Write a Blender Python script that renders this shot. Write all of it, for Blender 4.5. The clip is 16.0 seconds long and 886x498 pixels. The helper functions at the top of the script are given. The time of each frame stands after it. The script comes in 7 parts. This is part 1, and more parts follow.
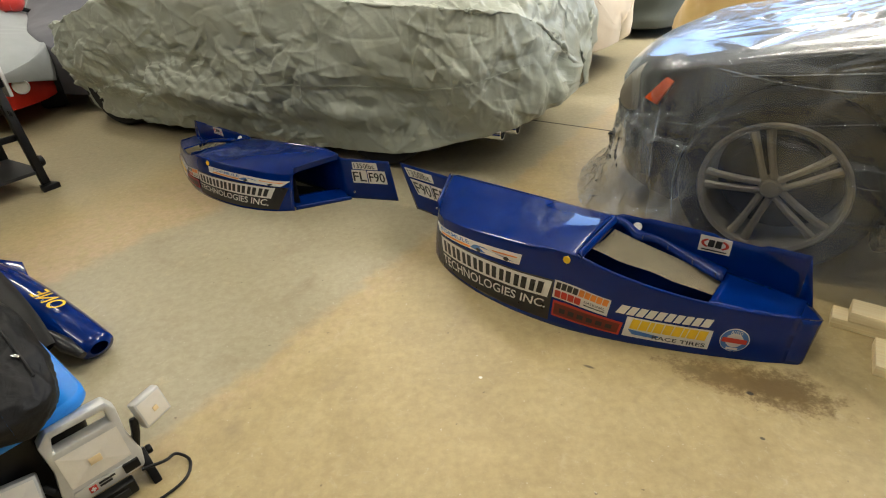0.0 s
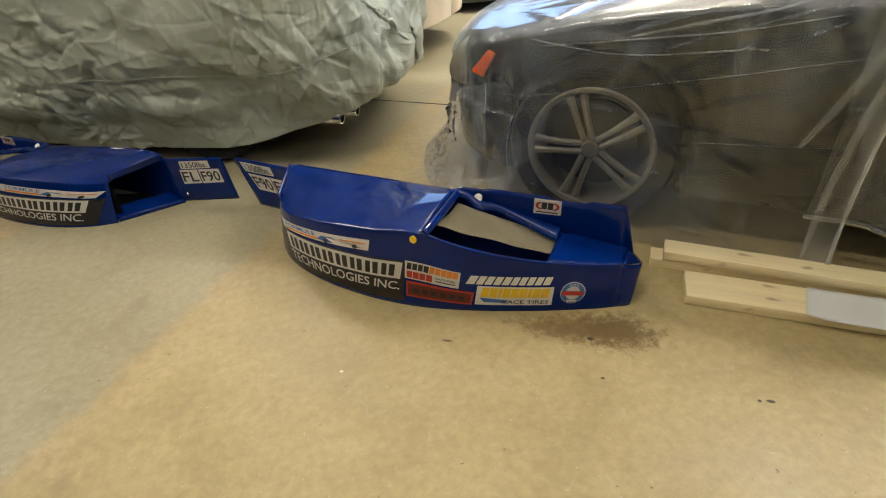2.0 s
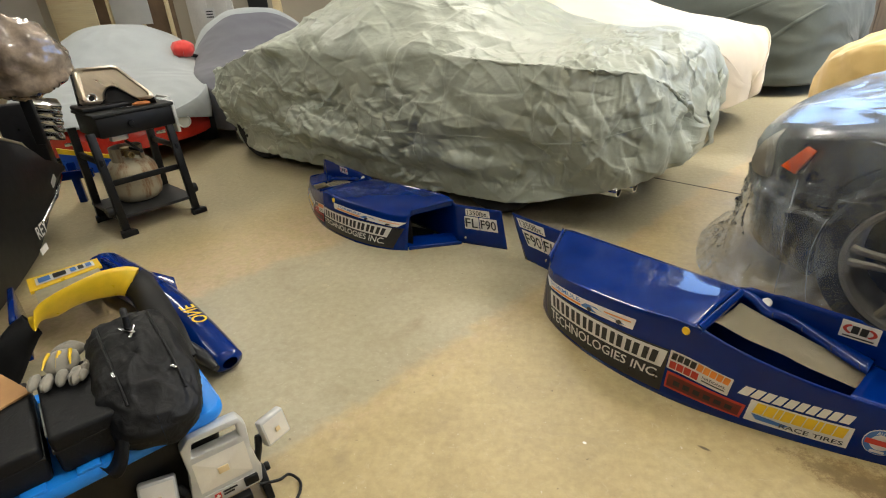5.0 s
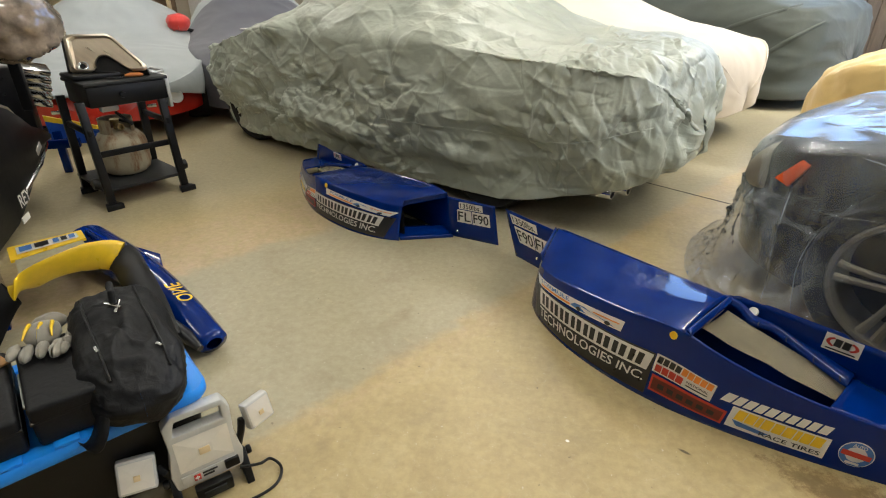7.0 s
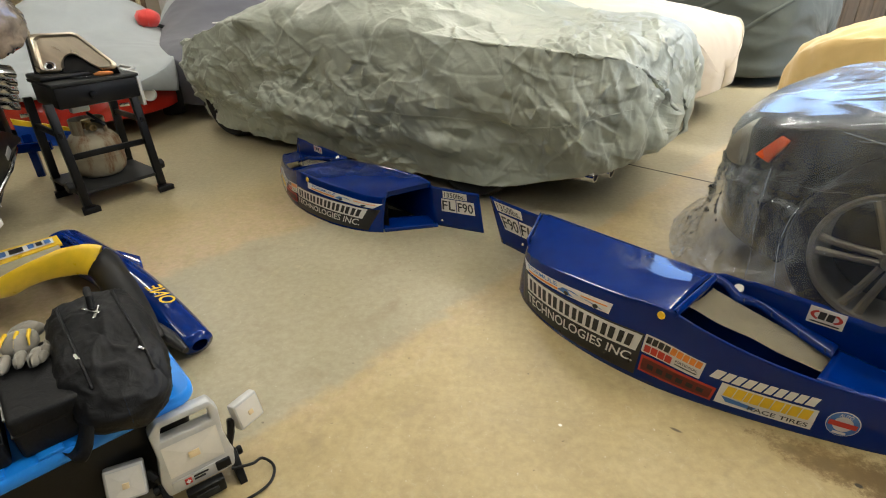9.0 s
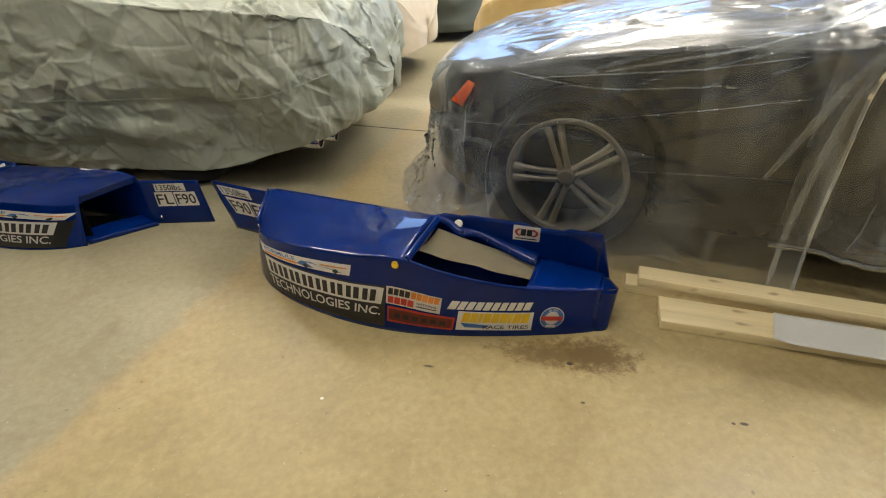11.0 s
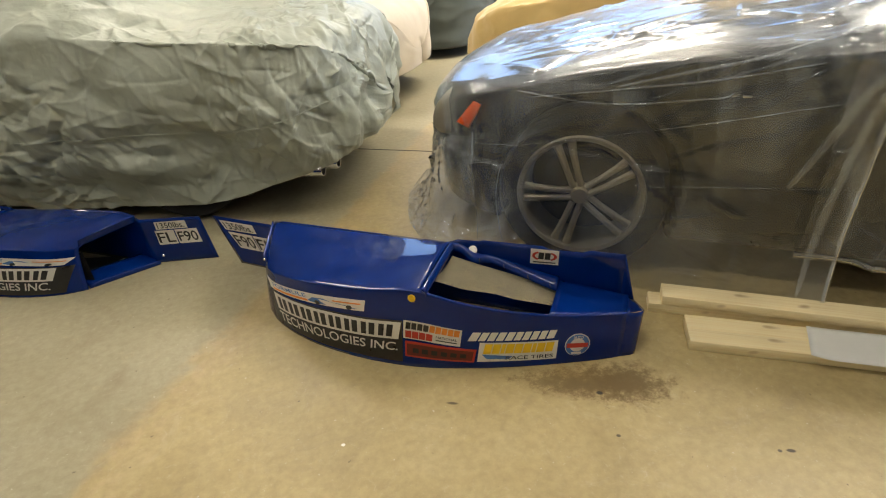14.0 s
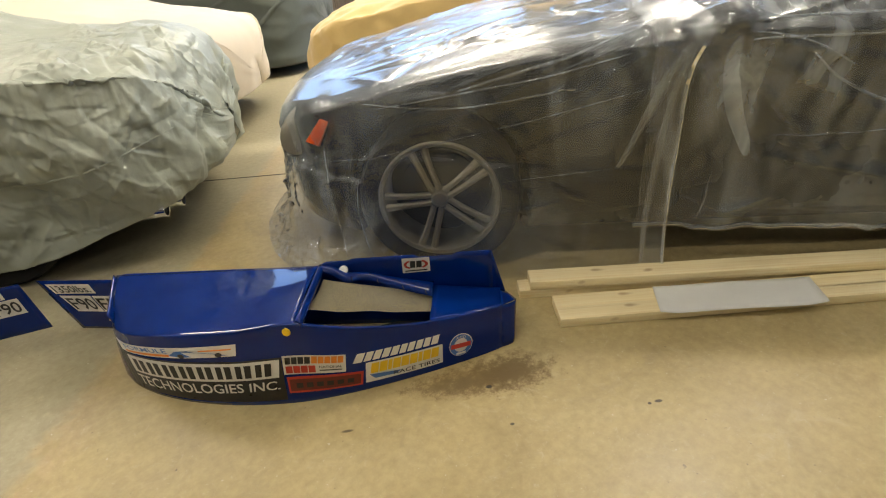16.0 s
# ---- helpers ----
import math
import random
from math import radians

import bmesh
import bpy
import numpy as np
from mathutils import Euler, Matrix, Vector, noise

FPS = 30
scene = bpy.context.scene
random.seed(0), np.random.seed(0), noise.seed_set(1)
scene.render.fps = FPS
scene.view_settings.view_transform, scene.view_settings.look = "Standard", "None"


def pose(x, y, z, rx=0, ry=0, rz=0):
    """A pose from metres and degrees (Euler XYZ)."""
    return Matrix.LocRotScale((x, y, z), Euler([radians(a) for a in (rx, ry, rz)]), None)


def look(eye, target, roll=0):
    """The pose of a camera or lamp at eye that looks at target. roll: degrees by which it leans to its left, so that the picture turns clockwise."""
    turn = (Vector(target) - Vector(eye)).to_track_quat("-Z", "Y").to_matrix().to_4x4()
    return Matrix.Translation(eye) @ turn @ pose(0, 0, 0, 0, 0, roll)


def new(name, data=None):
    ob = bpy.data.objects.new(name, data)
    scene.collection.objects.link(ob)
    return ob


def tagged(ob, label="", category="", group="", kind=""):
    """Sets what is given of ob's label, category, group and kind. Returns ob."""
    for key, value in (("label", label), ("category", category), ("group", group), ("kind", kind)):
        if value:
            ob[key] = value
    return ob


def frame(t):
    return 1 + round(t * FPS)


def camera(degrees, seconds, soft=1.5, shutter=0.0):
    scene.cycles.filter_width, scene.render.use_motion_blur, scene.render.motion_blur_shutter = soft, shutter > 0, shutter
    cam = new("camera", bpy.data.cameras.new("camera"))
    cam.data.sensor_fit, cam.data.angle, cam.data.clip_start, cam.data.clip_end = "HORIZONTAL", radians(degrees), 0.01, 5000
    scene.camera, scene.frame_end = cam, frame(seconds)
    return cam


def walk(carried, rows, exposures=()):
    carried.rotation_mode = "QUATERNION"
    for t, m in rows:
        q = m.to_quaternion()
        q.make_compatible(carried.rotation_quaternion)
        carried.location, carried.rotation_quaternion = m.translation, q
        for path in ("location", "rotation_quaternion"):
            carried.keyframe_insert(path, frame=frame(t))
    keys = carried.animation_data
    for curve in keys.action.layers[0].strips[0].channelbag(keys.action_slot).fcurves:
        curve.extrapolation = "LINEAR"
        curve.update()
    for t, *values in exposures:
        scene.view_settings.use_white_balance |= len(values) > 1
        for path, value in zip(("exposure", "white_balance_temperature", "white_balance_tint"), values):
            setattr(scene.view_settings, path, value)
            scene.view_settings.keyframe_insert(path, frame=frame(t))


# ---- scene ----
cam = camera(80.1, 16.0, soft=1.1)
PATH = [
    (0, (0.14, 0.129, 1.204), (0.161, 1.841, 0.171), -3.6),
    (0.5, (0.136, 0.132, 1.205), (0.159, 1.839, 0.162), -3.7),
    (1, (0.145, 0.142, 1.206), (0.223, 1.837, 0.147), -3.1),
    (1.5, (0.188, 0.15, 1.193), (0.445, 1.808, 0.103), -2.9),
    (2, (0.239, 0.149, 1.197), (0.711, 1.739, 0.079), -2.9),
    (2.5, (0.267, 0.139, 1.201), (0.844, 1.689, 0.077), -2.9),
    (3, (0.261, 0.139, 1.208), (0.849, 1.69, 0.091), -3.4),
    (3.5, (0.199, 0.14, 1.228), (0.569, 1.803, 0.182), -4.8),
    (4, (0.139, 0.129, 1.25), (0.214, 1.878, 0.283), -5.3),
    (4.5, (0.102, 0.115, 1.259), (-0.111, 1.89, 0.362), -5.0),
    (4.7, (0.089, 0.107, 1.264), (-0.214, 1.878, 0.385), -4.8),
    (6.8, (0.044, 0.127, 1.247), (-0.235, 1.889, 0.344), 0.8),
    (7, (0.046, 0.11, 1.255), (-0.226, 1.872, 0.35), 0.3),
    (7.5, (0.045, 0.113, 1.256), (-0.213, 1.869, 0.335), -0.3),
    (8, (0.046, 0.121, 1.249), (-0.209, 1.873, 0.32), -0.9),
    (8.2, (0.043, 0.12, 1.249), (-0.208, 1.872, 0.318), -1.1),
    (10.3, (0.119, 0.143, 1.219), (0.317, 1.876, 0.24), -1.0),
    (10.5, (0.153, 0.146, 1.212), (0.492, 1.847, 0.217), -0.7),
    (11, (0.202, 0.151, 1.212), (0.796, 1.749, 0.167), -0.5),
    (11.5, (0.206, 0.155, 1.217), (0.869, 1.691, 0.121), -1.4),
    (12, (0.212, 0.153, 1.215), (0.891, 1.681, 0.116), -2.3),
    (12.5, (0.269, 0.17, 1.223), (0.916, 1.732, 0.156), -3.0),
    (13, (0.268, 0.181, 1.223), (0.825, 1.799, 0.188), -4.0),
    (13.5, (0.216, 0.218, 1.23), (0.741, 1.858, 0.213), -4.0),
    (14, (0.18, 0.255, 1.226), (0.79, 1.873, 0.222), -3.3),
    (14.5, (0.2, 0.264, 1.227), (0.973, 1.815, 0.229), -4.3),
    (15, (0.217, 0.259, 1.234), (1.095, 1.75, 0.231), -4.8),
    (15.5, (0.2, 0.261, 1.236), (1.145, 1.711, 0.233), -5.1),
    (16, (0.211, 0.263, 1.231), (1.232, 1.66, 0.228), -5.0),
]
walk(cam, [(t, look(eye, target, roll)) for t, eye, target, roll in PATH],
     [(0, 0.14, 6600, 10), (2, 0.06, 6800, 10), (3.5, 0.08, 6700, 10), (4.7, 0.20, 6550, 10), (6.8, 0.13, 6350, 10), (8.2, 0.14, 6350, 10), (10.3, 0.06, 6600, 10), (12, 0.0, 6750, 10), (16, 0.04, 6950, 10)])

# ---- world and lamps ----
world = bpy.data.worlds.new("world")
scene.world = world
world.use_nodes = True
world.node_tree.nodes["Background"].inputs[0].default_value = (0.50, 0.72, 1.0, 1)
world.node_tree.nodes["Background"].inputs[1].default_value = 0.5
scene.view_settings.exposure = 0.0
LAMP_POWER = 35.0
LAMP_ROW = {-2.4: 0.22, 1.6: 1.15, 5.6: 2.2}   # share of power by row, tuned to balance the light
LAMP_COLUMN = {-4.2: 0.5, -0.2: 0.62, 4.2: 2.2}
WINDOW_POWER = 11.0


# ---- small tools ----
def mesh_of(verts, faces, name="mesh"):
    me = bpy.data.meshes.new(name)
    me.from_pydata([tuple(map(float, v)) for v in verts], [], [tuple(map(int, f)) for f in faces])
    me.update()
    return me


def shade(me, smooth=True, angle=None):
    me.polygons.foreach_set("use_smooth", [smooth] * len(me.polygons))
    if smooth and angle is not None:
        me.set_sharp_from_angle(angle=radians(angle))
    return me


def part(name, geo, mat, parent=None, label="", smooth=True, angle=35, m=None):
    if isinstance(geo, bmesh.types.BMesh):
        me = bpy.data.meshes.new(name)
        geo.to_mesh(me)
        geo.free()
    else:
        me = geo
    if smooth:
        shade(me, True, angle)
    me.materials.clear()
    me.materials.append(mat)
    ob = new(name, me)
    if parent is not None:
        ob.parent = parent
    if m is not None:
        ob.matrix_basis = m
    if label:
        ob["label"] = label
    return ob


def thing(name, m, label, category, group="", kind=""):
    ob = new(name)
    ob.empty_display_size = 0.1
    ob.matrix_basis = m
    return tagged(ob, label, category, group, kind)


def box(sx, sy, sz, bevel=0.0, at=(0, 0, 0), turn=None, seg=2, bm=None):
    """A bevelled box with its base centre at 'at'."""
    b = bmesh.new()
    bmesh.ops.create_cube(b, size=1)
    bmesh.ops.scale(b, vec=(sx, sy, sz), verts=b.verts)
    bmesh.ops.translate(b, vec=(0, 0, sz / 2), verts=b.verts)
    if bevel > 0:
        bmesh.ops.bevel(b, geom=list(b.edges), offset=bevel, segments=seg, profile=0.5, affect="EDGES")
    m = Matrix.Translation(at) @ (turn or Matrix.Identity(4))
    bmesh.ops.transform(b, matrix=m, verts=b.verts)
    return joined(bm, b)


def joined(bm, b):
    if bm is None:
        return b
    me = bpy.data.meshes.new("tmp")
    b.to_mesh(me)
    b.free()
    bm.from_mesh(me)
    bpy.data.meshes.remove(me)
    return bm


def tube(points, r, seg=10, bm=None, closed=False, caps=True):
    """A round rod along points."""
    b = bmesh.new()
    pts = [Vector(p) for p in points]
    n = len(pts)
    rings = []
    up = Vector((0, 0, 1))
    last = None
    for i, p in enumerate(pts):
        a = pts[(i - 1) % n] if (closed or i > 0) else p
        c = pts[(i + 1) % n] if (closed or i < n - 1) else p
        t = (c - a).normalized()
        if last is None:
            side = t.cross(up if abs(t.z) < 0.95 else Vector((1, 0, 0))).normalized()
        else:
            side = (last - t * last.dot(t)).normalized()
        last = side
        top = t.cross(side)
        rr = r[i] if isinstance(r, (list, tuple)) else r
        rings.append([b.verts.new(p + (side * math.cos(2 * math.pi * k / seg) + top * math.sin(2 * math.pi * k / seg)) * rr) for k in range(seg)])
    for i in range(n if closed else n - 1):
        q, w = rings[i], rings[(i + 1) % n]
        for k in range(seg):
            b.faces.new((q[k], q[(k + 1) % seg], w[(k + 1) % seg], w[k]))
    if caps and not closed:
        b.faces.new(rings[0][::-1])
        b.faces.new(rings[-1])
    bmesh.ops.recalc_face_normals(b, faces=b.faces)
    return joined(bm, b)


def lathe(profile, seg=32, m=None, bm=None):
    """Turns (r, z) pairs round the z axis."""
    b = bmesh.new()
    rings = []
    for r, z in profile:
        if r < 1e-6:
            rings.append([b.verts.new((0, 0, z))])
        else:
            rings.append([b.verts.new((r * math.cos(2 * math.pi * k / seg), r * math.sin(2 * math.pi * k / seg), z)) for k in range(seg)])
    for a, c in zip(rings, rings[1:]):
        for k in range(seg):
            q = [a[k % len(a)], a[(k + 1) % len(a)], c[(k + 1) % len(c)], c[k % len(c)]]
            u = []
            for v in q:
                if v not in u:
                    u.append(v)
            if len(u) > 2:
                b.faces.new(u)
    bmesh.ops.recalc_face_normals(b, faces=b.faces)
    if m is not None:
        bmesh.ops.transform(b, matrix=m, verts=b.verts)
    return joined(bm, b)


def extruded(outline, thick, bevel=0.0, m=None, bm=None):
    """A plate from an outline in x, y, with its thickness along z."""
    b = bmesh.new()
    f = b.faces.new([b.verts.new((x, y, 0)) for x, y in outline])
    if f.normal.z < 0:
        f.normal_flip()
    r = bmesh.ops.extrude_face_region(b, geom=[f])
    bmesh.ops.translate(b, vec=(0, 0, thick), verts=[v for v in r["geom"] if isinstance(v, bmesh.types.BMVert)])
    bmesh.ops.recalc_face_normals(b, faces=b.faces)
    if bevel > 0:
        es = [e for e in b.edges if e.calc_face_angle(0) > 0.6]
        bmesh.ops.bevel(b, geom=es, offset=bevel, segments=2, profile=0.5, affect="EDGES")
    if m is not None:
        bmesh.ops.transform(b, matrix=m, verts=b.verts)
    return joined(bm, b)


def grid_mesh(P, name="sheet", close_j=False):
    """A quad sheet from an array of points [i, j, 3]."""
    ni, nj = P.shape[:2]
    idx = np.arange(ni * nj).reshape(ni, nj)
    a, b, c, d = idx[:-1, :-1], idx[1:, :-1], idx[1:, 1:], idx[:-1, 1:]
    F = np.stack([a, b, c, d], -1).reshape(-1, 4)
    if close_j:
        a, b, c, d = idx[:-1, -1], idx[1:, -1], idx[1:, 0], idx[:-1, 0]
        F = np.concatenate([F, np.stack([a, b, c, d], -1)])
    me = bpy.data.meshes.new(name)
    me.vertices.add(ni * nj)
    me.vertices.foreach_set("co", P.reshape(-1).astype(np.float32))
    me.loops.add(len(F) * 4)
    me.loops.foreach_set("vertex_index", F.reshape(-1).astype(np.int32))
    me.polygons.add(len(F))
    me.polygons.foreach_set("loop_start", np.arange(0, len(F) * 4, 4, dtype=np.int32))
    me.update(calc_edges=True)
    me.validate()
    return me


RNG = np.random.RandomState(7)
PERM = RNG.permutation(512)
GRAD = RNG.normal(size=(512, 3))
GRAD /= np.linalg.norm(GRAD, axis=1, keepdims=True)


def pn(x, y, z=0.0):
    """Gradient noise on arrays, about -0.7 to 0.7."""
    x, y, z = np.broadcast_arrays(np.asarray(x, float), np.asarray(y, float), np.asarray(z, float))
    xi, yi, zi = np.floor(x).astype(int), np.floor(y).astype(int), np.floor(z).astype(int)
    xf, yf, zf = x - xi, y - yi, z - zi
    fade = lambda t: t * t * t * (t * (t * 6 - 15) + 10)
    u, v, w = fade(xf), fade(yf), fade(zf)
    out = 0
    for dx in (0, 1):
        for dy in (0, 1):
            for dz in (0, 1):
                h = PERM[(PERM[(PERM[(xi + dx) % 512] + yi + dy) % 512] + zi + dz) % 512]
                g = GRAD[h]
                dot = g[..., 0] * (xf - dx) + g[..., 1] * (yf - dy) + g[..., 2] * (zf - dz)
                out = out + dot * (u if dx else 1 - u) * (v if dy else 1 - v) * (w if dz else 1 - w)
    return out


def ridge(x, y, z=0.0, sharp=1.0):
    """Sharp crests of folded cloth, 0 to 1."""
    return np.clip(1 - np.abs(pn(x, y, z)) * 2.4, 0, 1) ** sharp


def interp(x, table):
    xs, ys = zip(*table)
    return np.interp(x, xs, ys)


def smooth_interp(x, table):
    """Monotone-ish cubic through a table of (x, y)."""
    xs, ys = np.array(table, float).T
    d = np.gradient(ys, xs)
    i = np.clip(np.searchsorted(xs, x) - 1, 0, len(xs) - 2)
    h = xs[i + 1] - xs[i]
    t = np.clip((x - xs[i]) / h, 0, 1)
    return (ys[i] * (1 + 2 * t) * (1 - t) ** 2 + d[i] * h * t * (1 - t) ** 2
            + ys[i + 1] * t * t * (3 - 2 * t) + d[i + 1] * h * t * t * (t - 1))


# ---- materials ----
def material(name, color=(0.5, 0.5, 0.5), rough=0.5, metal=0.0, spec=0.5, coat=0.0):
    m = bpy.data.materials.new(name)
    m.use_nodes = True
    b = m.node_tree.nodes["Principled BSDF"]
    b.inputs["Base Color"].default_value = (*color, 1)
    b.inputs["Roughness"].default_value = rough
    b.inputs["Metallic"].default_value = metal
    b.inputs["Specular IOR Level"].default_value = spec
    b.inputs["Coat Weight"].default_value = coat
    b.inputs["Coat Roughness"].default_value = 0.05
    return m


def link(m, a, b):
    m.node_tree.links.new(a, b)


def bsdf(m):
    return m.node_tree.nodes["Principled BSDF"]


def noise_tex(m, scale, detail=4.0, rough=0.55, space="Object", stretch=None, distort=0.0):
    tc = m.node_tree.nodes.new("ShaderNodeTexCoord")
    n = m.node_tree.nodes.new("ShaderNodeTexNoise")
    n.inputs["Scale"].default_value = scale
    n.inputs["Detail"].default_value = detail
    n.inputs["Roughness"].default_value = rough
    n.inputs["Distortion"].default_value = distort
    src = tc.outputs[space]
    if stretch:
        mp = m.node_tree.nodes.new("ShaderNodeMapping")
        mp.inputs["Scale"].default_value = stretch
        link(m, src, mp.inputs["Vector"])
        src = mp.outputs["Vector"]
    link(m, src, n.inputs["Vector"])
    return n


def ramp(m, fac, stops):
    r = m.node_tree.nodes.new("ShaderNodeValToRGB")
    while len(r.color_ramp.elements) < len(stops):
        r.color_ramp.elements.new(0.5)
    for e, (p, c) in zip(r.color_ramp.elements, stops):
        e.position = p
        e.color = (*c, 1) if len(c) == 3 else c
    link(m, fac, r.inputs["Fac"])
    return r


def mixed(m, a, b, fac, blend="MIX"):
    x = m.node_tree.nodes.new("ShaderNodeMix")
    x.data_type = "RGBA"
    x.blend_type = blend
    for sock, v in ((x.inputs[6], a), (x.inputs[7], b), (x.inputs[0], fac)):
        if isinstance(v, (tuple, list)):
            sock.default_value = (*v, 1)
        elif isinstance(v, (int, float)):
            sock.default_value = v
        else:
            link(m, v, sock)
    return x.outputs[2]


def bumped(m, height, strength, distance=0.01, normal=None):
    b = m.node_tree.nodes.new("ShaderNodeBump")
    b.inputs["Strength"].default_value = strength
    b.inputs["Distance"].default_value = distance
    link(m, height, b.inputs["Height"])
    if normal is not None:
        link(m, normal, b.inputs["Normal"])
    link(m, b.outputs["Normal"], bsdf(m).inputs["Normal"])
    return b.outputs["Normal"]


def varied(name, color, rough, amount=0.15, scale=8.0, fine=120.0, bump=0.1, dist=0.002, metal=0.0, spec=0.5, coat=0.0, stretch=None):
    """A surface whose colour and gloss vary at two scales, with fine relief."""
    m = material(name, color, rough, metal, spec, coat)
    a = noise_tex(m, scale, 5, stretch=stretch)
    b = noise_tex(m, fine, 3, stretch=stretch)
    dark = tuple(c * (1 - amount) for c in color)
    lite = tuple(min(1, c * (1 + amount)) for c in color)
    c1 = ramp(m, a.outputs["Fac"], [(0.3, dark), (0.7, lite)]).outputs["Color"]
    c2 = mixed(m, c1, ramp(m, b.outputs["Fac"], [(0.35, (0.8, 0.8, 0.8)), (0.65, (1.1, 1.1, 1.1))]).outputs["Color"], amount, "MULTIPLY")
    link(m, c2, bsdf(m).inputs["Base Color"])
    r = m.node_tree.nodes.new("ShaderNodeMapRange")
    r.inputs["To Min"].default_value = max(0.02, rough - 0.08)
    r.inputs["To Max"].default_value = min(1, rough + 0.08)
    link(m, a.outputs["Fac"], r.inputs["Value"])
    link(m, r.outputs["Result"], bsdf(m).inputs["Roughness"])
    if bump:
        bumped(m, b.outputs["Fac"], bump, dist)
    return m


def floor_material():
    m = material("concrete", (0.4, 0.36, 0.28), 0.45)
    tc = m.node_tree.nodes.new("ShaderNodeTexCoord")

    def math_node(op, a, b=None):
        n = m.node_tree.nodes.new("ShaderNodeMath")
        n.operation = op
        for sock, v in zip(n.inputs, (a, b)):
            if v is None:
                continue
            if isinstance(v, (int, float)):
                sock.default_value = v
            else:
                link(m, v, sock)
        return n.outputs[0]

    def blot(place, size, wobble, soft, fine=9):
        """A stain round a place, with a ragged rim."""
        d = m.node_tree.nodes.new("ShaderNodeVectorMath")
        d.operation = "DISTANCE"
        sc = m.node_tree.nodes.new("ShaderNodeMapping")
        sc.vector_type = "TEXTURE"
        sc.inputs["Location"].default_value = (*place, 0)
        sc.inputs["Rotation"].default_value = (0, 0, radians(-30))
        sc.inputs["Scale"].default_value = (size[0], size[1], 1)
        link(m, tc.outputs["Object"], sc.inputs["Vector"])
        link(m, sc.outputs[0], d.inputs[0])
        n = noise_tex(m, fine, 8, 0.8)
        v = math_node("ADD", d.outputs["Value"], math_node("MULTIPLY", math_node("SUBTRACT", n.outputs["Fac"], 0.5), wobble))
        return ramp(m, v, [(1 - soft, (1, 1, 1)), (1.0, (0, 0, 0))]).outputs["Color"]

    mid = noise_tex(m, 2.6, 6, 0.65, distort=0.6)
    fine = noise_tex(m, 34, 6, 0.7)
    grit = noise_tex(m, 190, 3, 0.6)
    # greyer band of coating between two tan strips
    dot = m.node_tree.nodes.new("ShaderNodeVectorMath")
    dot.operation = "DOT_PRODUCT"
    link(m, tc.outputs["Object"], dot.inputs[0])
    dot.inputs[1].default_value = (0.787, -0.617, 0)
    edge = noise_tex(m, 3.5, 7, 0.7, distort=0.4)
    c0 = math_node("ADD", dot.outputs["Value"], math_node("MULTIPLY", math_node("SUBTRACT", edge.outputs["Fac"], 0.5), 0.26))
    band = m.node_tree.nodes.new("ShaderNodeMapRange")
    band.inputs["From Min"].default_value, band.inputs["From Max"].default_value = -5.4, -0.9
    link(m, c0, band.inputs["Value"])
    k = lambda c: (c + 5.4) / 4.5
    stripe = ramp(m, band.outputs["Result"], [(0.0, (0.7, 0.7, 0.7)), (k(-3.5), (0.7, 0.7, 0.7)), (k(-3.1), (0.1, 0.1, 0.1)), (k(-2.53), (0.12, 0.12, 0.12)), (k(-2.46), (1, 1, 1)), (k(-1.31), (1, 1, 1)), (k(-1.25), (0.0, 0.0, 0.0))])
    tan = ramp(m, mid.outputs["Fac"], [(0.3, (0.37, 0.286, 0.138)), (0.55, (0.437, 0.347, 0.174)), (0.75, (0.473, 0.388, 0.212))])
    grey = ramp(m, mid.outputs["Fac"], [(0.3, (0.335, 0.296, 0.188)), (0.7, (0.397, 0.355, 0.243))])
    c = mixed(m, tan.outputs["Color"], grey.outputs["Color"], stripe.outputs["Color"])
    # rubbed pinkish concrete along the rim of the coating
    rim = ramp(m, band.outputs["Result"], [(k(-3.2), (0, 0, 0)), (k(-2.9), (0.6, 0.6, 0.6)), (k(-2.52), (0.75, 0.75, 0.75)), (k(-2.42), (0, 0, 0)), (k(-1.33), (0, 0, 0)), (k(-1.26), (0.4, 0.4, 0.4)), (k(-1.12), (0, 0, 0))])
    rub = ramp(m, noise_tex(m, 11, 9, 0.8, distort=0.8).outputs["Fac"], [(0.42, (0, 0, 0)), (0.60, (1, 1, 1))])
    c = mixed(m, c, (0.50, 0.36, 0.235), mixed(m, rim.outputs["Color"], rub.outputs["Color"], 1.0, "MULTIPLY"))
    c = mixed(m, c, ramp(m, fine.outputs["Fac"], [(0.3, (0.68, 0.66, 0.62)), (0.62, (1.08, 1.08, 1.08))]).outputs["Color"], 0.5, "MULTIPLY")
    wear = noise_tex(m, 6.0, 8, 0.75, distort=1.2)
    c = mixed(m, c, (0.49, 0.405, 0.25), ramp(m, wear.outputs["Fac"], [(0.58, (0, 0, 0)), (0.72, (0.7, 0.7, 0.7))]).outputs["Color"])
    smear = noise_tex(m, 1.7, 6, 0.7, distort=1.5)
    c = mixed(m, c, (0.24, 0.19, 0.115), ramp(m, smear.outputs["Fac"], [(0.56, (0, 0, 0)), (0.74, (0.55, 0.55, 0.55))]).outputs["Color"])
    scuff = noise_tex(m, 17, 9, 0.85, distort=2.5)
    c = mixed(m, c, (0.56, 0.49, 0.36), ramp(m, scuff.outputs["Fac"], [(0.56, (0, 0, 0)), (0.66, (0.45, 0.45, 0.45))]).outputs["Color"])
    spots = noise_tex(m, 42, 2, 0.5)
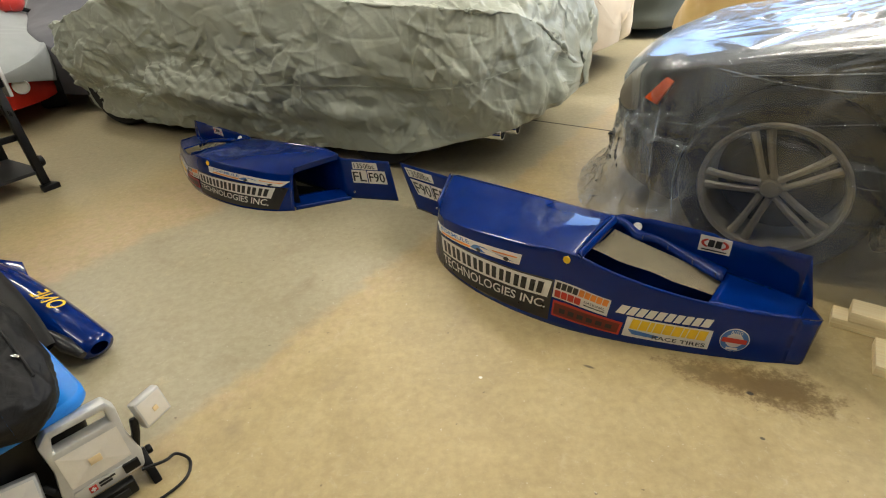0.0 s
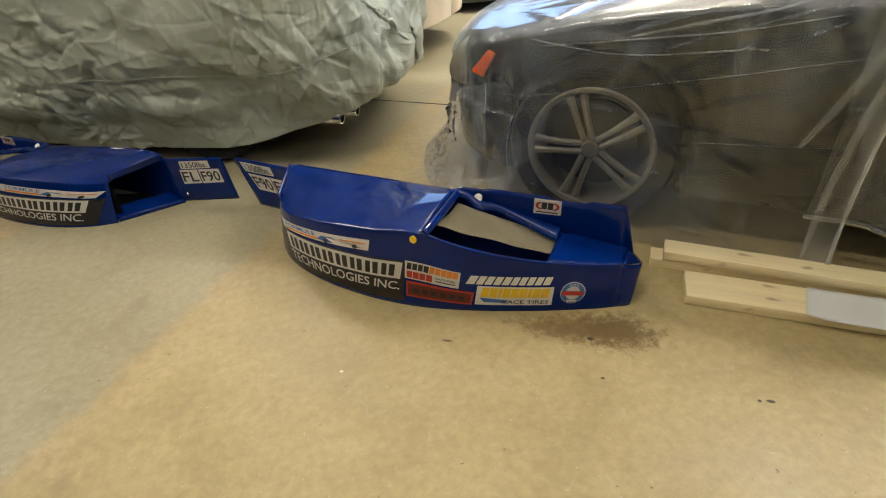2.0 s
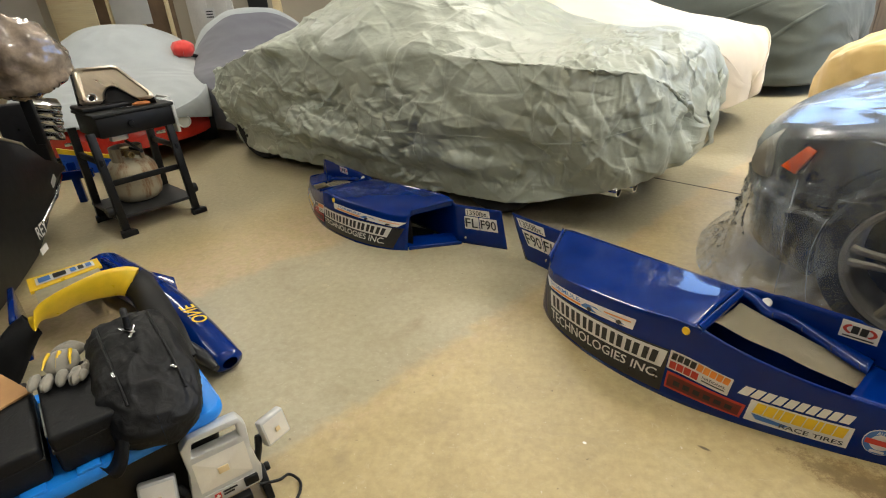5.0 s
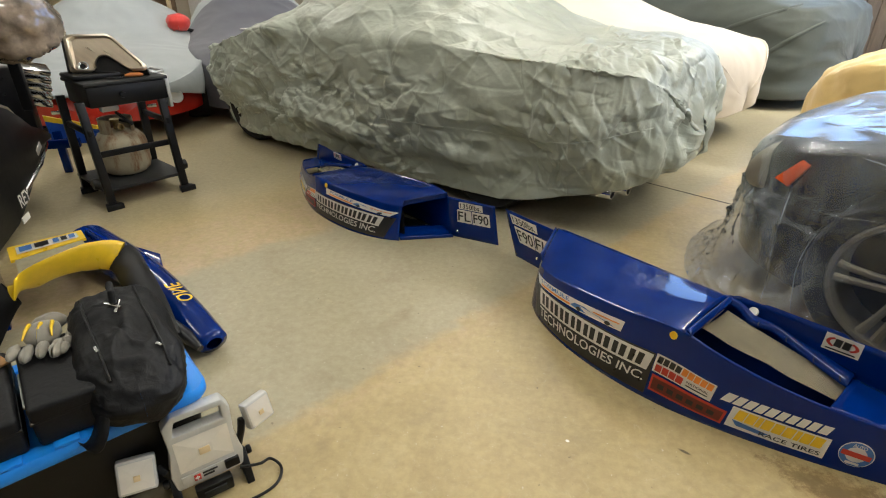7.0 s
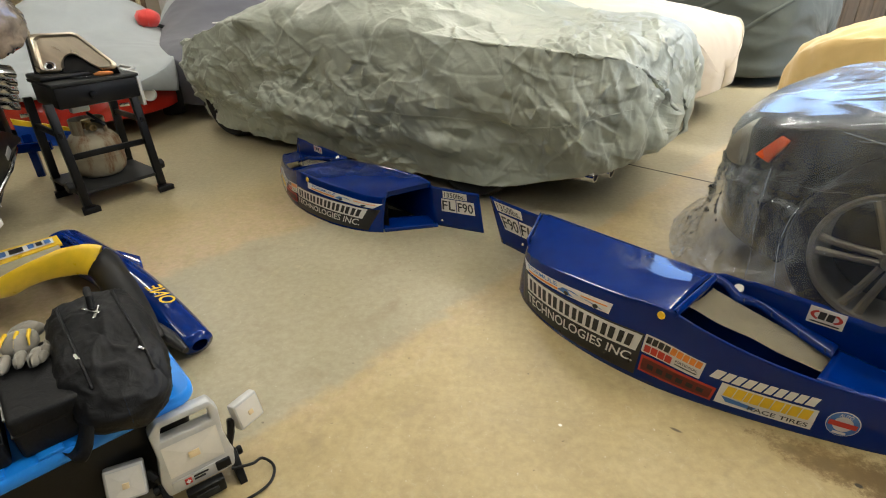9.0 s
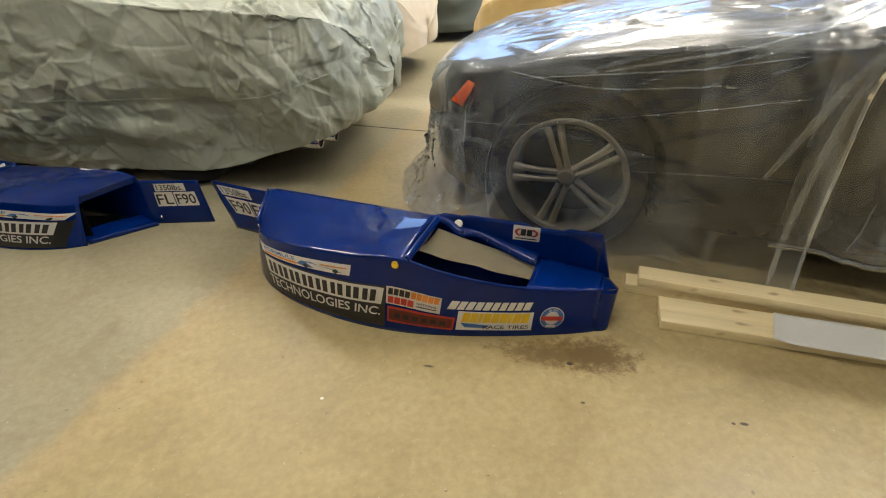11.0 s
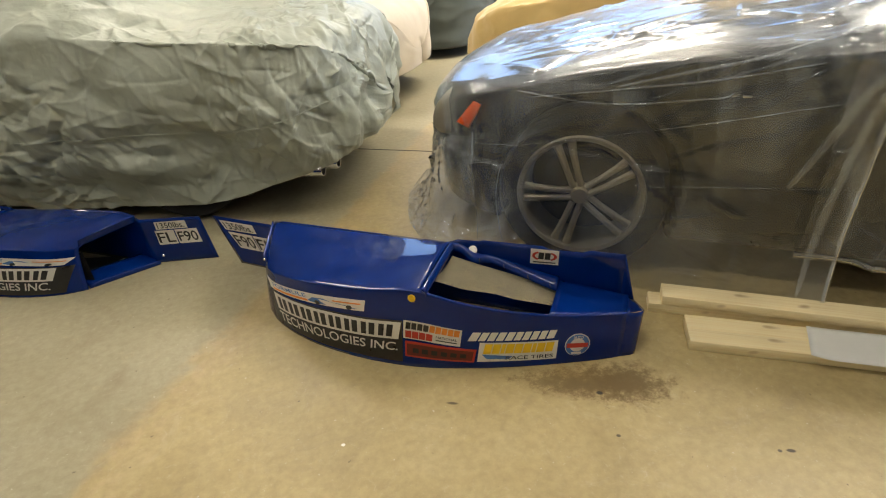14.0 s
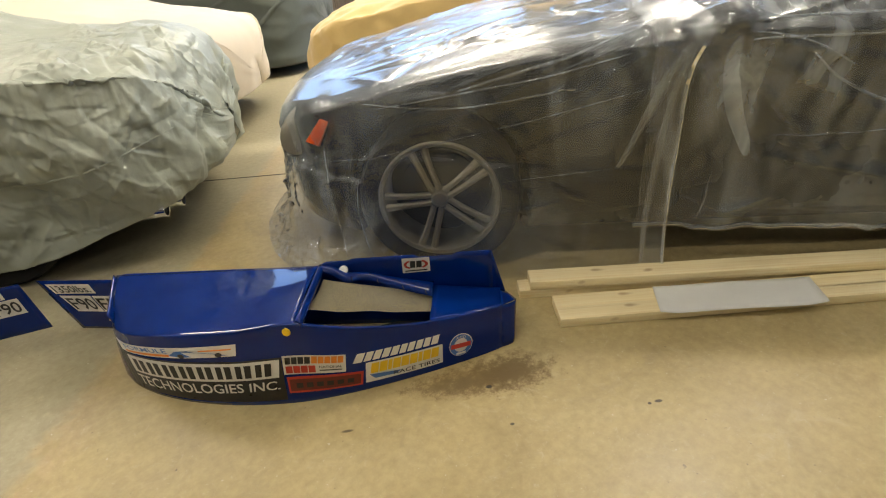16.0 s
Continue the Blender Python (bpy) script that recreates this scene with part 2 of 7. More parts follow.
    c = mixed(m, c, (0.12, 0.09, 0.055), ramp(m, spots.outputs["Fac"], [(0.735, (0, 0, 0)), (0.77, (0.7, 0.7, 0.7))]).outputs["Color"])
    flecks = noise_tex(m, 75, 2, 0.5)
    c = mixed(m, c, (0.62, 0.56, 0.44), ramp(m, flecks.outputs["Fac"], [(0.72, (0, 0, 0)), (0.76, (0.7, 0.7, 0.7))]).outputs["Color"])
    for place, size, wob, soft, tone, much in (((1.03, 1.235), (0.24, 0.085), 2.6, 0.6, (0.15, 0.09, 0.025), 0.85), ((1.12, 1.195), (0.16, 0.11), 2.6, 0.6, (0.13, 0.08, 0.022), 0.9), ((0.92, 1.29), (0.16, 0.04), 2.6, 0.6, (0.15, 0.10, 0.04), 0.7),
                                               ((1.022, 1.19), (0.012, 0.009), 0.4, 0.4, (0.02, 0.015, 0.01), 0.95), ((1.352, 0.803), (0.014, 0.007), 0.5, 0.4, (0.04, 0.03, 0.02), 0.95),
                                               ((1.325, 0.815), (0.007, 0.006), 0.5, 0.4, (0.04, 0.03, 0.02), 0.9), ((0.592, 1.344), (0.022, 0.007), 0.8, 0.5, (0.08, 0.06, 0.03), 0.9),
                                               ((0.247, 1.331), (0.007, 0.006), 0.3, 0.3, (0.85, 0.82, 0.76), 1.0), ((0.97, 1.034), (0.008, 0.006), 0.3, 0.4, (0.06, 0.05, 0.03), 0.9)):
        q = blot(place, size, wob, soft, 26 if size[0] > 0.05 else 9)
        f = mixed(m, (0, 0, 0), (much, much, much), q)
        c = mixed(m, c, tone, f)
    link(m, c, bsdf(m).inputs["Base Color"])
    r = ramp(m, mid.outputs["Fac"], [(0.3, (0.34, 0.34, 0.34)), (0.7, (0.52, 0.52, 0.52))])
    link(m, r.outputs["Color"], bsdf(m).inputs["Roughness"])
    n = bumped(m, grit.outputs["Fac"], 0.14, 0.002)
    bumped(m, fine.outputs["Fac"], 0.14, 0.004, n)
    return m


def blue_paint():
    m = material("blue gel coat", (0.001, 0.02, 0.15), 0.06, 0.0, 0.32, 0.0)
    a = noise_tex(m, 9, 5)
    c = ramp(m, a.outputs["Fac"], [(0.3, (0.0002, 0.014, 0.125)), (0.7, (0.0003, 0.019, 0.165))])
    link(m, c.outputs["Color"], bsdf(m).inputs["Base Color"])
    r = ramp(m, noise_tex(m, 5, 7, 0.7).outputs["Fac"], [(0.35, (0.03, 0.03, 0.03)), (0.7, (0.08, 0.08, 0.08))])
    link(m, r.outputs["Color"], bsdf(m).inputs["Roughness"])
    n = bumped(m, noise_tex(m, 6, 2).outputs["Fac"], 0.02, 0.008)
    bumped(m, noise_tex(m, 24, 3).outputs["Fac"], 0.012, 0.003, n)
    return m


def wood_material(name="spruce"):
    m = material(name, (0.62, 0.44, 0.22), 0.6)
    grain = noise_tex(m, 5, 7, 0.65, stretch=(0.35, 22, 22), distort=0.3)
    tone = noise_tex(m, 2.2, 3, stretch=(0.6, 3, 3))
    c = ramp(m, grain.outputs["Fac"], [(0.3, (0.78, 0.61, 0.33)), (0.5, (0.89, 0.76, 0.48)), (0.72, (0.92, 0.82, 0.58))])
    c2 = mixed(m, c.outputs["Color"], ramp(m, tone.outputs["Fac"], [(0.3, (0.86, 0.82, 0.76)), (0.7, (1.05, 1.04, 1.0))]).outputs["Color"], 0.8, "MULTIPLY")
    knot = noise_tex(m, 7, 1, 0.3, stretch=(1, 2.2, 2.2))
    c2 = mixed(m, c2, (0.30, 0.15, 0.05), ramp(m, knot.outputs["Fac"], [(0.74, (0, 0, 0)), (0.80, (0.75, 0.75, 0.75))]).outputs["Color"])
    link(m, c2, bsdf(m).inputs["Base Color"])
    bumped(m, grain.outputs["Fac"], 0.2, 0.002)
    return m


def cloth(name, color, rough=0.75, amount=0.1, weave=900, sheen=0.1, bump=0.25):
    m = varied(name, color, rough, amount, 4.0, 30.0, 0.0)
    bsdf(m).inputs["Sheen Weight"].default_value = sheen
    w = noise_tex(m, weave, 2)
    crease = noise_tex(m, 26, 5, 0.6, distort=1.5)
    n = bumped(m, w.outputs["Fac"], 0.15, 0.0008)
    bumped(m, crease.outputs["Fac"], bump, 0.006, n)
    return m


def facet_tex(m, scale, stretch=(1, 1, 1), bend=0.25):
    """Flat facets that meet in crisp fold lines, slightly bent."""
    tc = m.node_tree.nodes.new("ShaderNodeTexCoord")
    mp = m.node_tree.nodes.new("ShaderNodeMapping")
    mp.inputs["Scale"].default_value = stretch
    link(m, tc.outputs["Object"], mp.inputs["Vector"])
    w = m.node_tree.nodes.new("ShaderNodeTexNoise")
    w.inputs["Scale"].default_value = scale * 0.6
    w.inputs["Detail"].default_value = 2
    link(m, mp.outputs["Vector"], w.inputs["Vector"])
    add = m.node_tree.nodes.new("ShaderNodeVectorMath")
    add.operation = "MULTIPLY_ADD"
    link(m, w.outputs["Color"], add.inputs[0])
    add.inputs[1].default_value = (bend / scale * 2,) * 3
    link(m, mp.outputs["Vector"], add.inputs[2])
    v = m.node_tree.nodes.new("ShaderNodeTexVoronoi")
    v.feature = "DISTANCE_TO_EDGE"
    v.inputs["Scale"].default_value = scale
    link(m, add.outputs[0], v.inputs["Vector"])
    return v.outputs["Distance"]


def nylon_cover():
    """Thin coated nylon: crisp fold lines at two sizes over a fine weave."""
    m = varied("grey-green car cover", (0.39, 0.415, 0.345), 0.42, 0.08, 4.0, 30.0, 0.0)
    n = bumped(m, noise_tex(m, 900, 2).outputs["Fac"], 0.12, 0.0008)
    n = bumped(m, facet_tex(m, 7.0, (1, 1, 1.5)), 0.12, 0.020, n)
    n = bumped(m, facet_tex(m, 19.0, (1, 1, 1.2)), 0.28, 0.008, n)
    n = bumped(m, facet_tex(m, 44.0, (1, 1, 1)), 0.16, 0.004, n)
    bumped(m, noise_tex(m, 60, 3, 0.6).outputs["Fac"], 0.10, 0.003, n)
    return m


def plastic_film(name="clear film", haze_lo=0.03, haze_hi=0.14, tint=1.0, ior=1.75, rough=0.17, gather=2.8, rear=1.7, top_sheen=2.0):
    """Thin clear film: mostly see-through, with gloss at a slant and a little haze, milkier where it is bunched or
    doubled; extra haze with height paints the sheen of its upper parts.
    """
    m = bpy.data.materials.new(name)
    m.use_nodes = True
    nt = m.node_tree
    nt.nodes.remove(bsdf(m))
    out = nt.nodes["Material Output"]
    clear = nt.nodes.new("ShaderNodeBsdfTransparent")
    clear.inputs["Color"].default_value = (tint, tint, tint, 1)
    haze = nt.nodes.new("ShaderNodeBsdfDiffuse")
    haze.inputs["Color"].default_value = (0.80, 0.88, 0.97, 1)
    gloss = nt.nodes.new("ShaderNodeBsdfGlossy")
    gloss.inputs["Roughness"].default_value = rough
    gloss.inputs["Color"].default_value = (0.98, 0.98, 0.98, 1)
    bp = nt.nodes.new("ShaderNodeBump")
    bp.inputs["Strength"].default_value = 0.10
    bp.inputs["Distance"].default_value = 0.012
    link(m, facet_tex(m, 4.5, (1, 1, 1.6), 0.4), bp.inputs["Height"])
    bp2 = nt.nodes.new("ShaderNodeBump")
    bp2.inputs["Strength"].default_value = 0.06
    bp2.inputs["Distance"].default_value = 0.02
    link(m, noise_tex(m, 5, 1.5, 0.5, distort=1.0).outputs["Fac"], bp2.inputs["Height"])
    link(m, bp.outputs[0], bp2.inputs["Normal"])
    link(m, bp2.outputs[0], gloss.inputs["Normal"])
    milky = ramp(m, noise_tex(m, 4.5, 3, 0.5, stretch=(1.7, 1.7, 0.5), distort=1.0).outputs["Fac"], [(0.42, (haze_lo,) * 3), (0.70, (haze_hi,) * 3)])
    sep = nt.nodes.new("ShaderNodeSeparateXYZ")
    link(m, nt.nodes.new("ShaderNodeTexCoord").outputs["Object"], sep.inputs[0])
    along = nt.nodes.new("ShaderNodeMapRange")
    along.inputs["From Min"].default_value, along.inputs["From Max"].default_value = -0.75, 1.25
    link(m, sep.outputs["X"], along.inputs["Value"])
    lay = ramp(m, along.outputs["Result"], [(0.0, (gather / 8,) * 3), (0.30, (1 / 8,) * 3), (0.80, (1 / 8,) * 3), (0.86, (rear / 8,) * 3), (1.0, (rear / 8,) * 3)])
    mul = nt.nodes.new("ShaderNodeMath")
    mul.operation = "MULTIPLY"
    link(m, milky.outputs["Color"], mul.inputs[0])
    link(m, lay.outputs["Color"], mul.inputs[1])
    # Haze grows with height: the bonnet's pale sheen put into the film's colour.
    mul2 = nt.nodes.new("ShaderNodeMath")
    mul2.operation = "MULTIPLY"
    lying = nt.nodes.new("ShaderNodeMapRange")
    for key, value in (("From Min", 0.60), ("From Max", 0.78), ("To Min", 8.0), ("To Max", 8.0 * top_sheen)):
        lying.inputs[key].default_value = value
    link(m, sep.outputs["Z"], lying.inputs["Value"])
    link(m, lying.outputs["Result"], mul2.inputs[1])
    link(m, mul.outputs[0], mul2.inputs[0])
    a = nt.nodes.new("ShaderNodeMixShader")
    link(m, mul2.outputs[0], a.inputs[0])
    link(m, clear.outputs[0], a.inputs[1])
    link(m, haze.outputs[0], a.inputs[2])
    fr = nt.nodes.new("ShaderNodeFresnel")
    fr.inputs["IOR"].default_value = ior
    b = nt.nodes.new("ShaderNodeMixShader")
    link(m, fr.outputs[0], b.inputs[0])
    link(m, a.outputs[0], b.inputs[1])
    link(m, gloss.outputs[0], b.inputs[2])
    link(m, b.outputs[0], out.inputs["Surface"])
    return m


def mesh_screen():
    """Fine wire screen: wires with open cells between."""
    m = bpy.data.materials.new("wire screen")
    m.use_nodes = True
    nt = m.node_tree
    out = nt.nodes["Material Output"]
    b = bsdf(m)
    b.inputs["Base Color"].default_value = (0.27, 0.235, 0.15, 1)
    b.inputs["Roughness"].default_value = 0.5
    b.inputs["Metallic"].default_value = 0.0
    tc = nt.nodes.new("ShaderNodeTexCoord")
    facs = []
    for axis in ("X", "Y"):
        w = nt.nodes.new("ShaderNodeTexWave")
        w.wave_type, w.bands_direction = "BANDS", axis
        w.inputs["Scale"].default_value = 150
        link(m, tc.outputs["Object"], w.inputs["Vector"])
        facs.append(ramp(m, w.outputs["Fac"], [(0.55, (0, 0, 0)), (0.75, (1, 1, 1))]).outputs["Color"])
    f = mixed(m, facs[0], facs[1], 1.0, "LIGHTEN")
    tr = nt.nodes.new("ShaderNodeBsdfTransparent")
    mx = nt.nodes.new("ShaderNodeMixShader")
    link(m, f, mx.inputs[0])
    link(m, tr.outputs[0], mx.inputs[1])
    link(m, b.outputs[0], mx.inputs[2])
    link(m, mx.outputs[0], out.inputs["Surface"])
    return m


def lamp_glow():
    m = bpy.data.materials.new("tube light")
    m.use_nodes = True
    b = bsdf(m)
    b.inputs["Base Color"].default_value = (0.9, 0.9, 0.9, 1)
    b.inputs["Emission Color"].default_value = (0.92, 0.97, 1.0, 1)
    b.inputs["Emission Strength"].default_value = 9.0
    return m


M_FLOOR = floor_material()
M_WALL = varied("painted drywall", (0.44, 0.39, 0.30), 0.7, 0.06, 1.2, 40, 0.08)
M_WALLDARK = varied("dark unseen wall", (0.10, 0.085, 0.06), 0.7, 0.12, 1.2, 40, 0.08)
M_CEIL = varied("ceiling board", (0.76, 0.76, 0.76), 0.8, 0.08, 0.8, 20, 0.05)
M_BLUE = blue_paint()
M_BLACK = varied("black plastic", (0.004, 0.004, 0.0044), 0.42, 0.3, 20, 200, 0.1, spec=0.3)
M_DARK = varied("dark laminate", (0.009, 0.0095, 0.0095), 0.65, 0.3, 12, 90, 0.2)
M_WOOD = wood_material()
M_GREYCLOTH = nylon_cover()
M_WHITECLOTH = cloth("cream car cover", (0.62, 0.55, 0.45), 0.8, 0.04, 700, 0.2, 0.1)
M_TANCLOTH = cloth("tan flannel cover", (0.60, 0.42, 0.165), 0.85, 0.06, 600, 0.3, 0.2)
M_GREENCLOTH = cloth("dark green cover", (0.055, 0.065, 0.055), 0.7, 0.12, 700, 0.1, 0.2)
M_PALECLOTH = cloth("pale blue-grey cover", (0.33, 0.355, 0.36), 0.8, 0.05, 700, 0.2, 0.1)
M_SLATECLOTH = cloth("slate stretch cover", (0.10, 0.10, 0.12), 0.8, 0.06, 800, 0.2, 0.08)
M_FILM = plastic_film()
M_FOLD = plastic_film("folded film", 0.16, 0.36, 0.97, gather=1.2, rear=1.2, top_sheen=1.2)
M_CARPAINT = varied("dark grey car paint", (0.014, 0.0145, 0.014), 0.26, 0.03, 1.5, 4, 0.0, metal=0.3, coat=1.0)
M_TYRE = varied("tyre rubber", (0.009, 0.009, 0.009), 0.8, 0.2, 30, 200, 0.2)
M_ALLOY = varied("silver alloy", (0.36, 0.33, 0.27), 0.32, 0.08, 15, 200, 0.04, metal=0.6)
M_CHROME = varied("chrome", (0.75, 0.75, 0.76), 0.1, 0.05, 30, 200, 0.02, metal=1.0)
M_STEEL = varied("brushed stainless steel", (0.66, 0.58, 0.46), 0.3, 0.08, 6, 160, 0.1, metal=1.0, stretch=(1, 14, 1))
M_ORANGE = varied("orange reflector", (0.75, 0.11, 0.02), 0.25, 0.1, 30, 200, 0.1)
M_RED = varied("red car paint", (0.42, 0.022, 0.012), 0.2, 0.1, 8, 200, 0.02, coat=0.5)
M_WHITE = varied("white vinyl", (0.72, 0.70, 0.66), 0.35, 0.05, 30, 200, 0.02)
M_INK = varied("black vinyl", (0.012, 0.012, 0.014), 0.3, 0.2, 30, 200, 0.02)
M_YELLOW = varied("yellow vinyl", (0.80, 0.52, 0.02), 0.3, 0.08, 20, 200, 0.03)
M_REDINK = varied("red vinyl", (0.50, 0.035, 0.02), 0.35, 0.1, 30, 200, 0.02)
M_MAROON = varied("dark red vinyl", (0.13, 0.014, 0.010), 0.4, 0.15, 30, 200, 0.02)
M_SKYINK = varied("mid blue vinyl", (0.05, 0.16, 0.42), 0.35, 0.1, 30, 200, 0.02)
M_ORANGEINK = varied("orange vinyl", (0.78, 0.25, 0.03), 0.35, 0.1, 30, 200, 0.02)
M_PAPER = varied("white paper", (0.72, 0.72, 0.70), 0.7, 0.04, 5, 60, 0.05)
M_TOTE = varied("bright blue polypropylene", (0.008, 0.23, 0.78), 0.40, 0.08, 12, 200, 0.05)
M_SILVER = varied("silver painted metal", (0.62, 0.62, 0.60), 0.38, 0.08, 15, 200, 0.05, metal=0.35)
M_NYLON = cloth("black nylon", (0.0035, 0.0035, 0.0042), 0.55, 0.3, 500, 0.0, 0.35)
bsdf(M_NYLON).inputs["Specular IOR Level"].default_value = 0.3
M_SCREEN = mesh_screen()
M_GLOW = lamp_glow()


# ---- the room ----
X0, X1, Y0, Y1, ROOF = -9.0, 10.0, -5.0, 9.6, 4.2


def slab(name, x0, x1, y0, y1, z0, z1, mat, label, category):
    ob = part(name, box(x1 - x0, y1 - y0, z1 - z0, 0, ((x0 + x1) / 2, (y0 + y1) / 2, z0)), mat, None, smooth=False)
    return tagged(ob, label, category, kind="structure")


slab("floor", X0, X1, Y0, Y1, -0.2, 0.0, M_FLOOR, "worn tan and grey-green concrete garage floor", "floor")
# Ceiling is unseen; kept pale so the up-lights bounce off it.
slab("ceiling", X0, X1, Y0, Y1, ROOF, ROOF + 0.1, M_CEIL, "plain pale garage ceiling", "ceiling")
slab("wall_west", X0 - 0.15, X0, Y0 - 0.15, Y1 + 0.15, 0, ROOF, M_WALL, "beige painted garage wall", "wall")
# South wall is out of view; its dark colour keeps bounce off the sidepods.
slab("wall_south", X0, X1, Y0 - 0.15, Y0, 0, ROOF, M_WALLDARK, "unseen wall behind the camera, kept dark brown to bounce little light", "wall")


def pierced_wall(name, a0, a1, place, openings, along_x):
    """A wall with openings (a0, a1, z0, z1) that go through it."""
    b = None
    cuts = sorted(openings)
    pieces, at = [], a0
    for q0, q1, z0, z1 in cuts:
        pieces += [(at, q0, 0, ROOF), (q0, q1, 0, z0), (q0, q1, z1, ROOF)]
        at = q1
    pieces.append((at, a1, 0, ROOF))
    for p0, p1, z0, z1 in pieces:
        c = ((p0 + p1) / 2, place + 0.075, z0) if along_x else (place + 0.075, (p0 + p1) / 2, z0)
        b = box(*((p1 - p0, 0.15) if along_x else (0.15, p1 - p0)), z1 - z0, 0, c, bm=b)
    ob = part(name, b, M_WALL, None, smooth=False)
    return tagged(ob, "beige painted garage wall with high windows", "wall", kind="structure")


NORTH_OPEN = [(1.8, 9.4, 2.05, 3.35)]
EAST_OPEN = [(-1.5, 1.5, 1.35, 3.7), (3.0, 8.5, 1.35, 3.7)]
pierced_wall("wall_north", X0, X1, Y1, NORTH_OPEN, True)
pierced_wall("wall_east", Y0 - 0.15, Y1 + 0.15, X1, EAST_OPEN, False)


def garage_window(name, a0, a1, z0, z1, place, along_x):
    w, h = a1 - a0, z1 - z0
    m = pose((a0 + a1) / 2, place + 0.075, z0) if along_x else pose(place + 0.075, (a0 + a1) / 2, z0, 0, 0, -90)
    t = tagged(new(name), "plain white-framed garage window", "window", kind="structure")
    t.matrix_basis = m
    b = box(w, 0.06, 0.05, 0.004, (0, 0, 0))
    b = box(w, 0.06, 0.05, 0.004, (0, 0, h - 0.05), bm=b)
    for x in (-w / 2 + 0.025, -w / 6, w / 6, w / 2 - 0.025):
        b = box(0.05, 0.056, h - 0.1, 0.004, (x, 0, 0.05), bm=b)
    part("window_frame", b, M_WHITE, t)
    lt = bpy.data.lights.new("daylight", "AREA")
    lt.shape, lt.size, lt.size_y = "RECTANGLE", w - 0.1, h - 0.1
    lt.energy, lt.color = WINDOW_POWER * w * h, (0.32, 0.54, 1.0)
    lo = new("daylight", lt)
    inward = Vector((0, -1, 0)) if along_x else Vector((-1, 0, 0))
    lo.matrix_basis = look(Vector(m.translation) + Vector((0, 0, h / 2)) + inward * 0.12, Vector(m.translation) + Vector((0, 0, h / 2)) + inward * 2)


for k, (a0, a1, z0, z1) in enumerate(NORTH_OPEN):
    garage_window("window_%d" % (k + 1), a0, a1, z0, z1, Y1, True)
for k, (a0, a1, z0, z1) in enumerate(EAST_OPEN):
    garage_window("window_%d" % (k + 2), a0, a1, z0, z1, X1, False)


# Strip lights are assumed, out of view; their number and powers are tuned.
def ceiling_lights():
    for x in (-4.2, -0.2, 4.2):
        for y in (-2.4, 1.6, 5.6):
            t = thing("ceiling_light", pose(x, y, ROOF - 0.62, 0, 0, -38), "assumed white twin-tube fluorescent strip light, out of view below the ceiling", "ceiling light", "ceiling lights")
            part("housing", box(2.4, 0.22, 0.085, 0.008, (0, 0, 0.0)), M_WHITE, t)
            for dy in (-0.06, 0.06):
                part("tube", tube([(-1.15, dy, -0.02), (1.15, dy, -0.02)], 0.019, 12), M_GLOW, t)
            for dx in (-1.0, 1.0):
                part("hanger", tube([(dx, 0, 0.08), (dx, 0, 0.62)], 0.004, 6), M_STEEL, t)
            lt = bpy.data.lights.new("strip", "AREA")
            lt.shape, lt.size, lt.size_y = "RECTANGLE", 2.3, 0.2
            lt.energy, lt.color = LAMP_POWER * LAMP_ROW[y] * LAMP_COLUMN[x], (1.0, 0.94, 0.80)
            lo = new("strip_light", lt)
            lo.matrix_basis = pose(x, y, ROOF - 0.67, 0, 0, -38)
            # Upward fill lamp, added to brighten the ceiling that the film reflects.
            up = bpy.data.lights.new("ceiling_fill", "AREA")
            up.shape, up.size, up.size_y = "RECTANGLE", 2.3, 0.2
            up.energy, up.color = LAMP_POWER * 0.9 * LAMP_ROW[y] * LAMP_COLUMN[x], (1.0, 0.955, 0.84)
            uo = new("ceiling_fill_lamp", up)
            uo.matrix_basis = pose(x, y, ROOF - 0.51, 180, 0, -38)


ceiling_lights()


# ---- race-car sidepods ----
POD_B = [(0.10, 0.242), (0.16, 0.288), (0.24, 0.328), (0.36, 0.366), (0.5, 0.388), (0.66, 0.392), (0.8, 0.377),
         (0.95, 0.338), (1.1, 0.285), (1.25, 0.222), (1.40, 0.148), (1.46, 0.11)]
POD_Z = [(0.0, 0.18), (0.10, 0.188), (0.3, 0.228), (0.6, 0.268), (0.80, 0.280), (0.9, 0.246), (1.05, 0.204), (1.2, 0.175), (1.38, 0.156), (1.46, 0.15)]


def pod_wall(s, f, out=0.0):
    """A point on the outer wall: s along it, f from its foot (0) to its top edge (1)."""
    zt = smooth_interp(s, POD_Z)
    nb = smooth_interp(s, POD_B) - 0.033 * f + 0.004 * np.sin(np.pi * f)
    return s, nb + out, zt * f


